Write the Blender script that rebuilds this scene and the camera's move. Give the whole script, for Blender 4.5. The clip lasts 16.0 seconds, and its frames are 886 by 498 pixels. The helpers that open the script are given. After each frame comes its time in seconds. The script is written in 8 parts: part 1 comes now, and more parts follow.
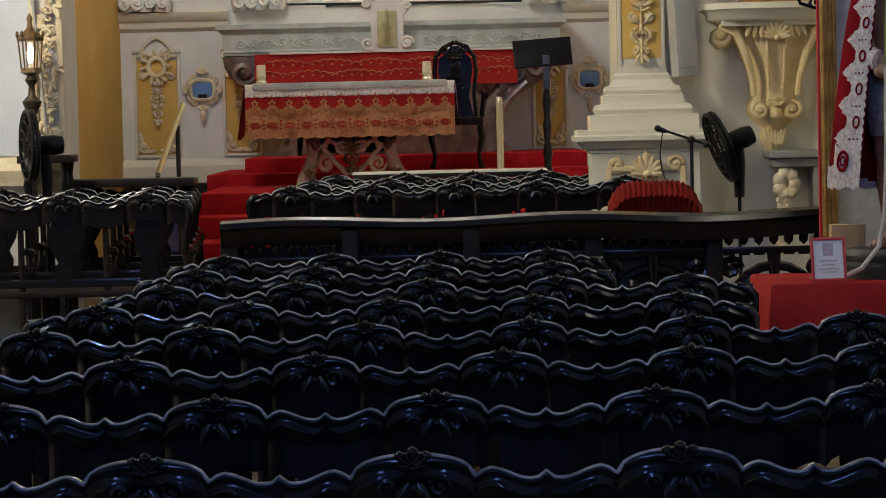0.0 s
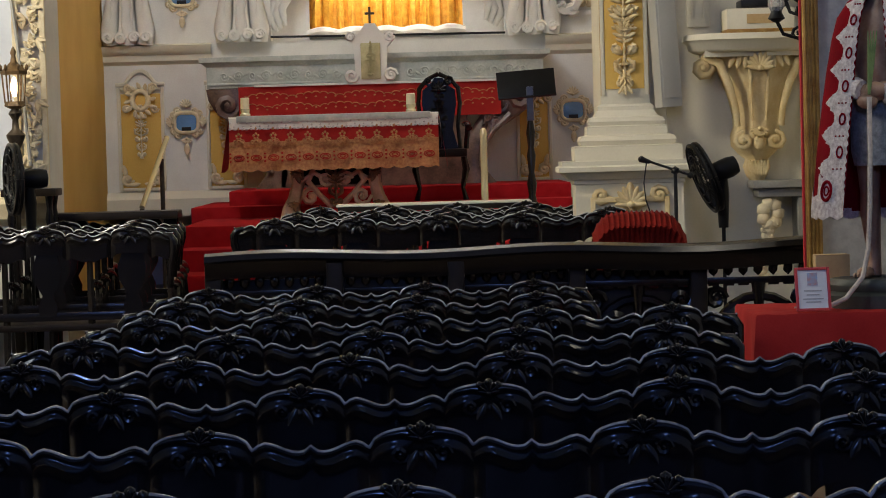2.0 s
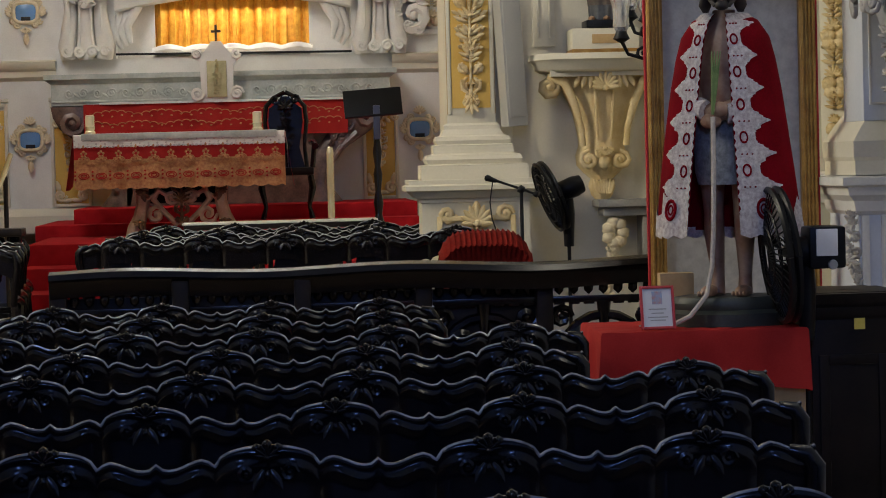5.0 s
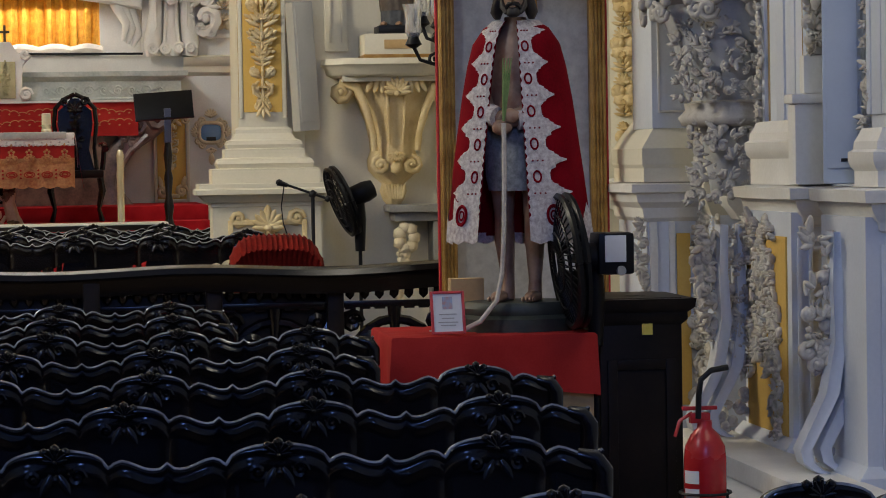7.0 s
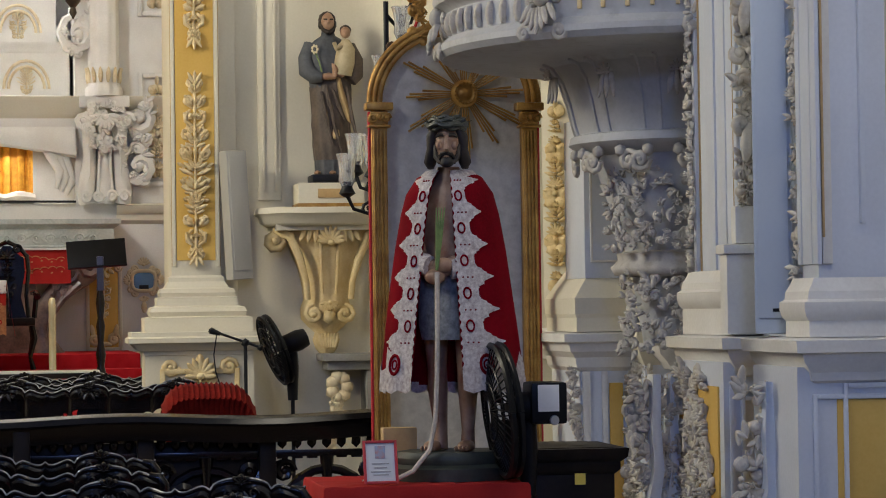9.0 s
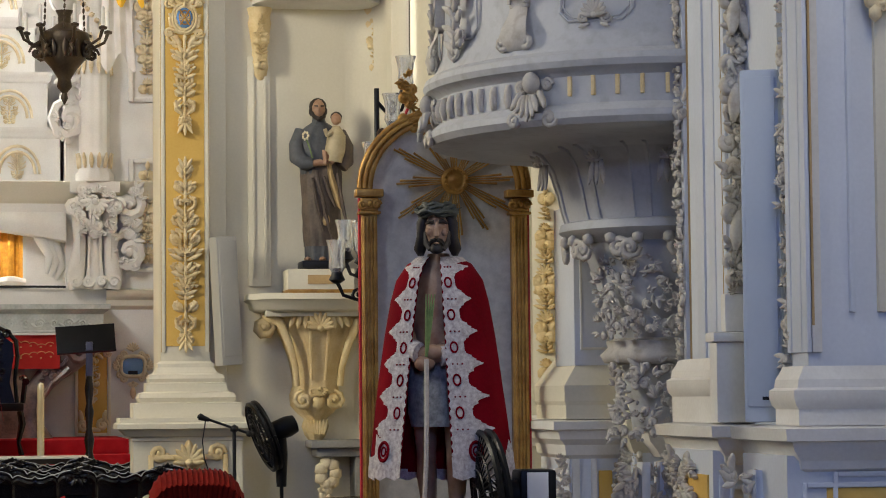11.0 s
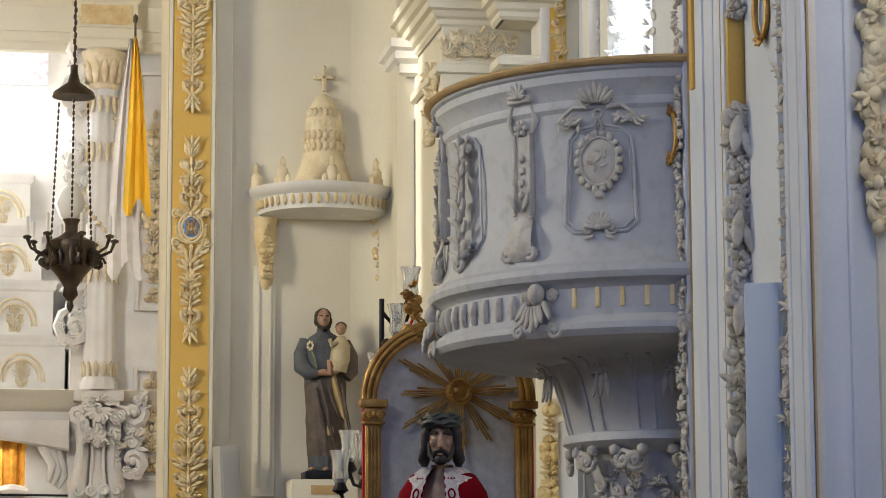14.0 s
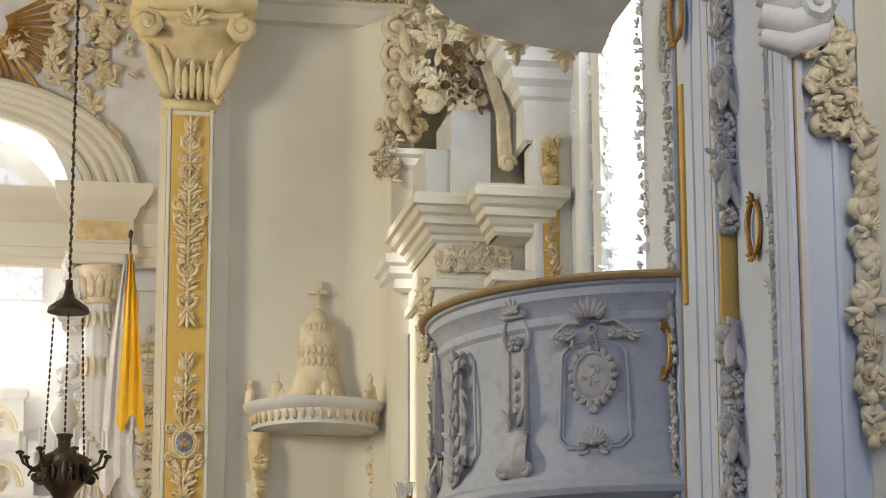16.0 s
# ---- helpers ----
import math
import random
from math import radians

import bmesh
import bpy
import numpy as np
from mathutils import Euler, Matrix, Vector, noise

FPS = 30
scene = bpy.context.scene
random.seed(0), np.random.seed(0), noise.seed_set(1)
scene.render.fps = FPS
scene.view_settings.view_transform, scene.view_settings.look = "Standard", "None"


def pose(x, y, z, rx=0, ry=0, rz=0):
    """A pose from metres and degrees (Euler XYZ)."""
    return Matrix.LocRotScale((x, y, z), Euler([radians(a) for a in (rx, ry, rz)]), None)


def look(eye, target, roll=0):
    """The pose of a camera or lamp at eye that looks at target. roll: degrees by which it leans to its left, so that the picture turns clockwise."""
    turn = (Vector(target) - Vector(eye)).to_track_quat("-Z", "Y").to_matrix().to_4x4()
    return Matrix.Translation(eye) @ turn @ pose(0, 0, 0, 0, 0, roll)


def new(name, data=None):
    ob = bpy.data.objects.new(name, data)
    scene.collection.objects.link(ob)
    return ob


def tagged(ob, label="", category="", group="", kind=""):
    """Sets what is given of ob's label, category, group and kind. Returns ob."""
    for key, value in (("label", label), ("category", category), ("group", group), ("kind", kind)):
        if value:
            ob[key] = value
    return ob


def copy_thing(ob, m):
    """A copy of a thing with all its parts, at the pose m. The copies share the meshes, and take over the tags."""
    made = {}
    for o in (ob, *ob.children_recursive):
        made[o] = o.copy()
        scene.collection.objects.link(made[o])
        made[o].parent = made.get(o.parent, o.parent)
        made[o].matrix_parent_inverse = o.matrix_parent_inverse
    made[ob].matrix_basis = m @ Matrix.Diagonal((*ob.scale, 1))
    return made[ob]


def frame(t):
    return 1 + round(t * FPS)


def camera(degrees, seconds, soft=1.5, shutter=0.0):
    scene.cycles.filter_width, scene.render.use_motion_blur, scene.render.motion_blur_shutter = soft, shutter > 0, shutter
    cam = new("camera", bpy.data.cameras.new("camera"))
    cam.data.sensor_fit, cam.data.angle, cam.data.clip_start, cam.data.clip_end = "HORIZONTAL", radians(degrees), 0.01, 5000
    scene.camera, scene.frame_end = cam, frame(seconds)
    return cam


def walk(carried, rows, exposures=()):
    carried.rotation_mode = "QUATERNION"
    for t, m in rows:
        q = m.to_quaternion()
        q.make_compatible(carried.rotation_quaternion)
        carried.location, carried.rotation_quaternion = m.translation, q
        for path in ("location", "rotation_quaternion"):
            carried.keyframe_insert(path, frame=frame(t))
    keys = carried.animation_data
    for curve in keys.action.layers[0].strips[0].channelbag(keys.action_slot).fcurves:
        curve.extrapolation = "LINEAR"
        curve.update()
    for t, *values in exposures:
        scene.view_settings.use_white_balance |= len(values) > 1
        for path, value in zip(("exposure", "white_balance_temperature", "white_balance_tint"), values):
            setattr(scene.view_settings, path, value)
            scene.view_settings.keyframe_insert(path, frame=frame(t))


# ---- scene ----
cam = camera(19.77, 16.0, soft=1.0)
EYE = (0.0, 0.0, 1.65)
# seconds, yaw, pitch, lean: the camera stands in the aisle and turns
ROWS = [(0.0, 0.0, -3.005, 1.346), (0.5, -0.007, -2.834, 1.419), (1.0, -0.072, -2.686, 1.454), (1.5, -0.168, -2.489, 1.518),
        (2.0, -0.36, -2.301, 1.592), (2.5, -0.663, -2.146, 1.592), (3.0, -1.172, -2.045, 1.646), (5.5, -4.989, -1.971, 1.265),
        (6.0, -6.356, -2.028, 1.12), (6.5, -7.401, -2.052, 1.143), (7.0, -8.507, -1.963, 0.966), (7.5, -9.239, -1.626, 0.845),
        (8.0, -9.59, -0.38, 0.803), (8.5, -9.851, 0.49, 0.81), (9.0, -10.013, 1.372, 0.791), (11.5, -10.272, 3.782, 0.488),
        (12.0, -10.282, 4.42, 0.439), (12.5, -10.271, 5.197, 0.487), (13.0, -10.244, 5.869, 0.455), (13.5, -10.201, 6.818, 0.403),
        (14.0, -10.186, 8.07, 0.17), (14.5, -10.261, 9.643, -0.057), (15.0, -10.325, 10.803, -0.18), (15.5, -10.384, 11.894, -0.068),
        (16.0, -10.321, 12.915, 0.164)]
EXPOSURES = [(0.0, -0.26), (5.5, -0.30), (7.0, -0.18), (9.0, -0.05), (12.5, -0.08), (14.5, -0.19), (16.0, -0.28)]
walk(cam, [(t, pose(*EYE, 90 + pitch, lean, yaw)) for t, yaw, pitch, lean in ROWS], EXPOSURES)

# ---------------------------------------------------------------- light
world = bpy.data.worlds.new("sky")
world.use_nodes = True
scene.world = world
wn = world.node_tree
sky = wn.nodes.new("ShaderNodeTexSky")
sky.sky_type, sky.sun_disc, sky.sun_elevation, sky.sun_rotation = "NISHITA", False, radians(20), radians(-130)
wn.links.new(sky.outputs[0], wn.nodes["Background"].inputs[0])
wn.nodes["Background"].inputs[1].default_value = 0.12


def window_light(eye, target, sx, sy, watts, colour):
    """Daylight that enters through one window opening."""
    data = bpy.data.lights.new("window_daylight", "AREA")
    data.shape, data.size, data.size_y, data.energy, data.color = "RECTANGLE", sx, sy, watts, colour
    ob = new("window_daylight", data)
    ob.matrix_world = look(eye, target)
    return ob


sun_data = bpy.data.lights.new("sun", "SUN")
sun_data.energy, sun_data.angle, sun_data.color = 4.5, radians(0.6), (1.0, 0.95, 0.86)
sun_ob = new("sun", sun_data)
sun_ob.matrix_world = look((-4.8, 10.1, 9.0), (2.75, 16.5, 5.4))
COOL, WARM = (0.82, 0.89, 1.0), (1.0, 0.92, 0.74)
window_light((-4.6, 6.5, 6.6), (3.2, 10.5, 3.0), 1.4, 2.4, 190, COOL)      # nave window, left side
window_light((-0.6, -7.6, 7.0), (0.6, 9.0, 1.0), 0.9, 1.1, 340, (0.20, 0.36, 1.0))  # window over the entrance
window_light((-3.2, 21.0, 7.2), (0.6, 27.0, 6.8), 1.2, 3.0, 370, (0.95, 0.98, 1.0))  # chancel window
window_light((-4.6, 13.2, 5.2), (2.2, 17.0, 3.2), 1.2, 2.4, 470, WARM)      # nave window beside the arch
window_light((3.95, 13.95, 6.3), (2.6, 16.0, 5.2), 1.0, 3.0, 60, (0.92, 0.96, 1.0))  # nave window above the pulpit
window_light((2.9, 6.4, 5.6), (3.2, 9.2, 4.0), 0.8, 1.8, 40, WARM)      # nave window, right side
window_light((-0.4, 27.2, 3.36), (-0.4, 27.15, 2.8), 1.4, 0.2, 9, (1.0, 0.95, 0.85))  # lamp strip hidden at the head of the curtained niche

window_light((-1.45, 27.75, 6.4), (0.6, 27.9, 6.2), 0.8, 4.0, 150, (0.97, 0.98, 1.0))  # window at the side of the deep retable niche

# ---------------------------------------------------------------- materials


def surface(name, c1, c2, scale=3.0, rough=0.6, bump=0.15, bscale=60.0, metal=0.0, coat=0.0, rvar=0.1, dirt=None, spec=0.5):
    """A node material: two colours mixed by coarse and fine noise, fine relief and uneven gloss."""
    m = bpy.data.materials.new(name)
    m.use_nodes = True
    t = m.node_tree
    n, l = t.nodes, t.links
    b = n["Principled BSDF"]
    tc = n.new("ShaderNodeTexCoord")
    big, fine = n.new("ShaderNodeTexNoise"), n.new("ShaderNodeTexNoise")
    big.inputs["Scale"].default_value, big.inputs["Detail"].default_value = scale, 6
    fine.inputs["Scale"].default_value, fine.inputs["Detail"].default_value = bscale, 4
    for q in (big, fine):
        l.new(tc.outputs["Object"], q.inputs["Vector"])
    add = n.new("ShaderNodeMath")
    add.operation = "MULTIPLY_ADD"
    add.inputs[1].default_value = 0.35
    l.new(fine.outputs[0], add.inputs[0])
    l.new(big.outputs[0], add.inputs[2])
    ramp = n.new("ShaderNodeValToRGB")
    ramp.color_ramp.elements[0].position, ramp.color_ramp.elements[1].position = 0.45, 0.85
    ramp.color_ramp.elements[0].color, ramp.color_ramp.elements[1].color = (*c1, 1), (*c2, 1)
    l.new(add.outputs[0], ramp.inputs[0])
    colour = ramp.outputs[0]
    if dirt:
        spots = n.new("ShaderNodeTexNoise")
        spots.inputs["Scale"].default_value, spots.inputs["Detail"].default_value = 14.0, 8
        l.new(tc.outputs["Object"], spots.inputs["Vector"])
        edge = n.new("ShaderNodeMapRange")
        edge.inputs[1].default_value, edge.inputs[2].default_value, edge.inputs[4].default_value = 0.52, 0.72, 0.75
        l.new(spots.outputs[0], edge.inputs[0])
        mix = n.new("ShaderNodeMix")
        mix.data_type = "RGBA"
        l.new(edge.outputs[0], mix.inputs[0])
        l.new(colour, mix.inputs[6])
        mix.inputs[7].default_value = (*dirt, 1)
        colour = mix.outputs[2]
    l.new(colour, b.inputs["Base Color"])
    mr = n.new("ShaderNodeMapRange")
    mr.inputs[3].default_value, mr.inputs[4].default_value = max(0.03, rough - rvar), min(1, rough + rvar)
    l.new(big.outputs[0], mr.inputs[0])
    l.new(mr.outputs[0], b.inputs["Roughness"])
    b.inputs["Metallic"].default_value = metal
    b.inputs["Coat Weight"].default_value = coat
    b.inputs["Specular IOR Level"].default_value = spec
    if bump:
        bp = n.new("ShaderNodeBump")
        bp.inputs["Strength"].default_value, bp.inputs["Distance"].default_value = bump, 0.004
        l.new(add.outputs[0], bp.inputs["Height"])
        l.new(bp.outputs[0], b.inputs["Normal"])
    return m


CREAM = surface("cream_plaster", (0.65, 0.60, 0.47), (0.75, 0.70, 0.57), 1.2, 0.75, 0.2)
GILTSTUCCO = surface("gilded_cream_stucco", (0.60, 0.43, 0.19), (0.82, 0.68, 0.42), 12.0, 0.6, 0.4, 80)
ORN = surface("cream_stucco", (0.62, 0.49, 0.29), (0.81, 0.71, 0.50), 9.0, 0.7, 0.4, 80)
WARMORN = surface("ochre_stucco", (0.62, 0.45, 0.20), (0.76, 0.62, 0.36), 8.0, 0.65, 0.4, 80)
FROSTED = surface("frosted_white_glass", (0.74, 0.73, 0.70), (0.82, 0.81, 0.79), 6.0, 0.35, 0.1)
WHITE = surface("white_stucco", (0.66, 0.63, 0.58), (0.80, 0.78, 0.73), 2.5, 0.7, 0.3)
AGED = surface("aged_white_stucco", (0.48, 0.43, 0.35), (0.72, 0.68, 0.61), 7.0, 0.75, 0.5, 90, dirt=(0.36, 0.28, 0.18))
BLUE = surface("pale_blue_paint", (0.59, 0.62, 0.68), (0.69, 0.72, 0.78), 1.4, 0.6, 0.2)
# pulpit copies of wall blue and aged stucco, shade put into the colour
PULPITBLUE = surface("shaded_blue_paint", (0.40, 0.41, 0.435), (0.49, 0.50, 0.525), 2.0, 0.6, 0.3, dirt=(0.36, 0.36, 0.37))
PULPITORN = surface("shaded_stucco", (0.40, 0.38, 0.35), (0.55, 0.52, 0.48), 9.0, 0.7, 0.5, 90, dirt=(0.34, 0.29, 0.23))
YELLOW = surface("ochre_yellow_paint", (0.62, 0.37, 0.07), (0.70, 0.46, 0.12), 2.0, 0.7, 0.15)
WOOD = surface("black_lacquered_wood", (0.003, 0.003, 0.004), (0.008, 0.006, 0.006), 6.0, 0.20, 0.08, 40, spec=0.42)
DARKWOOD = surface("dark_stained_wood", (0.010, 0.008, 0.007), (0.022, 0.016, 0.012), 5.0, 0.42, 0.2, 50, spec=0.12)
RED = surface("red_carpet", (0.30, 0.008, 0.012), (0.42, 0.016, 0.022), 8.0, 0.95, 0.5, 200, spec=0.1)
CLOTH = surface("red_cloth", (0.33, 0.018, 0.017), (0.44, 0.032, 0.028), 5.0, 0.85, 0.3, 150, spec=0.1)
VELVET = surface("crimson_velvet", (0.13, 0.0015, 0.005), (0.24, 0.003, 0.010), 4.0, 0.9, 0.3, 120, spec=0.08)
LACE = surface("white_lace", (0.40, 0.32, 0.30), (0.72, 0.66, 0.62), 60.0, 0.9, 0.6, 220)
GOLDLACE = surface("gold_lace", (0.34, 0.13, 0.05), (0.56, 0.30, 0.12), 38.0, 0.7, 0.6, 200)
LINEN = surface("white_linen", (0.68, 0.64, 0.58), (0.80, 0.77, 0.72), 6.0, 0.9, 0.3, 140)
GOLD = surface("gilded_wood", (0.30, 0.14, 0.03), (0.56, 0.33, 0.09), 10.0, 0.42, 0.3, 70, metal=0.55)
BRASS = surface("polished_brass", (0.74, 0.64, 0.40), (0.86, 0.78, 0.54), 6.0, 0.24, 0.05, metal=0.55)
IRON = surface("black_metal", (0.010, 0.010, 0.011), (0.020, 0.020, 0.021), 8.0, 0.42, 0.1, 60, spec=0.22)
BRONZE = surface("dark_bronze", (0.045, 0.035, 0.026), (0.10, 0.075, 0.05), 9.0, 0.45, 0.2, metal=0.6)
PLASTIC = surface("black_plastic", (0.005, 0.005, 0.006), (0.010, 0.010, 0.011), 4.0, 0.38, 0.0, spec=0.18)
GREYBOX = surface("grey_enamel", (0.38, 0.37, 0.34), (0.43, 0.42, 0.39), 2.0, 0.5, 0.05)
BLUEGREY = surface("pale_enamel", (0.50, 0.56, 0.66), (0.55, 0.61, 0.70), 2.0, 0.5, 0.05)
SKIN = surface("painted_flesh", (0.28, 0.15, 0.085), (0.45, 0.28, 0.18), 11.0, 0.45, 0.15, dirt=(0.30, 0.12, 0.07))
LOIN = surface("grey_patterned_cloth", (0.20, 0.20, 0.19), (0.42, 0.41, 0.39), 45.0, 0.8, 0.4, 120)
HAIR = surface("painted_dark_hair", (0.014, 0.010, 0.008), (0.04, 0.028, 0.02), 20.0, 0.6, 0.5, 90)
BROWNROBE = surface("painted_brown_robe", (0.045, 0.032, 0.026), (0.13, 0.095, 0.072), 8.0, 0.6, 0.3)
CREAMROBE = surface("painted_cream_robe", (0.34, 0.27, 0.15), (0.52, 0.44, 0.28), 9.0, 0.6, 0.3)
SLATEROBE = surface("painted_slate_robe", (0.04, 0.044, 0.052), (0.10, 0.105, 0.115), 9.0, 0.6, 0.3)
OCHREROBE = surface("painted_ochre_robe", (0.36, 0.24, 0.11), (0.50, 0.36, 0.18), 8.0, 0.6, 0.3)
MARBLE = surface("reddish_marble", (0.05, 0.032, 0.028), (0.20, 0.13, 0.105), 7.0, 0.35, 0.1, 50)
PALEMARBLE = surface("pale_veined_marble", (0.36, 0.39, 0.35), (0.58, 0.60, 0.55), 5.0, 0.4, 0.1, 40)
STONE = surface("grey_stone", (0.20, 0.19, 0.18), (0.32, 0.31, 0.29), 5.0, 0.7, 0.4)
BROWNGILT = surface("dark_gilding", (0.05, 0.03, 0.015), (0.22, 0.13, 0.05), 12.0, 0.5, 0.3, 80, metal=0.3)
PALEGILT = surface("pale_gilding", (0.40, 0.36, 0.18), (0.55, 0.50, 0.28), 12.0, 0.5, 0.2, metal=0.2)
OLDCREAM = surface("browned_cream_paint", (0.34, 0.24, 0.14), (0.55, 0.44, 0.30), 9.0, 0.6, 0.3)
STUCCOGREY = surface("grey_white_plaster", (0.52, 0.50, 0.46), (0.62, 0.60, 0.56), 4.0, 0.75, 0.3)
CHANCELFLOOR = surface("dark_chancel_boards", (0.035, 0.025, 0.018), (0.07, 0.05, 0.036), 3.0, 0.5, 0.3)
FLOOR = surface("worn_floor_boards", (0.10, 0.07, 0.05), (0.18, 0.13, 0.09), 3.0, 0.5, 0.3)
CURTAIN = surface("gold_brocade", (0.62, 0.26, 0.02), (0.85, 0.46, 0.06), 16.0, 0.55, 0.4, 70)
PAPER = surface("white_paper", (0.74, 0.73, 0.72), (0.80, 0.79, 0.78), 3.0, 0.7, 0.0)
REDFRAME = surface("red_plastic", (0.52, 0.03, 0.03), (0.60, 0.05, 0.045), 3.0, 0.4, 0.0)
REDPAINT = surface("red_enamel", (0.42, 0.012, 0.016), (0.52, 0.022, 0.026), 3.0, 0.28, 0.02)
YELLOWNOTE = surface("yellow_paper", (0.80, 0.62, 0.08), (0.86, 0.70, 0.16), 3.0, 0.7, 0.0)
ROPE = surface("pale_cord", (0.52, 0.44, 0.36), (0.66, 0.58, 0.48), 60.0, 0.9, 0.6, 200)
GREEN = surface("dry_green_palm", (0.10, 0.16, 0.04), (0.20, 0.28, 0.08), 20.0, 0.6, 0.2)
WAX = surface("candle_wax", (0.72, 0.62, 0.40), (0.80, 0.72, 0.52), 4.0, 0.5, 0.05)
BLUEGLASS = surface("blue_painted_oval", (0.10, 0.22, 0.42), (0.16, 0.30, 0.52), 3.0, 0.15, 0.0)
SILVERCLOTH = surface("silver_damask", (0.46, 0.44, 0.42), (0.60, 0.58, 0.55), 22.0, 0.6, 0.3, 90)
CARD = surface("brown_card", (0.46, 0.30, 0.13), (0.58, 0.40, 0.19), 5.0, 0.8, 0.2)
FLAGY, FLAGW = surface("yellow_flag", (0.85, 0.48, 0.02), (0.92, 0.58, 0.05), 4.0, 0.8, 0.2), LINEN
GREENBASE = surface("dark_green_paint", (0.022, 0.026, 0.020), (0.05, 0.055, 0.042), 8.0, 0.5, 0.3)
STRIPE = surface("dark_red_upholstery", (0.09, 0.004, 0.003), (0.19, 0.012, 0.008), 7.0, 0.85, 0.3, spec=0.1)
REDEDGE = surface("red_ribbon", (0.45, 0.01, 0.02), (0.5, 0.02, 0.03), 4.0, 0.7, 0.0)
PALEPAINT = surface("faded_fresco", (0.55, 0.58, 0.64), (0.74, 0.74, 0.76), 3.5, 0.7, 0.1, dirt=(0.45, 0.38, 0.45))


def glassy(name, colour, rough):
    m = bpy.data.materials.new(name)
    m.use_nodes = True
    b = m.node_tree.nodes["Principled BSDF"]
    b.inputs["Base Color"].default_value = (*colour, 1)
    b.inputs["Roughness"].default_value, b.inputs["Transmission Weight"].default_value, b.inputs["IOR"].default_value = rough, 0.75, 1.25
    return m


GLASS = glassy("etched_glass", (0.9, 0.92, 0.92), 0.25)


def glowing(name, colour, strength):
    m = bpy.data.materials.new(name)
    m.use_nodes = True
    b = m.node_tree.nodes["Principled BSDF"]
    b.inputs["Base Color"].default_value = (*colour, 1)
    b.inputs["Emission Color"].default_value, b.inputs["Emission Strength"].default_value = (*colour, 1), strength
    return m


BULB = glowing("lit_bulb", (1.0, 0.72, 0.42), 9.0)
SKYPANE = glowing("bright_window_pane", (0.80, 0.90, 1.0), 1.6)

# ---------------------------------------------------------------- mesh helpers


def box(bm, x0, x1, y0, y1, z0, z1, bev=0.0, m=None, mi=0):
    """A box; bev chamfers its edges."""
    tmp = bmesh.new()
    vs = [tmp.verts.new((x, y, z)) for x in (x0, x1) for y in (y0, y1) for z in (z0, z1)]
    for f in ((0, 1, 3, 2), (4, 6, 7, 5), (0, 4, 5, 1), (2, 3, 7, 6), (0, 2, 6, 4), (1, 5, 7, 3)):
        tmp.faces.new([vs[i] for i in f])
    if bev:
        bmesh.ops.bevel(tmp, geom=tmp.edges[:], offset=bev, segments=2, affect="EDGES", profile=0.6)
    for f in tmp.faces:
        f.material_index = mi
    join(bm, tmp, m)


def join(bm, tmp, m=None):
    tmp.verts.index_update()
    made = [bm.verts.new(m @ v.co if m else v.co) for v in tmp.verts]
    for f in tmp.faces:
        g = bm.faces.new([made[v.index] for v in f.verts])
        g.material_index = f.material_index
    tmp.free()


def skin(bm, rings, closed=True, caps=True, mi=0):
    """Faces between rings of points."""
    rows = [[bm.verts.new(p) for p in r] for r in rings]
    n = len(rows[0])
    for a, b in zip(rows, rows[1:]):
        for i in range(n if closed else n - 1):
            j = (i + 1) % n
            bm.faces.new((a[i], a[j], b[j], b[i])).material_index = mi
    if caps and closed and n > 2:
        bm.faces.new(rows[0][::-1]).material_index = mi
        bm.faces.new(rows[-1]).material_index = mi


def lathe(bm, prof, n=16, m=None, mi=0, squash=1.0):
    """A turned body: prof holds (radius, height)."""
    m = m or Matrix()
    skin(bm, [[m @ Vector((r * math.cos(a), r * squash * math.sin(a), z)) for a in [2 * math.pi * k / n for k in range(n)]] for r, z in prof], mi=mi)


def tube(bm, pts, rad, n=6, m=None, mi=0):
    """A round bar along points, with one radius or one for each point."""
    pts = [Vector(p) for p in pts]
    if m:
        pts = [m @ p for p in pts]
    rad = [rad] * len(pts) if isinstance(rad, (int, float)) else rad
    rings, side = [], None
    for i, p in enumerate(pts):
        d = (pts[min(i + 1, len(pts) - 1)] - pts[max(i - 1, 0)]).normalized()
        if side is None:
            side = d.orthogonal().normalized()
        side = (side - d * side.dot(d)).normalized()
        up = d.cross(side)
        rings.append([p + rad[i] * (math.cos(2 * math.pi * k / n) * side + math.sin(2 * math.pi * k / n) * up) for k in range(n)])
    skin(bm, rings, mi=mi)


ICO = bmesh.new()
bmesh.ops.create_icosphere(ICO, subdivisions=1, radius=1)
ICO.verts.index_update()
ICO_V, ICO_F = [v.co.copy() for v in ICO.verts], [[v.index for v in f.verts] for f in ICO.faces]
ICO2 = bmesh.new()
bmesh.ops.create_icosphere(ICO2, subdivisions=2, radius=1)
ICO2.verts.index_update()
ICO2_V, ICO2_F = [v.co.copy() for v in ICO2.verts], [[v.index for v in f.verts] for f in ICO2.faces]


def lump(bm, c, r, m=None, turn=0.0, mi=0, fine=False):
    """A rounded lump with radii r, turned about the local y axis."""
    q = Matrix.Translation(c) @ Matrix.Rotation(turn, 4, "Y") @ Matrix.Diagonal((*r, 1))
    q = m @ q if m else q
    vs = [bm.verts.new(q @ v) for v in (ICO2_V if fine else ICO_V)]
    for f in (ICO2_F if fine else ICO_F):
        bm.faces.new([vs[i] for i in f]).material_index = mi


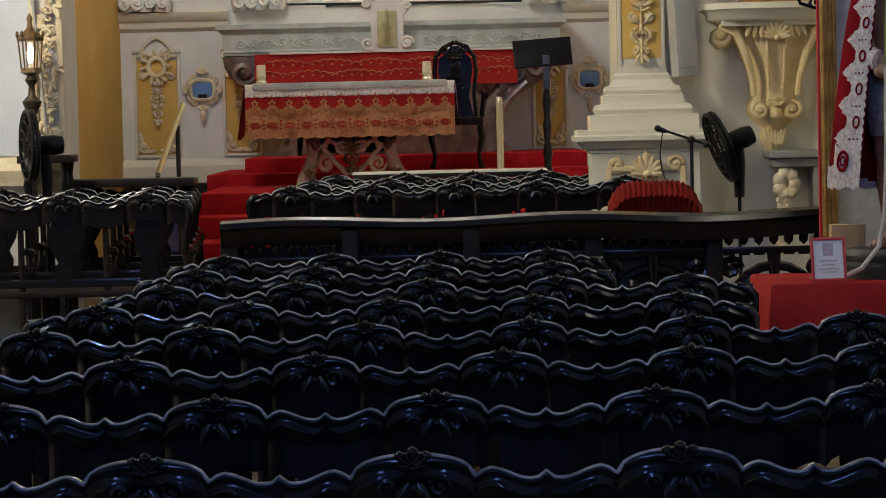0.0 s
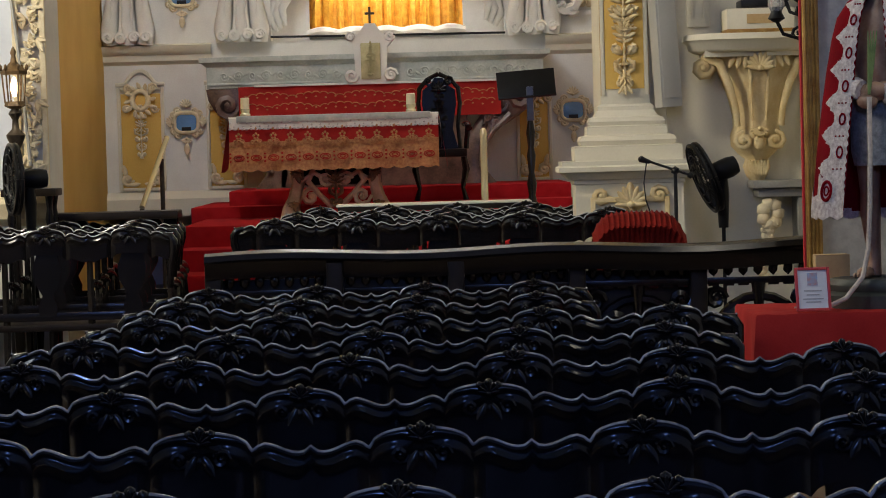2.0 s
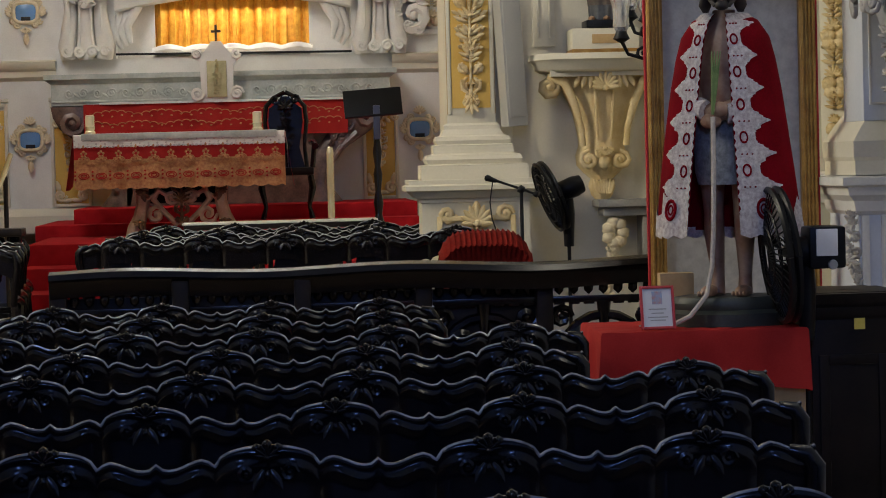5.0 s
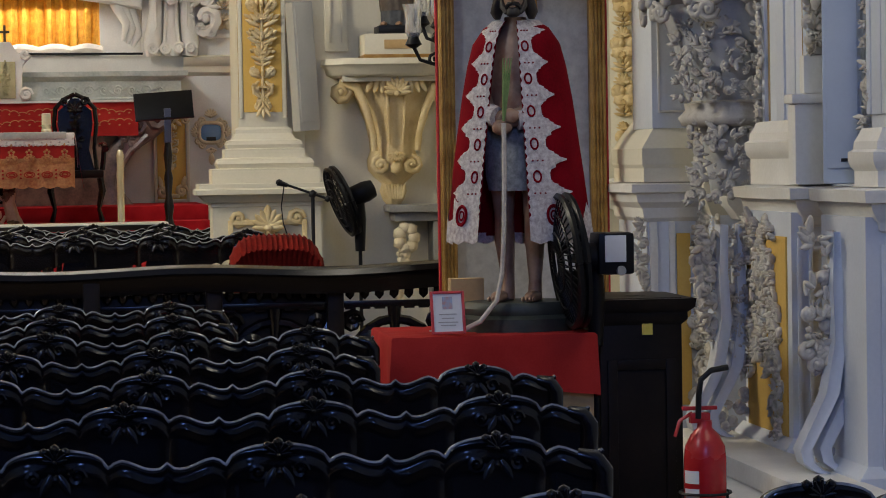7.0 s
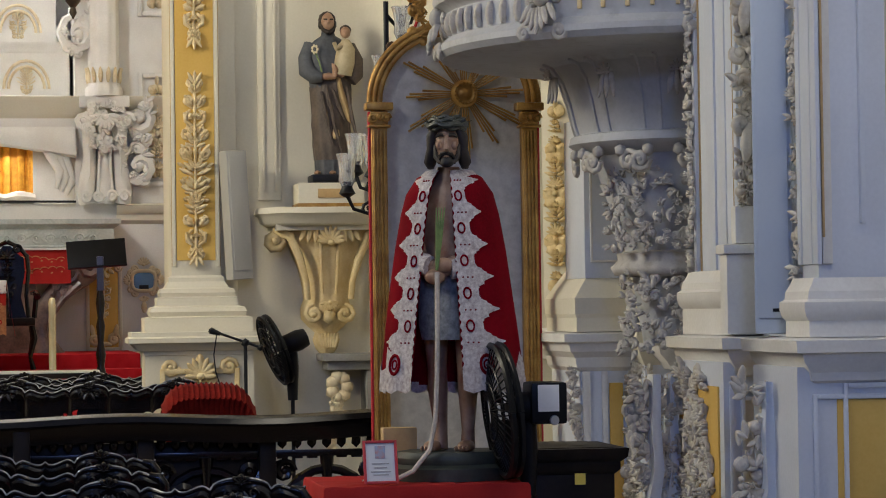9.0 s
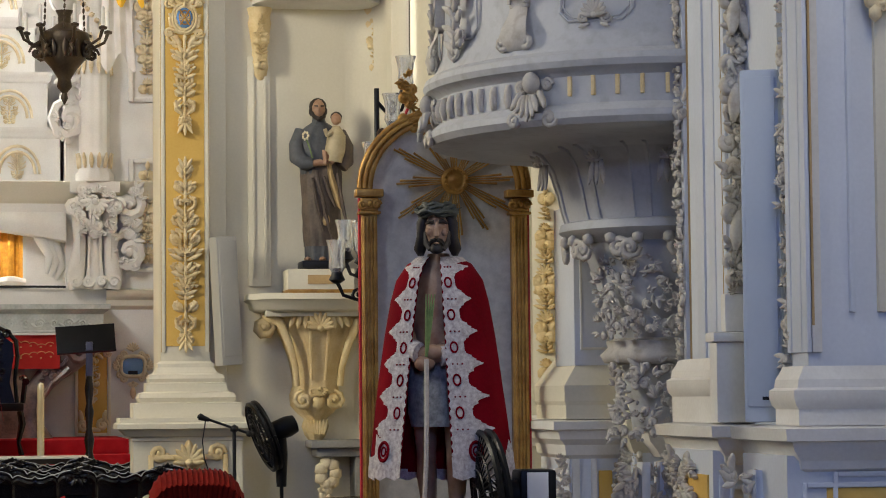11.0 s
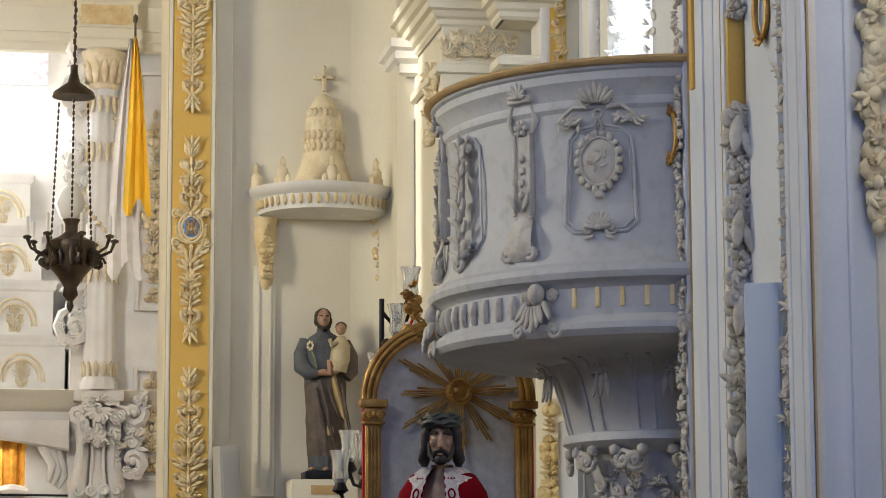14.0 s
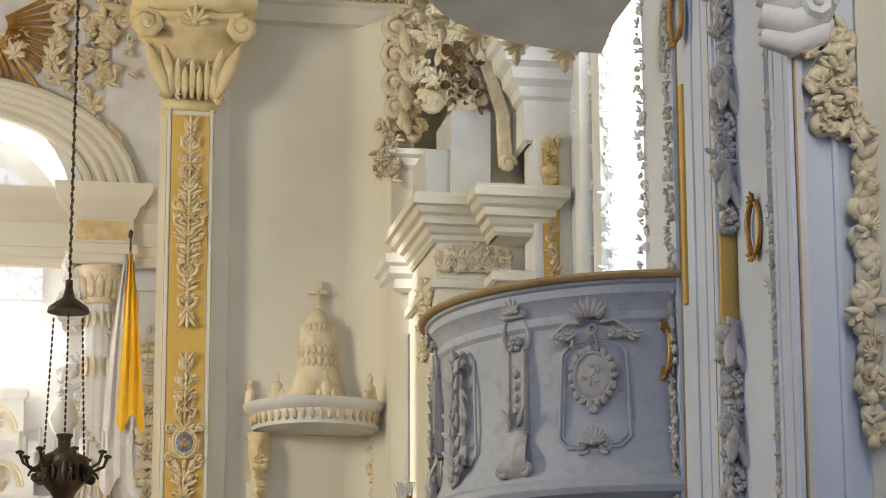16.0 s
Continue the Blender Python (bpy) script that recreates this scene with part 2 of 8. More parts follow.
def moulding(bm, path, prof, closed=False, mi=0):
    """A moulding: prof holds (out, height) and runs along a path of (x, y); out points to the path's right."""
    n = len(path)
    rings = []
    for i, p in enumerate(path):
        p = Vector(p)
        a = Vector(path[i - 1]) if i or closed else None
        b = Vector(path[(i + 1) % n]) if i < n - 1 or closed else None
        d1 = (p - a).normalized() if a is not None else (b - p).normalized()
        d2 = (b - p).normalized() if b is not None else d1
        n1, n2 = Vector((d1.y, -d1.x)), Vector((d2.y, -d2.x))
        o = (n1 + n2).normalized()
        o /= max(0.3, o.dot(n1))
        rings.append([(p.x + o.x * q[0], p.y + o.y * q[0], q[1]) for q in prof])
    if closed:
        rings.append(rings[0])
    skin(bm, rings, closed=False, caps=False, mi=mi)


def prism(bm, outline, y0, y1, m=None, mi=0):
    """A plate with an outline of (x, z) between two depths."""
    m = m or Matrix()
    skin(bm, [[m @ Vector((x, y, z)) for x, z in outline] for y in (y0, y1)], mi=mi)


CARVED = (GILTSTUCCO, ORN, WARMORN, AGED, PULPITORN, GOLD)


def finish(name, bm, mats, parent=None, label="", smooth=50):
    bmesh.ops.recalc_face_normals(bm, faces=bm.faces[:])
    me = bpy.data.meshes.new(name)
    bm.to_mesh(me)
    bm.free()
    for m in mats if isinstance(mats, (list, tuple)) else (mats,):
        me.materials.append(m)
    if smooth:
        me.polygons.foreach_set("use_smooth", [True] * len(me.polygons))
        me.set_sharp_from_angle(angle=radians(smooth))
    ob = new(name, me)
    ob.parent = parent
    if label:
        ob["label"] = label
    return ob


def part(name, bm, mat, parent, label="", smooth=50):
    if mat in CARVED and smooth == 50:
        smooth = 80
    return finish(name, bm, mat, parent, label, smooth)


def thing(name, at, label, category, group="", turn=0.0):
    ob = new(name)
    ob.empty_display_size = 0.1
    ob.matrix_world = pose(*at, 0, 0, turn)
    return tagged(ob, label, category, group)


def setting(name, bm, mats, label, category, smooth=40):
    return tagged(finish(name, bm, mats, None, "", smooth), label, category, kind="structure")


# ---------------------------------------------------------------- carved ornament


def scroll(bm, m, c, r, turn=1, thick=0.016, start=0.0, sweep=1.4):
    """A carved C-scroll that curls in on itself, in the local x-z plane, standing out along -y."""
    pts, rad = [], []
    k = 12
    for i in range(k):
        f = i / (k - 1)
        a = start + turn * f * sweep * 2 * math.pi
        q = r * (1 - 0.82 * f)
        pts.append((c[0] + q * math.cos(a), c[1] - thick * 0.4 * f, c[2] + q * math.sin(a)))
        rad.append(thick * (0.75 + 0.5 * math.sin(math.pi * f)))
    tube(bm, pts, rad, 5, m)
    lump(bm, (c[0], c[1] - thick * 0.5, c[2]), (thick * 1.2,) * 3, m)


def leaf(bm, m, c, length, width, ang, thick=0.014):
    """A plump acanthus leaf that curls outward at its tip; ang is its direction in the x-z plane."""
    d, s, o = Vector((math.cos(ang), 0, math.sin(ang))), Vector((-math.sin(ang), 0, math.cos(ang))), Vector((0, -1, 0))
    base, rings = Vector(c), []
    for f, w, lift in ((0.0, 0.45, 0.2), (0.3, 0.95, 0.7), (0.6, 1.0, 0.9), (0.85, 0.62, 1.3), (1.0, 0.22, 1.5)):
        p = base + d * length * f + o * thick * lift
        h = thick * (1.15 - 0.6 * f)
        rings.append([m @ (p + s * width * w * math.cos(a) * 0.9 + o * h * (math.sin(a) + 0.25 * math.cos(2 * a))) for a in [math.pi / 3 * k for k in range(6)]])
    skin(bm, rings)


def shell(bm, m, c, r, n=7, thick=0.014, a0=0.0, a1=math.pi):
    """A fan of leaves, as a carved shell."""
    for i in range(n):
        a = a0 + (a1 - a0) * i / (n - 1)
        leaf(bm, m, c, r * (0.8 + 0.2 * math.sin(a)), r * 0.20, a, thick)
    lump(bm, (c[0], c[1] - thick, c[2]), (r * 0.24, thick * 1.6, r * 0.22), m)


def cartouche(bm, m, w, h, rnd, thick=0.016):
    """A symmetrical carved panel, w wide and h high, its foot at the origin: scrolls, leaves, shells and drops."""
    z = 0.0
    kind = 0
    while z < h:
        f = z / h
        half = w / 2 * (0.55 + 0.45 * math.sin(math.pi * min(1, f * 1.15)))
        step = w * rnd.uniform(0.34, 0.5)
        if kind % 4 == 0:
            for s in (-1, 1):
                scroll(bm, m, (s * half * 0.55, 0, z + step * 0.45), half * 0.40, s, thick, math.pi / 2, 1.2)
                leaf(bm, m, (s * half * 0.3, 0, z + step * 0.2), half * 0.7, half * 0.16, math.pi / 2 - s * 0.9, thick)
            lump(bm, (0, -thick, z + step * 0.4), (half * 0.18, thick * 1.5, step * 0.3), m)
        elif kind % 4 == 1:
            shell(bm, m, (0, 0, z), half * 0.8, 7, thick, 0.25, math.pi - 0.25)
        elif kind % 4 == 2:
            for s in (-1, 1):
                for k in range(3):
                    leaf(bm, m, (s * half * 0.12, 0, z + step * 0.3 * k), half * (0.75 - 0.12 * k), half * 0.17, math.pi / 2 - s * (1.25 - 0.3 * k), thick)
            for k in range(4):
                lump(bm, (0, -thick, z + step * (0.1 + 0.25 * k)), (half * 0.10, thick * 1.4, step * 0.11), m)
        else:
            for s in (-1, 1):
                scroll(bm, m, (s * half * 0.42, 0, z + step * 0.5), half * 0.46, -s, thick, -math.pi / 2, 1.0)
                lump(bm, (s * half * 0.86, -thick * 0.6, z + step * 0.4), (half * 0.10, thick, half * 0.16), m, s * 0.4)
            shell(bm, m, (0, 0, z + step * 0.2), half * 0.42, 5, thick, 0.5, math.pi - 0.5)
        z += step * 0.92
        kind += 1
    leaf(bm, m, (0, 0, z - w * 0.05), w * 0.32, w * 0.10, math.pi / 2, thick)


def tangle(bm, m, w, h, count, rnd, thick=0.02, size=0.07):
    """Irregular rocaille: leaves, scrolls and lumps strewn over a panel w by h, its foot at the origin."""
    count, size, thick = int(count * 1.5), size * 0.78, thick * 0.85
    for k in range(count):
        c = (rnd.uniform(-w / 2, w / 2), rnd.uniform(-0.3, 0.2) * thick, h * (k + rnd.random()) / count)
        q = size * rnd.uniform(0.6, 1.25)
        a = rnd.uniform(0, 6.28)
        pick = rnd.random()
        if pick < 0.4:
            leaf(bm, m, c, q * 1.7, q * 0.42, a, thick)
            leaf(bm, m, c, q * 1.2, q * 0.34, a + 0.9, thick)
        elif pick < 0.7:
            scroll(bm, m, c, q * 0.8, rnd.choice((-1, 1)), thick * 0.8, a, 1.2)
        elif pick < 0.85:
            shell(bm, m, c, q * 1.1, 6, thick, a, a + 2.4)
        else:
            for j in range(4):
                lump(bm, (c[0] + rnd.uniform(-q, q) * 0.5, c[1] - thick * 0.6, c[2] + rnd.uniform(-q, q) * 0.5), (q * 0.28, thick * 1.2, q * 0.28), m)


def spindle(bm, m, w, h, rnd, thick=0.014):
    """A slender symmetrical panel of carved stucco, pointed at both ends: paired scrolls, leaves and buds on a stem."""
    env = lambda f: w / 2 * min(1.0, 0.12 + 1.25 * math.sin(math.pi * f) ** 0.75) * (0.82 + 0.18 * math.cos(f * 4 * math.pi))
    tube(bm, [(0, -thick * 0.3, h * k / 8) for k in range(9)], [thick * 0.35, thick * 0.55] * 4 + [thick * 0.3], 5, m)
    rows = max(6, int(h / (w * 0.42)))
    for k in range(rows):
        f = (k + 0.5) / rows
        z, e, q = h * f, env(f), h / rows
        kind = (k * 2 + rnd.randrange(2)) % 5
        for s in (-1, 1):
            if kind in (0, 3):
                scroll(bm, m, (s * e * 0.60, 0, z), min(e * 0.42, q * 0.42), s if kind else -s, thick * 0.55, math.pi / 2, 1.3)
                leaf(bm, m, (s * e * 0.22, 0, z - q * 0.3), e * 0.55, q * 0.15, math.pi / 2 - s * 0.75, thick * 0.8)
            elif kind in (1, 4):
                for j in range(3):
                    leaf(bm, m, (s * e * 0.10, 0, z - q * 0.35 + q * 0.24 * j), e * (0.85 - 0.16 * j), q * 0.14, math.pi / 2 - s * (1.15 - 0.28 * j), thick * 0.8)
            else:
                tube(bm, [(s * e * 0.15, 0, z - q * 0.5), (s * e * 0.75, -thick * 0.5, z - q * 0.2), (s * e * 0.80, -thick * 0.5, z + q * 0.15), (s * e * 0.35, 0, z + q * 0.45)], [thick * 0.4, thick * 0.65, thick * 0.65, thick * 0.35], 5, m)
                lump(bm, (s * e * 0.42, -thick * 0.7, z), (e * 0.13, thick * 0.8, q * 0.15), m, s * 0.5)
            leaf(bm, m, (s * e * 0.62, 0, z + q * 0.15), e * 0.38, q * 0.12, math.pi / 2 + s * rnd.uniform(-1.6, -0.6), thick * 0.7)
        if kind in (1, 2):
            shell(bm, m, (0, -thick * 0.3, z + q * 0.05), min(e * 0.38, q * 0.42), 7, thick * 0.8, 0.2, math.pi - 0.2)
        else:
            lump(bm, (0, -thick * 1.0, z), (e * 0.13, thick, q * 0.24), m)
    for f, a in ((0.0, -1), (1.0, 1)):
        for j in (-1, 0, 1):
            leaf(bm, m, (0, 0, h * f - a * h * 0.05), h * 0.07, w * 0.06, a * math.pi / 2 + j * 0.55, thick)


def panel_frame(bm, m, w, h, bar=0.03, deep=0.02):
    """A raised moulded frame round a panel, its foot at the origin."""
    for x0, x1, z0, z1 in ((-w / 2, -w / 2 + bar, 0, h), (w / 2 - bar, w / 2, 0, h), (-w / 2 + bar, w / 2 - bar, 0, bar), (-w / 2 + bar, w / 2 - bar, h - bar, h)):
        box(bm, x0, x1, -deep, 0, z0, z1, min(bar, deep) * 0.3, m)

# ---------------------------------------------------------------- the shell of the church
rng = random.Random(7)

bm = bmesh.new()
box(bm, -5.2, 4.2, -8.5, 13.75, -0.3, 0.0)
setting("floor", bm, FLOOR, "dark worn wooden floor of the nave", "floor")
bm = bmesh.new()
box(bm, -5.2, 4.2, 13.75, 28.7, -0.3, 0.2, 0.01)
setting("chancel_floor", bm, CHANCELFLOOR, "raised dark boarded floor behind the altar rail", "floor")
bm = bmesh.new()
box(bm, -5.4, 4.4, -8.6, 28.8, 12.0, 12.3)
setting("ceiling", bm, CREAM, "pale plaster ceiling high over the nave", "ceiling")
bm = bmesh.new()
# unseen slit, added and sized so the sun strikes only the far corner
for y0, y1, z0, z1 in ((-8.5, 9.46, 0.2, 12.0), (10.07, 17.3, 0.2, 12.0), (9.46, 10.07, 0.2, 7.3), (9.46, 10.07, 10.0, 12.0)):
    box(bm, -5.2, -4.8, y0, y1, z0, z1)
setting("wall_left", bm, CREAM, "plain plaster side wall of the nave with an added sun slit", "wall")
bm = bmesh.new()
box(bm, -4.8, 3.6, -8.6, -8.2, 0.0, 12.0)
setting("wall_back", bm, STONE, "plain grey stone wall behind the nave", "wall")
# right wall of the nave, with a tall window opening above the pulpit
bm = bmesh.new()
for y0, y1, z0, z1 in ((-8.5, 13.4, 0.0, 12.0), (13.4, 14.5, 0.0, 4.5), (13.4, 14.5, 8.2, 12.0), (14.5, 17.3, 0.0, 12.0)):
    box(bm, 3.6, 4.2, y0, y1, z0, z1)
setting("wall_right", bm, BLUE, "pale blue plastered side wall with white stucco", "wall")
# arch wall between nave and chancel
ARCH_Y = 17.0
bm = bmesh.new()
box(bm, 1.16, 3.6, ARCH_Y, 17.6, 0.2, 12.0)
setting("wall_arch_right", bm, CREAM, "cream plaster wall beside the chancel arch", "wall")
bm = bmesh.new()
box(bm, -4.8, -2.52, ARCH_Y, 17.6, 0.2, 12.0)
setting("wall_arch_left", bm, WHITE, "white plaster wall beside the chancel arch", "wall")
bm = bmesh.new()
pts = [(-2.52, 12.0), (-2.52, 8.2)]
pts += [(-0.68 - 1.84 * math.cos(math.pi * k / 16), 8.2 + 1.84 * math.sin(math.pi * k / 16)) for k in range(1, 16)]
pts += [(1.16, 8.2), (1.16, 12.0)]
prism(bm, pts, 17.0, 17.6)
setting("wall_arch_top", bm, CREAM, "plaster wall over the round chancel arch", "wall")
# chancel walls
bm = bmesh.new()
box(bm, -3.7, -3.4, 17.6, 28.5, 0.2, 12.0)
moulding(bm, [(-3.4, 28.4), (-3.4, 17.7)], [(0.0, 1.62), (0.03, 1.58), (0.04, 1.5), (0.04, 0.2)])
setting("wall_chancel_left", bm, YELLOW, "ochre yellow chancel side wall", "wall")
bm = bmesh.new()
box(bm, 2.0, 2.3, 17.6, 28.5, 0.2, 12.0)
setting("wall_chancel_right", bm, CREAM, "cream chancel side wall", "wall")
bm = bmesh.new()
box(bm, -3.4, 2.0, 28.45, 28.6, 0.2, 12.0)
setting("wall_chancel_end", bm, WHITE, "white plaster end wall behind the altar", "wall")

# ---------------------------------------------------------------- arch pilaster with gilded yellow panel
def arch_pilaster():
    ob = thing("pilaster", (1.32, ARCH_Y, 0.2), "tall cream pilaster with ochre panel and carved stucco", "pilaster")
    bm = bmesh.new()
    box(bm, -0.165, 0.165, -0.16, 0, 1.6, 6.35, 0.012)
    part("shaft", bm, CREAM, ob)
    for x in (-0.145, 0.145):
        bm = bmesh.new()
        box(bm, x - 0.012, x + 0.012, -0.172, -0.16, 1.76, 6.3, 0.004)
        part("fillet", bm, CREAM, ob)
        bm = bmesh.new()
        box(bm, x * 1.09 - 0.003, x * 1.09 + 0.003, -0.168, -0.158, 1.76, 6.3, 0.001)
        part("gilt_line", bm, CARD, ob, "thin gilt line")
    bm = bmesh.new()
    box(bm, -0.128, 0.128, -0.166, -0.155, 1.8, 6.25)
    part("panel", bm, YELLOW, ob, "ochre yellow sunk panel")
    # mouldings of the foot and pedestal
    path = [(-0.165, 0.02), (-0.165, -0.16), (0.165, -0.16), (0.165, 0.02)]
    bm = bmesh.new()
    moulding(bm, path, [(0, 1.70), (0.02, 1.685), (0.02, 1.66), (0.025, 1.65), (0.045, 1.62), (0.075, 1.61), (0.085, 1.585), (0.075, 1.56), (0.10, 1.555), (0.10, 1.50), (0.14, 1.49), (0.155, 1.46), (0.14, 1.43), (0.19, 1.425), (0.19, 1.33)])
    part("base", bm, CREAM, ob, smooth=24)
    bm = bmesh.new()
    moulding(bm, path, [(0, 1.33), (0.28, 1.33), (0.28, 1.30), (0.30, 1.29), (0.30, 1.26), (0.27, 1.25), (0.23, 1.21), (0.20, 1.205), (0.20, 1.18), (0.19, 1.175), (0.19, 0.25), (0.24, 0.2), (0.24, 0.0)])
    part("pedestal", bm, CREAM, ob, smooth=24)
    m = pose(0, -0.355, 0)
    bm = bmesh.new()
    panel_frame(bm, m @ pose(0, 0, 0.35), 0.52, 0.74, 0.035, 0.02)
    shell(bm, m, (0, -0.02, 1.04), 0.13, 9, 0.03)
    cartouche(bm, m @ pose(0, 0, 0.72), 0.34, 0.34, rng, 0.028)
    for s in (-1, 1):
        scroll(bm, m, (s * 0.19, 0, 1.10), 0.06, s, 0.018)
    part("pedestal_carving", bm, WARMORN, ob, "ochre and cream carved rocaille")
    for k, (z, h) in enumerate(((1.78, 1.25), (3.22, 1.36), (4.78, 1.44))):
        bm = bmesh.new()
        spindle(bm, pose(0, -0.166, z), 0.25, h, random.Random(k * 3 + 2), 0.024)
        spindle(bm, pose(0.0, -0.163, z + 0.05), 0.20, h - 0.1, random.Random(k * 5 + 1), 0.020)
        if k == 1:
            for r in (0.062, 0.080):
                tube(bm, [(r * math.cos(a), -0.186, 3.98 + 1.25 * r * math.sin(a)) for a in [2 * math.pi * j / 20 for j in range(21)]], 0.010, 6)
            for s in (-1, 1):
                scroll(bm, Matrix(), (s * 0.10, -0.178, 4.08), 0.035, s, 0.010)
                scroll(bm, Matrix(), (s * 0.10, -0.178, 3.88), 0.035, -s, 0.010)
        part("carving", bm, GILTSTUCCO, ob, "cream and gold carved stucco ornament")
    bm = bmesh.new()
    lathe(bm, [(0.001, 0.02), (0.050, 0.016), (0.058, 0.0)], 18, pose(0, -0.182, 3.98, 90) @ Matrix.Diagonal((1, 1.25, 1, 1)))
    medal = part("medallion", bm, BLUEGLASS, ob, "small blue medallion")
    bm = bmesh.new()
    for s in (-1, 1):
        tube(bm, [(s * 0.03, -0.206, 3.93), (0, -0.208, 3.98), (-s * 0.03, -0.206, 4.03)], 0.006, 5)
    tube(bm, [(0.036 * math.cos(a), -0.205, 3.98 + 0.046 * math.sin(a)) for a in [2 * math.pi * j / 14 for j in range(15)]], 0.004, 5)
    part("monogram", bm, GOLD, medal, "gilt interlaced sign")
    # capital with corner volutes
    bm = bmesh.new()
    moulding(bm, path, [(0, 6.28), (0.02, 6.3), (0.02, 6.34), (0.0, 6.36), (0.04, 6.55), (0.15, 6.80), (0.2, 6.84), (0.2, 6.94), (0.26, 6.96), (0.26, 7.03), (0, 7.03)])
    for s in (-1, 1):
        scroll(bm, Matrix(), (s * 0.33, -0.36, 6.83), 0.10, s, 0.035, math.pi / 2, 1.5)
        tube(bm, [(s * 0.32, -0.34, 6.92), (s * 0.16, -0.36, 6.9), (0, -0.36, 6.92)], 0.03, 6)
        leaf(bm, Matrix(), (s * 0.16, -0.2, 6.36), 0.40, 0.055, math.pi / 2 - s * 0.42, 0.05)
        leaf(bm, Matrix(), (s * 0.12, -0.19, 6.38), 0.34, 0.045, math.pi / 2 - s * 0.25, 0.045)
        tangle(bm, pose(s * 0.1, -0.2, 6.36), 0.2, 0.4, 14, rng, 0.03, 0.05)
    for k in range(7):
        leaf(bm, Matrix(), (-0.15 + 0.05 * k, -0.19, 6.36), 0.2 + 0.06 * (k % 2), 0.032, math.pi / 2, 0.045)
    shell(bm, Matrix(), (0, -0.37, 6.84), 0.12, 7, 0.03)
    part("capital", bm, WARMORN, ob, "carved cream capital with volutes")
    return ob


arch_pilaster()
bm = bmesh.new()
box(bm, 1.18, 1.60, 16.93, 16.998, 1.5, 7.15, 0.008)
setting("pilaster_backing", bm, CREAM, "flat cream strip behind the pilaster", "trim")
# entablature over the arch wall
bm = bmesh.new()
moulding(bm, [(1.1, 17.6), (1.1, ARCH_Y - 0.2), (1.52, ARCH_Y - 0.2), (1.52, ARCH_Y), (3.6, ARCH_Y)], [(0, 7.18), (0.05, 7.2), (0.05, 7.32), (0.08, 7.34), (0.08, 7.5), (0.16, 7.56), (0.26, 7.62), (0.28, 7.78), (0.0, 7.8)])
setting("cornice_arch", bm, CREAM, "cream moulded cornice along the arch wall", "cornice")
bm = bmesh.new()
for k in range(34):
    box(bm, 1.56 + k * 0.06, 1.595 + k * 0.06, ARCH_Y - 0.15, ARCH_Y - 0.06, 7.36, 7.47, 0.006)
setting("dentils", bm, WARMORN, "row of ochre dentils under the cornice", "trim")
# thin pilaster strips beside the niche
bm = bmesh.new()
for x in (1.83, 2.62):
    box(bm, x - 0.075, x + 0.075, ARCH_Y - 0.03, ARCH_Y, 2.4, 3.95, 0.006)
    for s in (-0.04, 0.04):
        box(bm, x + s - 0.008, x + s + 0.008, ARCH_Y - 0.042, ARCH_Y - 0.03, 2.46, 3.9, 0.003)
setting("niche_strips", bm, CREAM, "flat cream strips flanking the saint's niche", "trim")

# ---------------------------------------------------------------- bracket shelf, saint and canopy on the arch wall
NX = 2.2


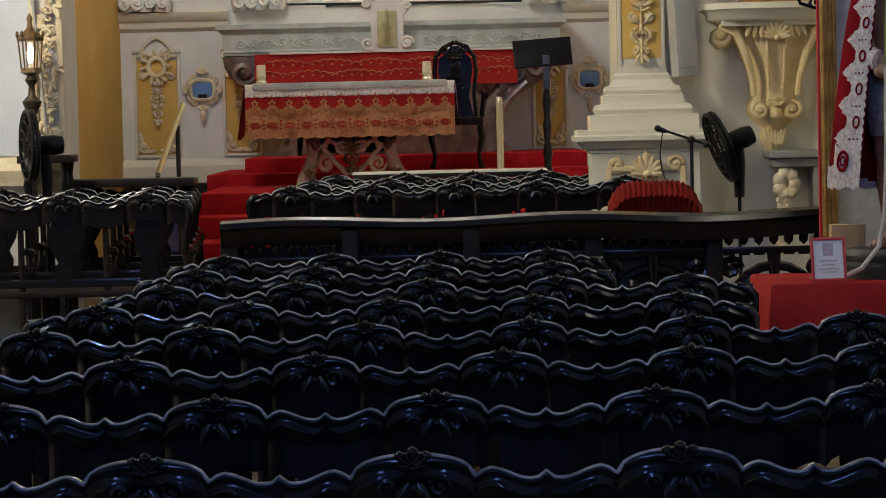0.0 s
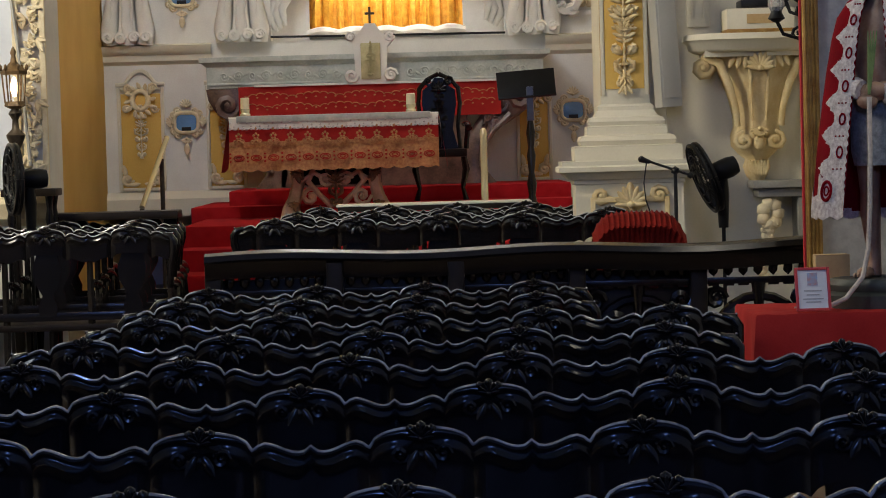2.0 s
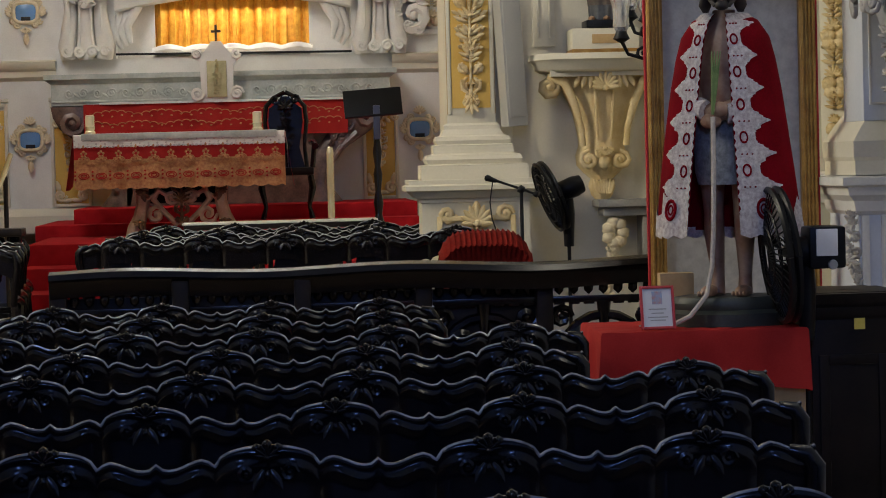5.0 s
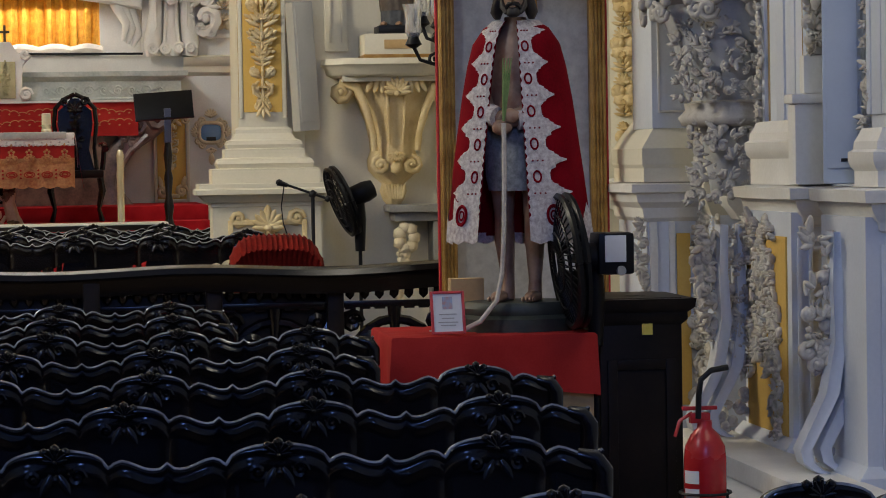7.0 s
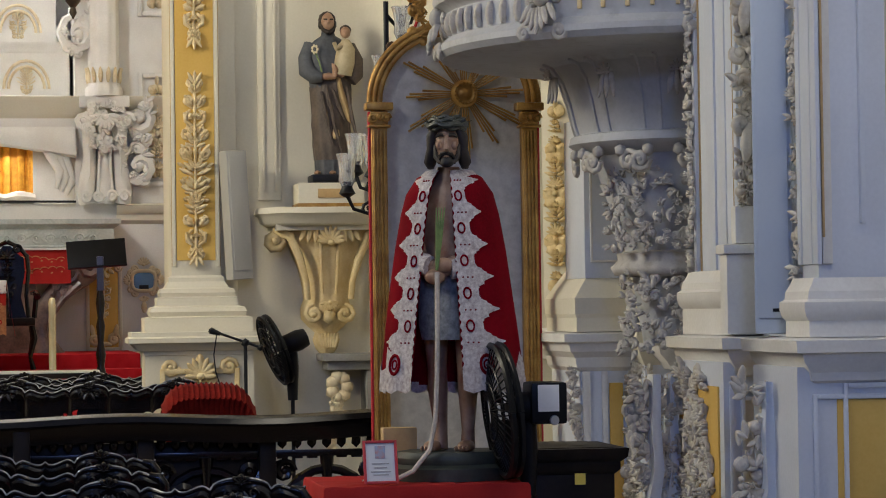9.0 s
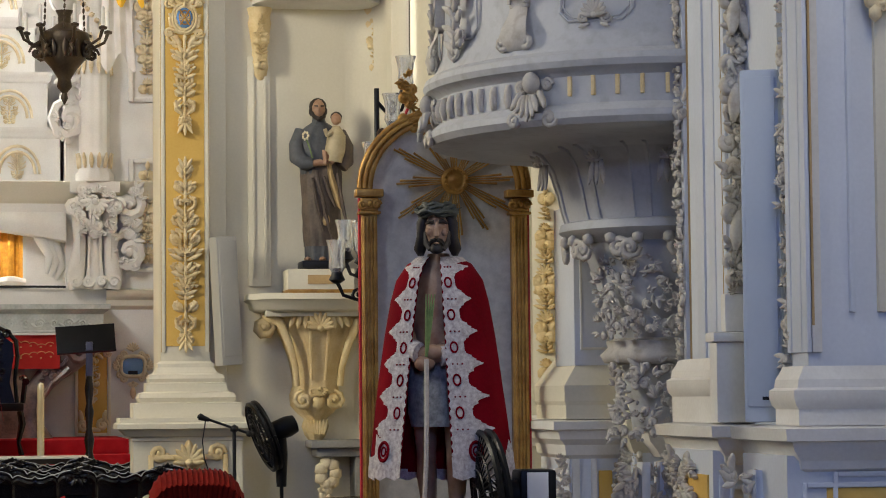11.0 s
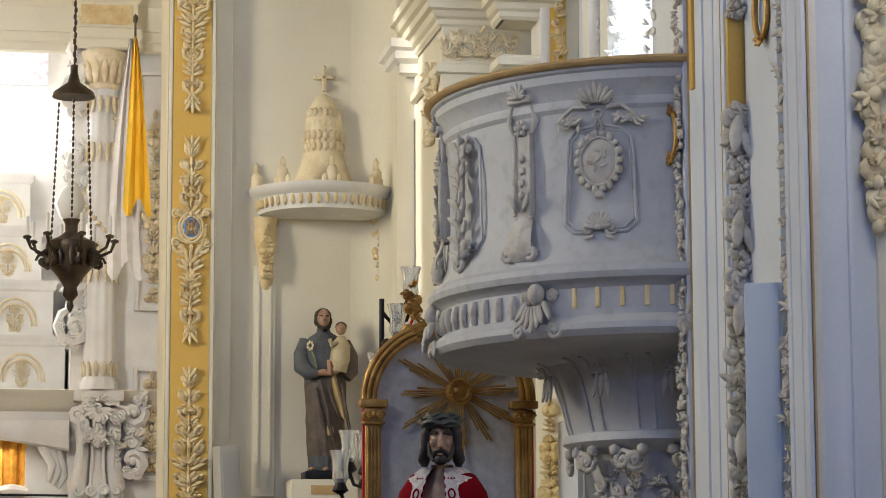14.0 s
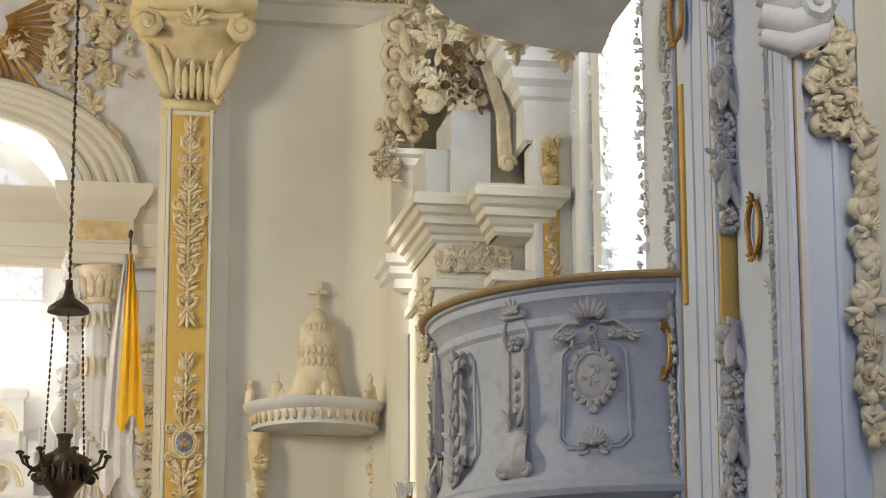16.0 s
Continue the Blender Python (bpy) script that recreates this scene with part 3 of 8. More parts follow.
def wall_bracket():
    ob = thing("wall_bracket", (NX, ARCH_Y, 1.35), "cream and ochre carved console shelf on the wall", "bracket")
    bm = bmesh.new()
    path = [(-0.42, 0), (-0.42, -0.22), (-0.30, -0.36), (0.30, -0.36), (0.42, -0.22), (0.42, 0)]
    moulding(bm, path, [(-0.4, 0.99), (0.05, 0.99), (0.06, 0.95), (0.03, 0.93), (0.02, 0.89), (-0.02, 0.87), (-0.10, 0.87)])
    box(bm, -0.36, 0.36, -0.3, 0, 0.84, 0.985)
    part("shelf", bm, CREAM, ob)
    bm = bmesh.new()
    prof = [(0.87, 0.36, 0.30), (0.83, 0.30, 0.28), (0.76, 0.25, 0.25), (0.68, 0.215, 0.225), (0.58, 0.18, 0.20), (0.46, 0.155, 0.18), (0.38, 0.15, 0.18), (0.32, 0.17, 0.19), (0.25, 0.165, 0.18), (0.20, 0.12, 0.14), (0.16, 0.075, 0.10), (0.11, 0.09, 0.11), (0.05, 0.07, 0.09), (0.0, 0.03, 0.04)]
    skin(bm, [[(w * math.cos(a) * (1 + 0.03 * math.cos(10 * a)), -d * math.sin(a) * (1 + 0.03 * math.cos(10 * a)), z) for a in [math.pi * k / 40 for k in range(41)]] for z, w, d in prof], closed=False)
    part("console", bm, WARMORN, ob)
    bm = bmesh.new()
    for s in (-1, 1):
        scroll(bm, Matrix(), (s * 0.36, -0.17, 0.775), 0.075, s, 0.026, math.pi / 2, 1.5)
        tube(bm, [(s * 0.36, -0.18, 0.85), (s * 0.26, -0.23, 0.80), (s * 0.20, -0.225, 0.66), (s * 0.155, -0.20, 0.50), (s * 0.145, -0.19, 0.38)], [0.03, 0.032, 0.028, 0.022, 0.022], 8)
        scroll(bm, Matrix(), (s * 0.105, -0.19, 0.285), 0.065, -s, 0.018, math.pi / 2, 1.4)
        for k in range(4):
            leaf(bm, Matrix(), (s * (0.05 + 0.035 * k), -0.27 + 0.012 * k, 0.855), 0.10, 0.022, -math.pi / 2 + s * 0.16 * k, 0.022)
        tube(bm, [(s * 0.06, -0.255, 0.78), (s * 0.055, -0.225, 0.6), (s * 0.045, -0.20, 0.42)], [0.014, 0.012, 0.010], 6)
    shell(bm, Matrix(), (0, -0.28, 0.76), 0.11, 9, 0.022, 0.1, math.pi - 0.1)
    shell(bm, Matrix(), (0, -0.195, 0.36), 0.085, 9, 0.018, math.pi * 1.05, math.pi * 1.95)
    lump(bm, (0, -0.19, 0.27), (0.05, 0.03, 0.06))
    for k in range(7):
        leaf(bm, Matrix(), ((k - 3) * 0.022, -0.10, 0.155), 0.10, 0.016, -math.pi / 2 - (k - 3) * 0.08, 0.018)
    part("carving", bm, WARMORN, ob, "ochre scrolls and acanthus leaves")
    return ob


wall_bracket()


def saint_statue():
    bm = bmesh.new()
    n = 32
    rnd = random.Random(4)

    def robe(rows, mi, deep, twist):
        """Draped cloth: rows hold height, middle and half widths; folds run down and across."""
        rings = []
        for z, cx, a, b in rows:
            ring = []
            for k in range(n * 2):
                t = math.pi * k / n
                f = 1 + deep * (0.6 * math.sin(11 * t + twist * z) + 0.4 * math.sin(19 * t - 2.3 * twist * z) + 0.5 * math.sin(5 * t + 9 * z))
                ring.append((cx + a * f * math.cos(t), b * f * math.sin(t), z))
            rings.append(ring)
        skin(bm, rings, mi=mi)

    robe(((0.0, 0.0, 0.105, 0.10), (0.08, 0.0, 0.112, 0.105), (0.20, 0.0, 0.112, 0.105), (0.30, 0.005, 0.108, 0.10)), 5, 0.07, 3)
    robe(((0.10, 0.01, 0.125, 0.115), (0.20, 0.0, 0.126, 0.118), (0.33, -0.005, 0.126, 0.118), (0.46, 0.0, 0.130, 0.12), (0.58, 0.0, 0.138, 0.12), (0.66, 0.005, 0.128, 0.11)), 0, 0.06, 7)
    robe(((0.58, -0.01, 0.130, 0.11), (0.68, -0.01, 0.140, 0.112), (0.78, -0.01, 0.148, 0.112), (0.86, -0.01, 0.138, 0.10), (0.90, -0.012, 0.095, 0.08), (0.93, -0.015, 0.048, 0.048), (0.96, -0.018, 0.04, 0.042)), 5, 0.03, 5)
    # head: hair, plain face, short beard
    lump(bm, (-0.02, -0.02, 1.015), (0.046, 0.055, 0.072), mi=2, fine=True)
    lump(bm, (-0.02, 0.012, 1.04), (0.060, 0.056, 0.058), mi=3, fine=True)
    tube(bm, [(-0.02, -0.068, 1.04), (-0.02, -0.082, 1.012), (-0.02, -0.070, 1.004)], [0.006, 0.010, 0.006], 6, mi=2)
    for e in (-1, 1):
        lump(bm, (-0.02 + e * 0.048, -0.005, 1.005), (0.016, 0.03, 0.035), mi=3)
        tube(bm, [(-0.02 + e * 0.044, -0.03, 1.0), (-0.02 + e * 0.034, -0.05, 0.965), (-0.02, -0.062, 0.945)], [0.010, 0.014, 0.018], 7, mi=3)
        tube(bm, [(-0.02 + e * 0.008, -0.070, 1.034), (-0.02 + e * 0.032, -0.062, 1.036)], [0.005, 0.004], 5, mi=3)
    # sleeve, hands and a lily
    tube(bm, [(-0.13, 0.0, 0.87), (-0.165, -0.02, 0.78), (-0.165, -0.06, 0.69), (-0.12, -0.11, 0.645), (-0.07, -0.125, 0.645)], [0.05, 0.055, 0.058, 0.048, 0.034], 12, mi=5)
    tube(bm, [(-0.075, -0.125, 0.645), (-0.03, -0.14, 0.65), (0.015, -0.14, 0.645)], [0.022, 0.024, 0.016], 8, mi=2)
    lump(bm, (0.05, -0.145, 0.66), (0.03, 0.022, 0.024), mi=2)
    for k in range(7):
        a = k * 0.9
        lump(bm, (-0.12 + 0.018 * math.cos(a), -0.115, 0.83 + 0.024 * math.sin(a)), (0.009, 0.008, 0.012), mi=6)
    tube(bm, [(-0.115, -0.11, 0.81), (-0.09, -0.115, 0.74), (-0.07, -0.12, 0.66)], 0.005, 5, mi=7)
    # mantle over the arm, its ochre lining turned out
    tube(bm, [(0.12, -0.02, 0.86), (0.155, -0.06, 0.76), (0.15, -0.09, 0.66), (0.12, -0.10, 0.62)], [0.045, 0.055, 0.055, 0.04], 12, mi=0)
    skin(bm, [[(0.045 + dx + w * q, -0.135 + 0.02 * abs(q) - 0.008 * math.sin(q * 5), z) for q in (-1, -0.5, 0, 0.5, 1)] for z, dx, w in ((0.645, -0.01, 0.016), (0.58, 0.0, 0.020), (0.50, 0.02, 0.026), (0.42, 0.045, 0.026), (0.36, 0.06, 0.018), (0.34, 0.065, 0.004))], closed=False, mi=1)
    skin(bm, [[(0.01 + w * q, -0.132 + 0.015 * abs(q), z) for q in (-1, -0.5, 0, 0.5, 1)] for z, w in ((0.32, 0.010), (0.29, 0.026), (0.26, 0.03), (0.24, 0.018), (0.232, 0.004))], closed=False, mi=1)
    for dx, z0, z1 in ((-0.05, 0.60, 0.30), (-0.08, 0.55, 0.2), (0.0, 0.56, 0.36), (0.09, 0.58, 0.18), (-0.02, 0.45, 0.14)):
        tube(bm, [(dx, -0.118, z0), (dx + 0.03, -0.130, (z0 + z1) / 2), (dx + 0.075, -0.118, z1)], [0.008, 0.014, 0.006], 6, mi=0)
    # the carried child
    tube(bm, [(0.06, -0.13, 0.66), (0.075, -0.14, 0.74), (0.085, -0.13, 0.83), (0.085, -0.12, 0.89)], [0.062, 0.068, 0.062, 0.028], 12, mi=4)
    tube(bm, [(0.05, -0.17, 0.85), (0.015, -0.18, 0.83), (0.0, -0.185, 0.87)], [0.022, 0.018, 0.014], 7, mi=4)
    tube(bm, [(0.03, -0.16, 0.68), (0.0, -0.175, 0.72), (0.005, -0.17, 0.64)], [0.024, 0.02, 0.014], 7, mi=2)
    lump(bm, (0.083, -0.135, 0.94), (0.036, 0.038, 0.042), mi=2, fine=True)
    lump(bm, (0.086, -0.118, 0.957), (0.040, 0.038, 0.036), mi=3, fine=True)
    for e in (-1, 1):
        lump(bm, (-0.06 + e * 0.05, -0.10, 0.012), (0.026, 0.05, 0.018), mi=2)
    box(bm, -0.15, 0.15, -0.15, 0.12, -0.05, 0.0, 0.008, mi=8)
    ob = finish("saint_statue", bm, [BROWNROBE, OCHREROBE, SKIN, HAIR, CREAMROBE, SLATEROBE, WAX, GREEN, IRON])
    ob.location = (2.225, 16.78, 2.555)
    tagged(ob, "painted robed figure with a small one, on a wall shelf", "statue")
    bm = bmesh.new()
    box(bm, -0.22, 0.22, -0.17, 0.17, 0.0, 0.16, 0.008)
    p = finish("statue_plinth", bm, CREAM)
    p.location = (NX, 16.80, 2.34)
    tagged(p, "small cream plinth with gilt foot on the wall shelf", "plinth")
    bm = bmesh.new()
    box(bm, -0.225, 0.225, -0.175, 0.17, 0.0, 0.025, 0.004)
    part("gilt_foot", bm, GOLD, p, "gilt lower edge")
    bm = bmesh.new()
    box(bm, -0.09, 0.09, -0.178, -0.17, 0.06, 0.12, 0.002)
    part("plaque", bm, CARD, p, "small brown plaque")


saint_statue()


def wall_canopy():
    ob = thing("wall_canopy", (NX + 0.03, ARCH_Y, 4.3), "cream stucco canopy with domed crown over the saint", "canopy")
    bm = bmesh.new()
    half = lambda rx, ry, z: [(rx * math.cos(a), -ry * math.sin(a), z) for a in [math.pi * k / 20 for k in range(21)]]
    skin(bm, [half(0.36, 0.34, -0.02), half(0.44, 0.44, 0.0), half(0.45, 0.45, 0.10), half(0.50, 0.50, 0.13), half(0.51, 0.51, 0.17), half(0.30, 0.3, 0.21), half(0.01, 0.01, 0.22)], closed=False)
    skin(bm, [half(0.36, 0.34, -0.02), half(0.01, 0.01, -0.02)], closed=False)
    part("ring", bm, WHITE, ob)
    bm = bmesh.new()
    prof = [(0.22, 0.23), (0.18, 0.29), (0.145, 0.38), (0.125, 0.46), (0.13, 0.54), (0.12, 0.64), (0.09, 0.72), (0.05, 0.78), (0.02, 0.80)]
    n = 20
    skin(bm, [[(r * (1 + 0.04 * (k % 2)) * math.cos(math.pi * k / n), -r * (1 + 0.04 * (k % 2)) * math.sin(math.pi * k / n), z) for k in range(n + 1)] for r, z in prof], closed=False)
    for z in (0.46, 0.53, 0.6, 0.67):
        for k in range(1, 10):
            a = math.pi * k / 10
            r = 0.13 if z < 0.6 else 0.11
            lump(bm, (r * math.cos(a), -r * math.sin(a), z), (0.022, 0.022, 0.035))
    dome = part("dome", bm, ORN, ob, "ribbed bell-shaped cream dome")
    dome.location, dome.scale = (0, 0, -0.045), (1, 1, 1.12)
    bm = bmesh.new()
    box(bm, -0.012, 0.012, -0.05, -0.02, 0.80, 0.95, 0.004)
    box(bm, -0.055, 0.055, -0.05, -0.02, 0.88, 0.905, 0.004)
    for q in ((-0.06, 0.892), (0.06, 0.892), (0, 0.955)):
        lump(bm, (q[0], -0.035, q[1]), (0.018, 0.014, 0.018))
    part("cross", bm, ORN, ob, "small carved cross on top").scale = (1, 1, 1.08)
    bm = bmesh.new()
    for k in range(5):
        a = math.pi * (0.02 + 0.96 * k / 4)
        x, y = 0.46 * math.cos(a), -0.46 * math.sin(a)
        lump(bm, (x, y, 0.22), (0.045, 0.03, 0.09))
        lump(bm, (x, y, 0.31), (0.022, 0.02, 0.05))
        for s in (-1, 1):
            lump(bm, (x + s * 0.045 * abs(math.sin(a)), y + s * 0.045 * math.cos(a), 0.19), (0.025, 0.025, 0.05))
    part("finials", bm, ORN, ob, "carved upright palmettes")
    bm = bmesh.new()
    for k in range(24):
        a = math.pi * (k + 0.5) / 24
        lump(bm, (0.452 * math.cos(a), -0.452 * math.sin(a), 0.06), (0.018, 0.014, 0.04))
    part("beading", bm, WARMORN, ob, "ochre carved beading")
    for s in (-1, 1):
        bm = bmesh.new()
        skin(bm, [[(s * 0.39 + w * math.cos(a), -w * 1.2 * math.sin(a), z) for a in [math.pi * k / 8 for k in range(9)]] for z, w in ((-0.02, 0.085), (-0.08, 0.07), (-0.12, 0.08), (-0.3, 0.05), (-0.42, 0.06), (-0.48, 0.05), (-0.52, 0.02))], closed=False)
        cartouche(bm, pose(s * 0.39, -0.075, -0.44), 0.12, 0.34, rng, 0.02)
        part("corbel", bm, WARMORN, ob, "ochre carved corbel")


wall_canopy()

# ---------------------------------------------------------------- pulpit on the right wall
PX, PY = 3.5, 12.7


def drawn_in(ob):
    """Brings a thing of the pulpit's wall nearer to the nave, size and place together."""
    ob.location = Vector(EYE) + (ob.location - Vector(EYE)) * 0.93
    ob.scale = (0.93,) * 3
    return ob


def pulpit():
    ob = thing("pulpit", (PX, PY, 2.965), "rounded blue-grey and white carved pulpit on the wall", "pulpit")
    n = 48
    A = [math.pi * (0.5 + k / n) for k in range(n + 1)]

    def bay(rx, ry, z):
        rx, ry = rx * 1.03, ry * 1.03
        mid = [(rx * (0.9 * math.cos(a) + 0.1 * math.copysign(abs(math.cos(a)) ** 0.5, math.cos(a))), ry * math.sin(a), z) for a in A]
        return [(0.36, mid[0][1], z)] + mid + [(0.36, mid[-1][1], z)]

    bm = bmesh.new()
    skin(bm, [bay(r, r, z) for r, z in ((1.22, 1.262), (1.215, 1.25), (1.20, 1.24), (1.20, 1.20), (1.175, 1.17), (1.16, 1.12), (1.165, 1.11), (1.165, 1.08), (1.15, 1.06), (1.13, 0.8), (1.13, 0.6), (1.145, 0.42), (1.17, 0.36), (1.20, 0.30), (1.20, 0.26))], closed=False)
    part("parapet", bm, PULPITBLUE, ob, "pale blue-grey parapet", 28)
    bm = bmesh.new()
    skin(bm, [bay(r, r, z) for r, z in ((1.21, 1.262), (1.245, 1.268), (1.255, 1.285), (1.24, 1.30), (1.14, 1.302), (1.12, 1.29), (1.08, 0.4))], closed=False)
    part("handrail", bm, CARD, ob, "worn brown wooden rail")
    bm = bmesh.new()
    skin(bm, [bay(r, r, z) for r, z in ((1.18, 0.33), (1.225, 0.30), (1.235, 0.27), (1.225, 0.24), (1.19, 0.225), (1.17, 0.20), (1.17, 0.07), (1.19, 0.055), (1.215, 0.03), (1.215, 0.0), (1.19, -0.03), (1.15, -0.035), (1.13, -0.045), (1.00, -0.045), (0.85, -0.047), (0.72, -0.055), (0.65, -0.085), (0.595, -0.16), (0.56, -0.27), (0.535, -0.38), (0.52, -0.43), (0.55, -0.44), (0.56, -0.48), (0.52, -0.51), (0.43, -0.54), (0.42, -0.62), (0.34, -0.85), (0.26, -1.1), (0.20, -1.5))], closed=False)
    part("corbel", bm, PULPITBLUE, ob, "pale blue moulded corbel", 28)
    rnd = random.Random(3)

    def spot(a, r, z):
        a *= math.pi
        return Matrix.Translation((r * 1.03 * math.cos(a), r * 1.03 * math.sin(a), z)) @ Matrix.Rotation(a - 1.5 * math.pi, 4, "Z")

    def outline(bm, m, w, z0, z1, r=0.009):
        """A thin raised panel moulding with cut corners."""
        c = 0.045
        pts = [(-w / 2, 0, z0 + c), (-w / 2 + c, 0, z0), (w / 2 - c, 0, z0), (w / 2, 0, z0 + c), (w / 2 - 0.02, 0, z1 - c), (w / 2 - c - 0.02, 0, z1), (0, 0, z1 + 0.02), (-w / 2 + c + 0.02, 0, z1), (-w / 2 + 0.02, 0, z1 - c), (-w / 2, 0, z0 + c)]
        tube(bm, [(x, -0.004 - 0.42 * (w / 2) ** 2 + 0.42 * x * x, z) for x, y, z in pts], r, 6, m)

    # slim pilasters with a cap, a flower and a scrolled foot
    for a in (1.455, 1.21, 0.965, 0.80):
        bm = bmesh.new()
        m = spot(a, 1.145, 0.34)
        box(bm, -0.055, 0.055, -0.025, 0.03, 0.22, 0.66, 0.008, m)
        for x in (-0.048, 0.048):
            box(bm, x - 0.01, x + 0.01, -0.036, 0.0, 0.24, 0.64, 0.004, m)
        skin(bm, [[m @ Vector((w * q, -d + 0.02 * abs(q), z)) for q in (-1, -0.85, -0.4, 0.4, 0.85, 1)] for z, w, d in ((0.0, 0.07, 0.03), (0.02, 0.085, 0.07), (0.07, 0.088, 0.09), (0.13, 0.075, 0.075), (0.19, 0.06, 0.045), (0.24, 0.055, 0.03))], closed=False)
        for s in (-1, 1):
            scroll(bm, m, (s * 0.075, -0.05, 0.05), 0.042, s, 0.013, math.pi / 2, 1.5)
            leaf(bm, m, (s * 0.02, -0.04, 0.26), 0.10, 0.016, math.pi / 2 - s * 0.5, 0.012)
            tube(bm, [(s * 0.06, -0.02, 0.64), (s * 0.085, -0.02, 0.70), (s * 0.06, -0.03, 0.78)], [0.010, 0.014, 0.008], 6, m)
        for k in range(4):
            lump(bm, (0, -0.032, 0.34 + 0.06 * k), (0.018, 0.010, 0.024), m)
        box(bm, -0.075, 0.075, -0.055, 0.02, 0.79, 0.83, 0.012, m)
        shell(bm, m, (0, -0.045, 0.82), 0.07, 7, 0.016)
        for k in range(6):
            lump(bm, (0.028 * math.cos(k * 1.047), -0.035, 0.67 + 0.028 * math.sin(k * 1.047)), (0.018, 0.014, 0.018), m)
        lump(bm, (0, -0.045, 0.67), (0.015, 0.012, 0.015), m)
        part("pilaster_strip", bm, PULPITORN, ob, "aged white slim pilaster with scrolled foot")
    # oval medallion in its panel, with crown, swags and a small palmette below
    m = spot(1.322, 1.14, 0.34)
    bm = bmesh.new()
    outline(bm, m, 0.36, 0.13, 0.63)
    outline(bm, m, 0.33, 0.145, 0.615, 0.005)
    part("panel_moulding", bm, PULPITBLUE, ob)
    m = spot(1.322, 1.15, 0.34)
    bm = bmesh.new()
    lathe(bm, [(0.001, 0.022), (0.07, 0.020), (0.092, 0.010)], 24, m @ pose(0, 0, 0.47, 90) @ Matrix.Diagonal((1, 1.25, 1, 1)))
    tube(bm, [(0.094 * math.cos(2 * math.pi * k / 26), -0.014, 0.47 + 0.118 * math.sin(2 * math.pi * k / 26)) for k in range(27)], 0.009, 6, m)
    for k in range(18):
        a = 2 * math.pi * k / 18
        lump(bm, (0.108 * math.cos(a), -0.012, 0.47 + 0.134 * math.sin(a)), (0.020, 0.018, 0.020 + 0.008 * (k % 2)), m)
    for k in range(9):
        leaf(bm, m, (rnd.uniform(-0.03, 0.03), -0.016, 0.42 + 0.012 * k), 0.035, 0.010, rnd.uniform(0, 3.1), 0.007)
    box(bm, -0.022, 0.022, -0.022, 0, 0.29, 0.335, 0.008, m)
    for s in (-1, 1):
        tube(bm, [(s * 0.008, -0.015, 0.60), (s * 0.02, -0.015, 0.64), (0, -0.02, 0.69)], 0.007, 5, m)
    tube(bm, [(0.022 * math.cos(k * 0.63), -0.02, 0.70 + 0.022 * math.sin(k * 0.63)) for k in range(11)], 0.008, 5, m)
    part("medallion", bm, PULPITORN, ob, "oval carved medallion")
    bm = bmesh.new()
    m = spot(1.322, 1.185, 0.34)
    for k in range(7):
        leaf(bm, m, (0.012 * (k - 3), -0.012, 0.75), 0.10 - 0.008 * abs(k - 3), 0.016, math.pi / 2 - 0.30 * (k - 3), 0.02)
    for s in (-1, 1):
        scroll(bm, m, (s * 0.05, -0.01, 0.765), 0.028, s, 0.010)
        tube(bm, [(s * 0.05, 0, 0.73), (s * 0.12, 0.0, 0.735), (s * 0.17, 0.012, 0.70), (s * 0.21, 0.02, 0.665)], [0.012, 0.010, 0.010, 0.008], 6, m)
        for k in range(9):
            lump(bm, (s * (0.10 + 0.022 * (k % 5)), 0.004 + 0.002 * (k % 5), 0.655 + 0.018 * (k // 5) + 0.008 * rnd.random()), (0.016, 0.016, 0.015), m)
            leaf(bm, m, (s * (0.09 + 0.016 * k), 0.002 * k, 0.65 + 0.01 * (k % 3)), 0.045, 0.010, rnd.uniform(0, 6.28), 0.012)
    part("crown_relief", bm, PULPITORN, ob, "small carved crown and swags")
    m = spot(1.322, 1.155, 0.34)
    bm = bmesh.new()
    shell(bm, m, (0, -0.01, 0.15), 0.08, 9, 0.014, 0.1, math.pi - 0.1)
    for s in (-1, 1):
        scroll(bm, m, (s * 0.055, -0.01, 0.14), 0.030, -s, 0.010)
        leaf(bm, m, (s * 0.03, -0.005, 0.11), 0.05, 0.012, math.pi / 2 - s * 1.9, 0.012)
    part("palmette", bm, PULPITORN, ob, "small carved palmette")
    # leafy branches in the narrow bays
    for a in (1.085, 0.885):
        m = spot(a, 1.14, 0.36)
        bm = bmesh.new()
        outline(bm, m, 0.30, 0.10, 0.66, 0.007)
        part("panel_moulding", bm, PULPITBLUE, ob)
        bm = bmesh.new()
        m = spot(a, 1.165, 0.36)
        tube(bm, [(0.02 * math.sin(k * 1.3), -0.02, 0.03 + 0.07 * k) for k in range(10)], 0.012, 5, m)
        for k in range(13):
            z, sd = 0.04 + 0.047 * k, 1 if k % 2 else -1
            leaf(bm, m, (0.0, -0.018, z), 0.11, 0.024, math.pi / 2 - sd * rnd.uniform(0.6, 1.2), 0.018)
            leaf(bm, m, (0.0, -0.022, z + 0.015), 0.07, 0.018, math.pi / 2 + sd * rnd.uniform(0.2, 0.8), 0.018)
        scroll(bm, m, (0.04, -0.02, 0.10), 0.05, 1, 0.014)
        scroll(bm, m, (-0.03, -0.02, 0.05), 0.055, -1, 0.014)
        for k in range(16):
            lump(bm, (rnd.uniform(-0.08, 0.10), -0.022, 0.60 + rnd.uniform(-0.04, 0.06)), (0.02, 0.018, 0.02), m)
        part("branch", bm, PULPITORN, ob, "carved leafy branch")
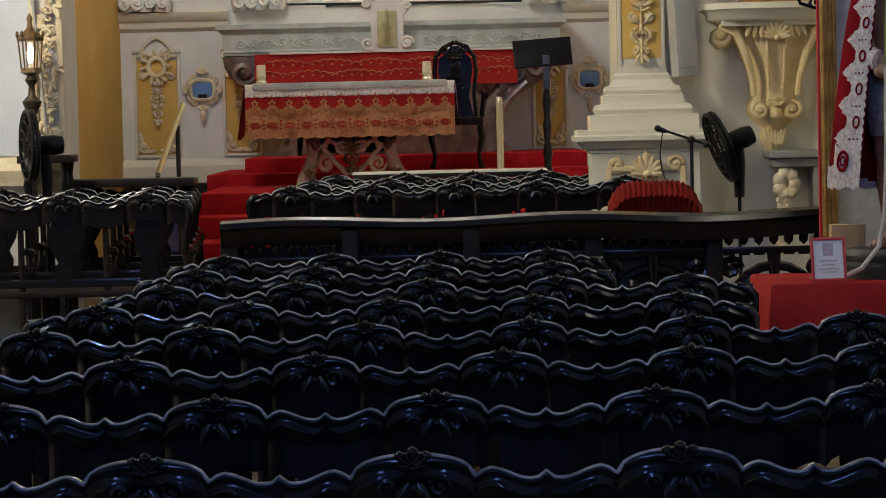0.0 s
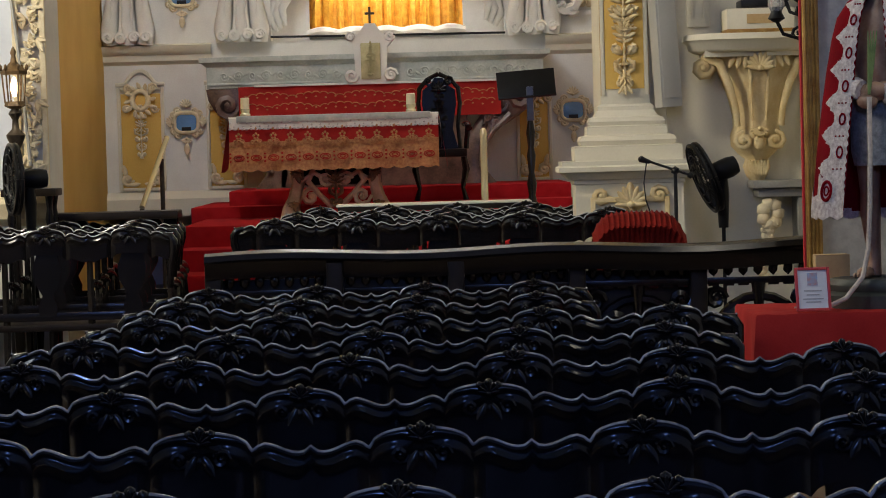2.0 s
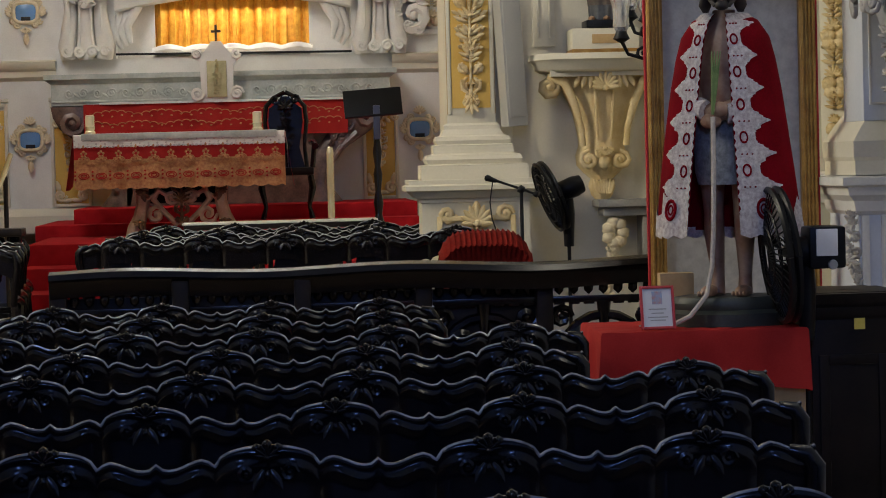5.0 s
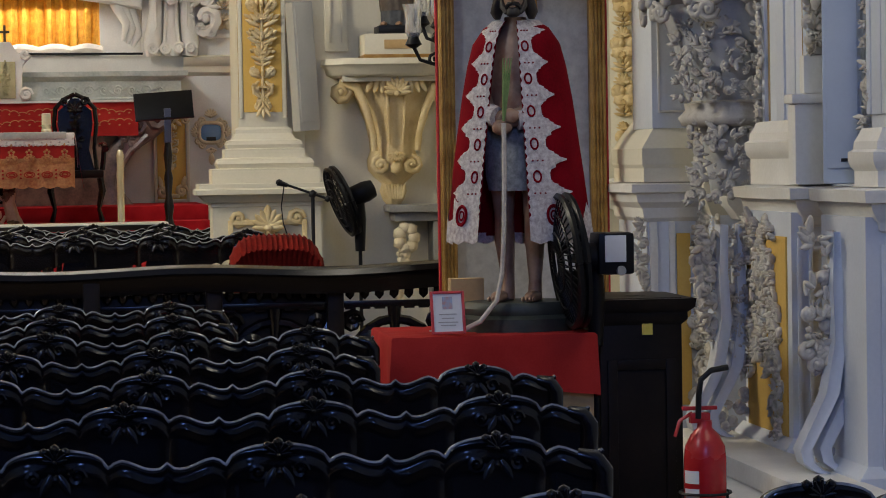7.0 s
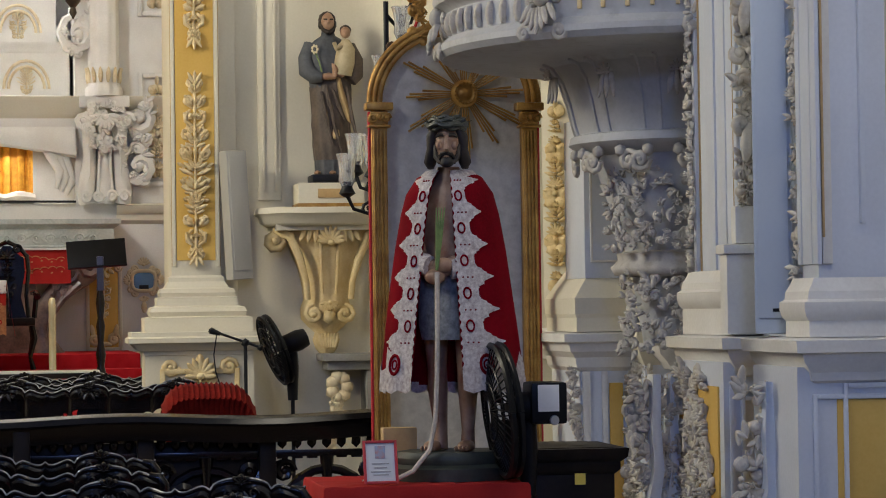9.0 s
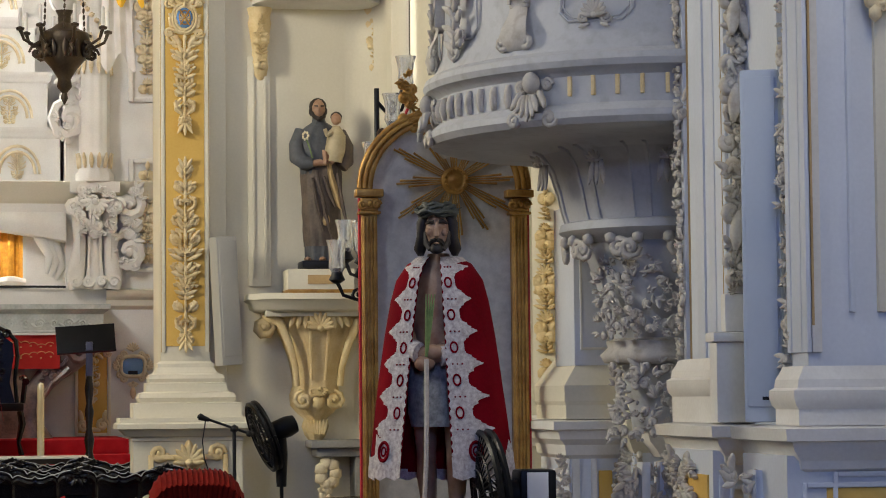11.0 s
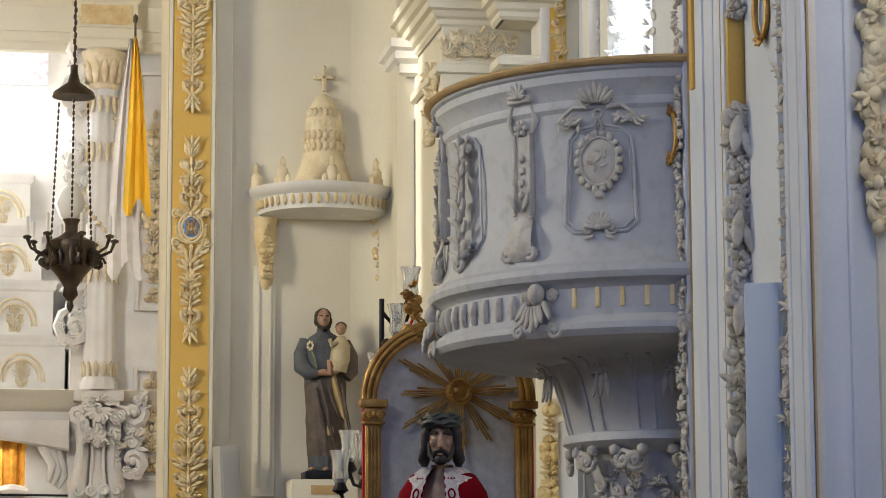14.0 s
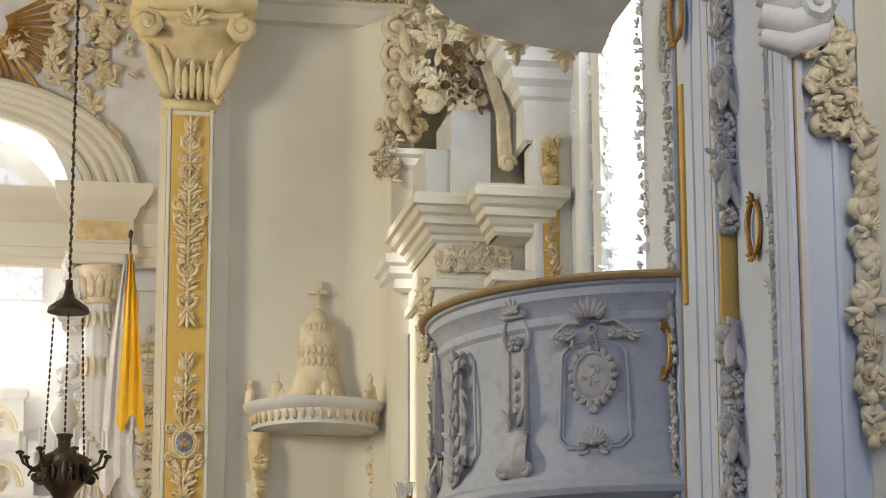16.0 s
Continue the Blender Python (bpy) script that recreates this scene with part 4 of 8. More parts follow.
    # fluted band: white tongues, ochre slots in the straight bay
    bm = bmesh.new()
    for k in range(34):
        a = 0.56 + 0.0265 * k
        if 1.20 < a < 1.275 or 1.275 <= a < 1.45:
            continue
        m = spot(a, 1.175, 0.075)
        skin(bm, [[m @ Vector((x, y - 0.018 * math.sin(math.pi * f), 0.115 * f)) for x, y in ((-0.017, 0.012), (-0.012, -0.012), (0.012, -0.012), (0.017, 0.012))] for f in (0, 0.15, 0.4, 0.7, 1.0)])
    part("gadroon_band", bm, PULPITORN, ob, "row of carved white gadroons")
    for k in range(5):
        bm = bmesh.new()
        box(bm, -0.010, 0.010, -0.022, 0.01, 0.03, 0.125, 0.004, spot(1.29 + 0.031 * k, 1.175, 0.075))
        part("slot", bm, WARMORN, ob, "short ochre flute")
    for a in (1.455, 1.24, 0.97, 0.8):
        bm = bmesh.new()
        m = spot(a, 1.19, -0.08)
        lump(bm, (0, -0.03, 0.26), (0.045, 0.04, 0.055), m, fine=True)
        for k in range(5):
            leaf(bm, m, (0.014 * (k - 2), -0.045, 0.20), 0.13 - 0.02 * abs(k - 2), 0.018, -math.pi / 2 + 0.18 * (k - 2), 0.02)
        for s in (-1, 1):
            scroll(bm, m, (s * 0.075, 0, 0.25), 0.032, s, 0.012)
            scroll(bm, m, (s * 0.10, -0.02, 0.085), 0.042, -s, 0.016)
            leaf(bm, m, (s * 0.05, -0.03, 0.22), 0.10, 0.02, -math.pi / 2 + s * 0.5, 0.02)
        part("mask_bracket", bm, PULPITORN, ob, "carved leaf bracket under the rim")
    # raised bands and leaf drops in the hollow of the corbel
    bm = bmesh.new()
    for a in (1.46, 1.36, 1.31, 1.19, 1.14, 1.0, 0.9):
        ca, sa = 1.03 * math.cos(math.pi * a), 1.03 * math.sin(math.pi * a)
        tube(bm, [(r * ca, r * sa, z) for r, z in ((0.70, -0.065), (0.65, -0.09), (0.595, -0.165), (0.56, -0.275), (0.535, -0.385), (0.52, -0.43))], 0.013, 6)
    part("corbel_ribbing", bm, PULPITBLUE, ob)
    bm = bmesh.new()
    for a in (1.41, 1.25, 1.07):
        m = spot(a, 0.62, -0.24)
        for k in range(3):
            leaf(bm, m, (0.02 * (k - 1), -0.075, 0.09), 0.13, 0.018, -math.pi / 2 + 0.2 * (k - 1), 0.012)
        shell(bm, m, (0, -0.10, 0.085), 0.05, 7, 0.014)
    for k in range(7):
        m = spot(1.5 - 0.09 * k, 0.52, -0.6)
        scroll(bm, m, (0.045 * (1 if k % 2 else -1), 0, 0.02), 0.055, 1 if k % 2 else -1, 0.017)
        lump(bm, (0, -0.01, 0.07), (0.035, 0.03, 0.035), m)
    for k in range(5):
        m = spot(1.47 - 0.09 * k, 0.40, -1.02)
        tangle(bm, m, 0.15, 0.42, 16, rnd, 0.018, 0.042)
        m = spot(1.47 - 0.09 * k, 0.33, -1.55)
        tangle(bm, m, 0.13, 0.40, 13, rnd, 0.018, 0.042)
    skin(bm, [bay(r, r, z) for r, z in ((0.26, -1.16), (0.34, -1.15), (0.36, -1.11), (0.32, -1.07), (0.33, -1.04), (0.26, -1.02))], closed=False)
    part("underside_carving", bm, PULPITORN, ob, "carved scrolls and drops")
    return ob


drawn_in(pulpit())


def sounding_board():
    ob = thing("sounding_board", (PX, PY, 6.12), "white moulded sounding board above the pulpit", "canopy")
    bm = bmesh.new()
    A = [math.pi * (0.5 + k / 28) for k in range(29)]
    ring = lambda r, z: [(r * math.cos(a), r * math.sin(a), z) for a in A]
    skin(bm, [ring(0.01, 0.10), ring(0.95, 0.08), ring(1.15, 0.02), ring(1.25, 0.0), ring(1.3, 0.06), ring(1.32, 0.2), ring(1.2, 0.3), ring(0.01, 0.45)], closed=False)
    part("board", bm, WHITE, ob)
    bm = bmesh.new()
    for k in range(12):
        a = math.pi * (0.55 + 0.078 * k)
        m = Matrix.Translation((1.3 * math.cos(a), 1.3 * math.sin(a), -0.06)) @ Matrix.Rotation(a - 1.5 * math.pi, 4, "Z")
        shell(bm, m, (0, 0, 0.08), 0.12, 7, 0.03, -math.pi, 0)
        lump(bm, (0, -0.02, 0.0), (0.03, 0.03, 0.06), m)
    part("tassel_fringe", bm, ORN, ob, "carved hanging tassels round the edge")
    return ob


drawn_in(sounding_board())

# ---------------------------------------------------------------- benches
S = 0.5
# pale edge colour: the highlights on the black wood are painted in
RIM = surface("wood_edge_glint", (0.12, 0.118, 0.115), (0.46, 0.45, 0.44), 22.0, 0.18, 0.1, 60, coat=0.4)


def crest(u):
    """Height of a bench's crest rail over one seat, u from -0.5 to 0.5."""
    u = abs(u)
    if u < 0.215:
        return -0.036 * (1 - math.sqrt(1 - (u / 0.222) ** 2))
    knots = ((0.215, -0.0295), (0.235, -0.042), (0.285, -0.028), (0.44, -0.050), (0.47, -0.048), (0.5, -0.036))
    for (a, p), (b, q) in zip(knots, knots[1:]):
        if u <= b:
            f = (u - a) / (b - a)
            return p + (q - p) * (0.5 - 0.5 * math.cos(math.pi * f))
    return -0.036


def relief(u, d):
    """How far the carved rail stands out, at depth d below its crest."""
    a = abs(u)
    out = 0.008 * math.exp(-((d - 0.004) / 0.007) ** 2)
    out += 0.017 * math.exp(-((a - 0.13) / 0.065) ** 2 - ((d - 0.040) / 0.020) ** 2)
    out += 0.017 * math.exp(-(abs(a - 0.37) / 0.10) ** 3 - ((d - 0.030) / 0.014) ** 2)
    out += 0.007 * math.exp(-(a / 0.17) ** 4 - ((d - 0.012) / 0.005) ** 2)
    out -= 0.010 * math.exp(-((a - 0.235) / 0.02) ** 2)
    return out


def crest_bm(n, tall):
    bm = bmesh.new()
    per = 34
    us = [(i / per) - 0.5 for i in range(n * per + 1)]
    ds = [0.0, 0.005, 0.010, 0.016, 0.022, 0.029, 0.036, 0.044, 0.053, 0.063, 0.075, 0.09, tall * 0.8, tall]
    front, back = [], []
    for i, u in enumerate(us):
        loc = (u + 0.5) % 1.0 - 0.5
        z = crest(loc)
        lip = 0.012 * abs(math.sin(loc * math.pi * 2)) * 0.6
        front.append([((u + 0.5) * S, -relief(loc, d) - 0.012 + 0.04 * d, z - d + (0 if d < tall else lip)) for d in ds])
        back.append([((u + 0.5) * S, 0.022 + 0.04 * d, z - d + (0 if d < tall else lip)) for d in ds])
    skin(bm, [f + b[::-1] for f, b in zip(front, back)])
    return bm


def bench(n, at, label, group, height=1.017, left_end=True, right_end=True, arms=False):
    """A long seat for n people; it faces +y and its first seat begins at the origin."""
    ob = thing("bench", at, label, "bench", group)
    part("crest_rail", crest_bm(n, 0.15), WOOD, ob).location = (0, 0, height)
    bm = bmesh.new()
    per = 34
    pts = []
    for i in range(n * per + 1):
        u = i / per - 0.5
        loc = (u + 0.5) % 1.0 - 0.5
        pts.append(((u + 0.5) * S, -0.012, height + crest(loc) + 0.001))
    # pale tube that paints the highlight along the crest's rim
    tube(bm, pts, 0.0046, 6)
    part("rim", bm, RIM, ob, "rounded rim with its highlight painted pale")
    for k in range(n):
        bm = bmesh.new()
        m = pose((k + 0.5) * S, -0.028, height)
        shell(bm, m, (0, 0, -0.022), 0.034, 7, 0.008, 0.2, math.pi - 0.2)
        for s in (-1, 0, 1):
            lump(bm, (s * 0.024, 0.012, 0.006 - 0.008 * abs(s)), (0.013, 0.012, 0.012), m)
        for s in (-1, 1):
            scroll(bm, m, (s * 0.048, 0.004, -0.058), 0.022, s, 0.006)
            leaf(bm, m, (s * 0.008, 0.002, -0.05), 0.05, 0.012, -math.pi / 2 + s * 0.5, 0.008)
        lump(bm, (0, 0, -0.062), (0.012, 0.01, 0.014), m)
        part("rosette", bm, WOOD, ob)
        bm = bmesh.new()
        out = [(0.05, 0.52), (0.055, 0.58), (0.03, 0.64), (0.075, 0.72), (0.085, 0.80), (0.05, height - 0.12), (-0.05, height - 0.12), (-0.085, 0.80), (-0.075, 0.72), (-0.03, 0.64), (-0.055, 0.58), (-0.05, 0.52)]
        prism(bm, [((k + 0.5) * S + x, z) for x, z in out], 0.012, 0.032)
        part("splat", bm, WOOD, ob)
    for k in range(n + 1):
        bm = bmesh.new()
        x = min(max(k * S, 0.03), n * S - 0.03)
        tube(bm, [(x, 0.03, height - 0.05), (x, 0.04, 0.6), (x, 0.05, 0.45), (x, 0.03, 0.2), (x, -0.02, 0.0)], [0.018, 0.022, 0.024, 0.022, 0.026], 6)
        part("back_leg", bm, WOOD, ob)
        bm = bmesh.new()
        tube(bm, [(x, 0.47, 0.44), (x, 0.50, 0.36), (x, 0.47, 0.15), (x, 0.49, 0.0)], [0.03, 0.034, 0.02, 0.028], 6)
        part("front_leg", bm, WOOD, ob)
    bm = bmesh.new()
    box(bm, 0, n * S, 0.02, 0.50, 0.43, 0.47, 0.012)
    part("seat", bm, DARKWOOD, ob)
    bm = bmesh.new()
    box(bm, 0.02, n * S - 0.02, 0.015, 0.045, 0.49, 0.54, 0.008)
    part("lower_rail", bm, WOOD, ob)
    if arms:
        for k in range(1, n):
            bm = bmesh.new()
            tube(bm, [(k * S, 0.04, 0.70), (k * S, 0.2, 0.70), (k * S, 0.40, 0.67), (k * S, 0.47, 0.65)], [0.018, 0.022, 0.024, 0.03], 8)
            tube(bm, [(k * S, 0.40, 0.66), (k * S, 0.36, 0.58), (k * S, 0.42, 0.46)], [0.022, 0.02, 0.024], 6)
            arm = part("armrest", bm, WOOD, ob, "curved polished armrest")
            # two thin pale tubes, painted glints on the black armrest
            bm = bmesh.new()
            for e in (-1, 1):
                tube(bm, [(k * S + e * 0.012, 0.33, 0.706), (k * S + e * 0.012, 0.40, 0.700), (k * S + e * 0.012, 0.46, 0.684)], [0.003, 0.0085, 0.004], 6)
            part("arm_glint", bm, RIM, arm, "pale painted glint along the armrest")
    for want, x in ((left_end, 0.03), (right_end, n * S - 0.03)):
        if want:
            bm = bmesh.new()
            e = -1 if x < 0.1 else 1
            tube(bm, [(x - e * 0.03, -0.01, height - 0.045), (x + e * 0.012, -0.012, height - 0.055), (x + e * 0.03, -0.012, height - 0.085), (x + e * 0.03, -0.005, height - 0.14), (x + e * 0.012, 0.0, height - 0.22), (x, 0.03, height - 0.36)], [0.014, 0.022, 0.026, 0.026, 0.022, 0.018], 8)
            tube(bm, [(x, 0.02, 0.70), (x, 0.2, 0.70), (x, 0.42, 0.67), (x, 0.48, 0.64)], [0.02, 0.026, 0.026, 0.03], 8)
            tube(bm, [(x, 0.40, 0.66), (x, 0.36, 0.58), (x, 0.42, 0.46)], [0.022, 0.02, 0.024], 6)
            part("armrest", bm, WOOD, ob, "curved polished armrest")
    return ob


GREY_LABEL = "long black lacquered bench back with carved wavy crest"
# distance, middle of one crest, seats to its left and to its right
for y, c, nl, nr in ((4.74, -0.072, 4, 3), (5.74, -0.032, 4, 2), (6.74, 0.145, 4, 2), (7.74, 0.247, 4, 2), (8.74, 0.30, 4, 1), (9.74, 0.422, 4, 1), (10.75, 0.444, 4, 0), (11.75, 0.473, 4, 0)):
    bench(nl + nr, (c + 0.25 - nl * S, y, 0.0), GREY_LABEL, "benches in the nave", left_end=y > 8, right_end=y > 5)
# benches inside the rail
first = bench(5, (-1.19, 15.5, 0.2), "black lacquered bench behind the altar rail", "benches in the chancel", 1.03)
for k, dx in enumerate((0.1, 0.03, 0.14, 0.06)):
    copy_thing(first, pose(-1.19 + dx + 0.03 * k, 16.3 + 0.75 * k, 0.2))
side = bench(4, (-3.5, 14.9, 0.2), "black carved bench with curved arms beside the steps", "benches beside the steps", 1.03, arms=True)
for k in range(3):
    copy_thing(side, pose(-3.56 - 0.06 * k, 15.7 + 0.8 * k, 0.2))

# ---------------------------------------------------------------- altar rail
def altar_rail():
    ob = thing("altar_rail", (-1.2, 13.6, 0.0), "black carved wooden altar rail with pierced panels", "railing")
    bm = bmesh.new()
    pts = [(x, 0.0 + 0.05 * math.sin(x * 1.9), 1.09 + 0.012 * math.sin(x * 4.2)) for x in [3.32 * k / 40 for k in range(41)]]
    skin(bm, [[(p[0], p[1] - 0.07, p[2] - 0.12), (p[0], p[1] - 0.08, p[2] - 0.05), (p[0], p[1] - 0.12, p[2] - 0.02), (p[0], p[1] - 0.11, p[2] + 0.01), (p[0], p[1] - 0.04, p[2] + 0.025), (p[0], p[1] + 0.08, p[2] + 0.02), (p[0], p[1] + 0.1, p[2] - 0.05), (p[0], p[1] + 0.07, p[2] - 0.12)] for p in pts])
    part("handrail", bm, WOOD, ob)
    bm = bmesh.new()
    box(bm, 0, 3.32, -0.08, 0.08, 0.0, 0.12, 0.02)
    part("foot_rail", bm, WOOD, ob)
    for k in range(6):
        bm = bmesh.new()
        x = 0.04 + k * 0.648
        box(bm, x - 0.045, x + 0.045, -0.06, 0.06, 0.12, 1.05, 0.012)
        part("post", bm, DARKWOOD, ob)
    for k in range(5):
        bm = bmesh.new()
        x = 0.364 + k * 0.648
        m = pose(x, 0.0, 0.12)
        for j in range(7):
            q = -0.24 + 0.08 * j
            lump(bm, (q, 0, 0.84), (0.03, 0.02, 0.045), m)
            box(bm, q - 0.028, q + 0.028, -0.015, 0.015, 0.745, 0.765, 0, m)
        for s in (-1, 1):
            tube(bm, [(s * 0.25 * math.cos(a), 0, 0.42 + 0.27 * math.sin(a)) for a in [math.pi * i / 10 - math.pi / 2 for i in range(11)]], 0.026, 6, m)
            scroll(bm, m, (s * 0.12, 0.0, 0.56), 0.09, s, 0.024, 0, 1.3)
            scroll(bm, m, (s * 0.12, 0.0, 0.28), 0.09, -s, 0.024, 0, 1.3)
            scroll(bm, m, (s * 0.23, 0.0, 0.68), 0.06, -s, 0.02, 0, 1.3)
            scroll(bm, m, (s * 0.23, 0.0, 0.12), 0.06, s, 0.02, 0, 1.3)
        tube(bm, [(0, 0, 0.0), (0, 0, 0.2), (0, 0, 0.42), (0, 0, 0.62), (0, 0, 0.76)], [0.05, 0.025, 0.06, 0.025, 0.04], 8, m)
        box(bm, -0.30, 0.30, -0.02, 0.02, 0.755, 0.79, 0.004, m)
        part("pierced_panel", bm, WOOD, ob)
        if k < 4:
            # dark sheet added behind the openwork, standing in for the gloom beyond
            bm = bmesh.new()
            box(bm, x - 0.28, x + 0.28, 0.03, 0.045, 0.12, 0.965, 0.003)
            part("dark_backing", bm, DARKWOOD, ob)
    return ob


altar_rail()

# ---------------------------------------------------------------- table with red cloth, and the robed figure on it
TX, TY = 1.665, 10.15


def cloth_table():
    ob = thing("table", (TX, TY, 0.0), "wooden table under a red cloth", "table")
    bm = bmesh.new()
    box(bm, -0.40, 0.40, -0.30, 0.32, 0.92, 0.955, 0.004)
    part("tabletop", bm, CARD, ob)
    for sx in (-1, 1):
        for y in (-0.25, 0.27):
            bm = bmesh.new()
            box(bm, sx * 0.37 - 0.03, sx * 0.37 + 0.03, y - 0.03, y + 0.03, 0, 0.92, 0.005)
            part("leg", bm, CARD, ob)
    bm = bmesh.new()
    box(bm, -0.40, 0.40, -0.29, -0.27, 0.55, 0.90, 0.004)
    part("apron", bm, CARD, ob)
    cl = thing("tablecloth", (TX, TY, 0.955), "plain red cloth hanging over the table edges", "tablecloth")
    bm = bmesh.new()
    rings = []
    outline = []
    for k in range(24):
        outline.append((-0.41 + 0.82 * k / 24, -0.325))
    for k in range(16):
        outline.append((0.41, -0.325 + 0.66 * k / 16))
    for k in range(24):
        outline.append((0.41 - 0.82 * k / 24, 0.335))
    for k in range(16):
        outline.append((-0.41, 0.335 - 0.66 * k / 16))
    for f, z in ((0.02, 0.012), (0.9, 0.012), (0.985, 0.010), (1.0, 0.0), (1.005, -0.06), (1.015, -0.14), (1.02, -0.22)):
        ring = []
        for i, (x, y) in enumerate(outline):
            w = max(0, -z) * (0.05 * math.sin(i * 0.9) + 0.04 * math.sin(i * 0.37 + 1))
            sag = -0.05 * (z < -0.2) * (0.5 + 0.5 * math.sin(i * 0.25))
            ring.append((x * f + w * (1 if x > 0 else -1), y * f - w, z + sag + 0.002 * math.sin(i * 1.7)))
        rings.append(ring)
    skin(bm, rings, caps=False)
    part("cloth", bm, CLOTH, cl)


cloth_table()


def taller(z):
    """Heights on the figure: long trunk, short neck."""
    if z < 0.38:
        return z
    return z + (z - 0.38) * 0.10 if z < 1.165 else z + 0.0785 - 0.034 * min(1.0, (z - 1.165) / 0.06)


def robed_figure():
    """A processional figure in a red cape: one plain mesh."""
    bm = bmesh.new()
    # plinth
    lathe(bm, [(0.30, 0.0), (0.30, 0.05), (0.27, 0.065), (0.28, 0.09), (0.26, 0.115)], 8, pose(0.0, 0, 0, 0, 0, 22.5), mi=5, squash=0.8)
    # legs and feet
    for s in (-1, 1):
        tube(bm, [(s * 0.065, 0.02, 0.12), (s * 0.065, 0.03, 0.2), (s * 0.072, 0.01, 0.36), (s * 0.07, 0.0, 0.45), (s * 0.078, 0.0, 0.68)], [0.034, 0.030, 0.046, 0.045, 0.07], 12, mi=1)
        lump(bm, (s * 0.08, -0.06, 0.135), (0.036, 0.085, 0.026), mi=1, fine=True)
        for k in range(4):
            lump(bm, (s * 0.08 + (k - 1.5) * 0.017, -0.135, 0.128), (0.010, 0.02, 0.012), mi=1)
    # loincloth, trunk and arms
    n = 24
    skin(bm, [[(a * (1 + 0.05 * math.sin(7 * t)) * math.cos(t), b * math.sin(t) - 0.02, z) for t in [2 * math.pi * k / n for k in range(n)]] for z, a, b in ((0.545, 0.135, 0.10), (0.60, 0.15, 0.108), (0.70, 0.15, 0.11), (0.80, 0.14, 0.10))], mi=4)
    skin(bm, [[(a * math.cos(t), b * math.sin(t) - 0.01, z) for t in [2 * math.pi * k / n for k in range(n)]] for z, a, b in ((0.78, 0.13, 0.09), (0.9, 0.14, 0.10), (1.02, 0.15, 0.10), (1.10, 0.12, 0.08), (1.14, 0.06, 0.055), (1.20, 0.05, 0.05))], mi=1)
    for s in (-1, 1):
        tube(bm, [(s * 0.135, 0.0, 1.03), (s * 0.14, -0.04, 0.9), (s * 0.11, -0.12, 0.83), (s * 0.0, -0.17, 0.80)], [0.05, 0.045, 0.04, 0.03], 10, mi=1)
        lump(bm, (s * 0.02, -0.18, 0.795 + 0.02 * s), (0.05, 0.03, 0.03), mi=1, fine=True)
    tube(bm, [(-0.085, -0.150, 0.825), (-0.045, -0.175, 0.812)], [0.041, 0.040], 10, mi=3)
    tube(bm, [(0.075, -0.150, 0.805), (0.05, -0.165, 0.80)], [0.038, 0.037], 10, mi=3)
    # head turned a little, with long hair, short beard and a woven crown; the face stays plain
    h = pose(0.005, -0.035, 0.0, 2, 0, 14)
    lump(bm, (0.0, -0.025, 1.30), (0.056, 0.072, 0.092), h, mi=1, fine=True)
    tube(bm, [(0, -0.092, 1.335), (0, -0.104, 1.305), (0, -0.112, 1.285), (0, -0.096, 1.276)], [0.008, 0.010, 0.014, 0.008], 7, h, mi=1)
    for e in (-1, 1):
        tube(bm, [(e * 0.012, -0.094, 1.338), (e * 0.03, -0.089, 1.342), (e * 0.048, -0.070, 1.332)], [0.007, 0.008, 0.005], 6, h, mi=2)
        lump(bm, (e * 0.032, -0.076, 1.297), (0.018, 0.014, 0.018), h, mi=1, fine=True)
        tube(bm, [(e * 0.002, -0.100, 1.266), (e * 0.022, -0.092, 1.262), (e * 0.036, -0.076, 1.245)], [0.008, 0.009, 0.006], 6, h, mi=2)
        tube(bm, [(e * 0.052, -0.040, 1.30), (e * 0.048, -0.055, 1.255), (e * 0.026, -0.078, 1.225)], [0.010, 0.016, 0.016], 7, h, mi=2)
        for q, r in ((0.0, 0.030), (0.025, 0.026), (0.05, 0.026)):
            tube(bm, [(e * 0.045, q - 0.02, 1.375), (e * 0.067, q - 0.012, 1.33), (e * 0.070, q - 0.010, 1.28), (e * 0.080, q, 1.23), (e * 0.078, q + 0.01, 1.18)], [r * 0.8, r, r * 0.85, r, r * 0.5], 8, h, mi=2)
    lump(bm, (0.0, -0.082, 1.222), (0.032, 0.026, 0.038), h, mi=2, fine=True)
    lump(bm, (0.0, -0.098, 1.253), (0.016, 0.008, 0.005), h, mi=1)
    lump(bm, (0.0, 0.022, 1.325), (0.076, 0.078, 0.088), h, mi=2, fine=True)
    for q, (dz, r0) in enumerate(((0.0, 0.080), (0.016, 0.084), (0.030, 0.076), (0.040, 0.062), (0.010, 0.092))):
        tube(bm, [((r0 + 0.004 * math.sin(k * 2.1 + q)) * math.cos(2 * math.pi * k / 22), -0.002 + (r0 + 0.008) * math.sin(2 * math.pi * k / 22), 1.368 + dz + 0.006 * math.sin(k * 1.7 + q * 2)) for k in range(23)], 0.0095, 6, h, mi=5)
    for k in range(9):
        a = 0.7 * k
        tube(bm, [(0.085 * math.cos(a), 0.09 * math.sin(a), 1.385), (0.115 * math.cos(a + 0.2), 0.12 * math.sin(a + 0.2), 1.40 + 0.008 * (k % 3))], [0.004, 0.001], 4, h, mi=5)
    # cape: open in front
    cols = 40
    open_a = lambda z: 0.25 + 0.12 * max(0, (1.12 - z)) / 0.9
    zs = [1.165, 1.14, 1.08, 1.0, 0.88, 0.74, 0.6, 0.48, 0.38]
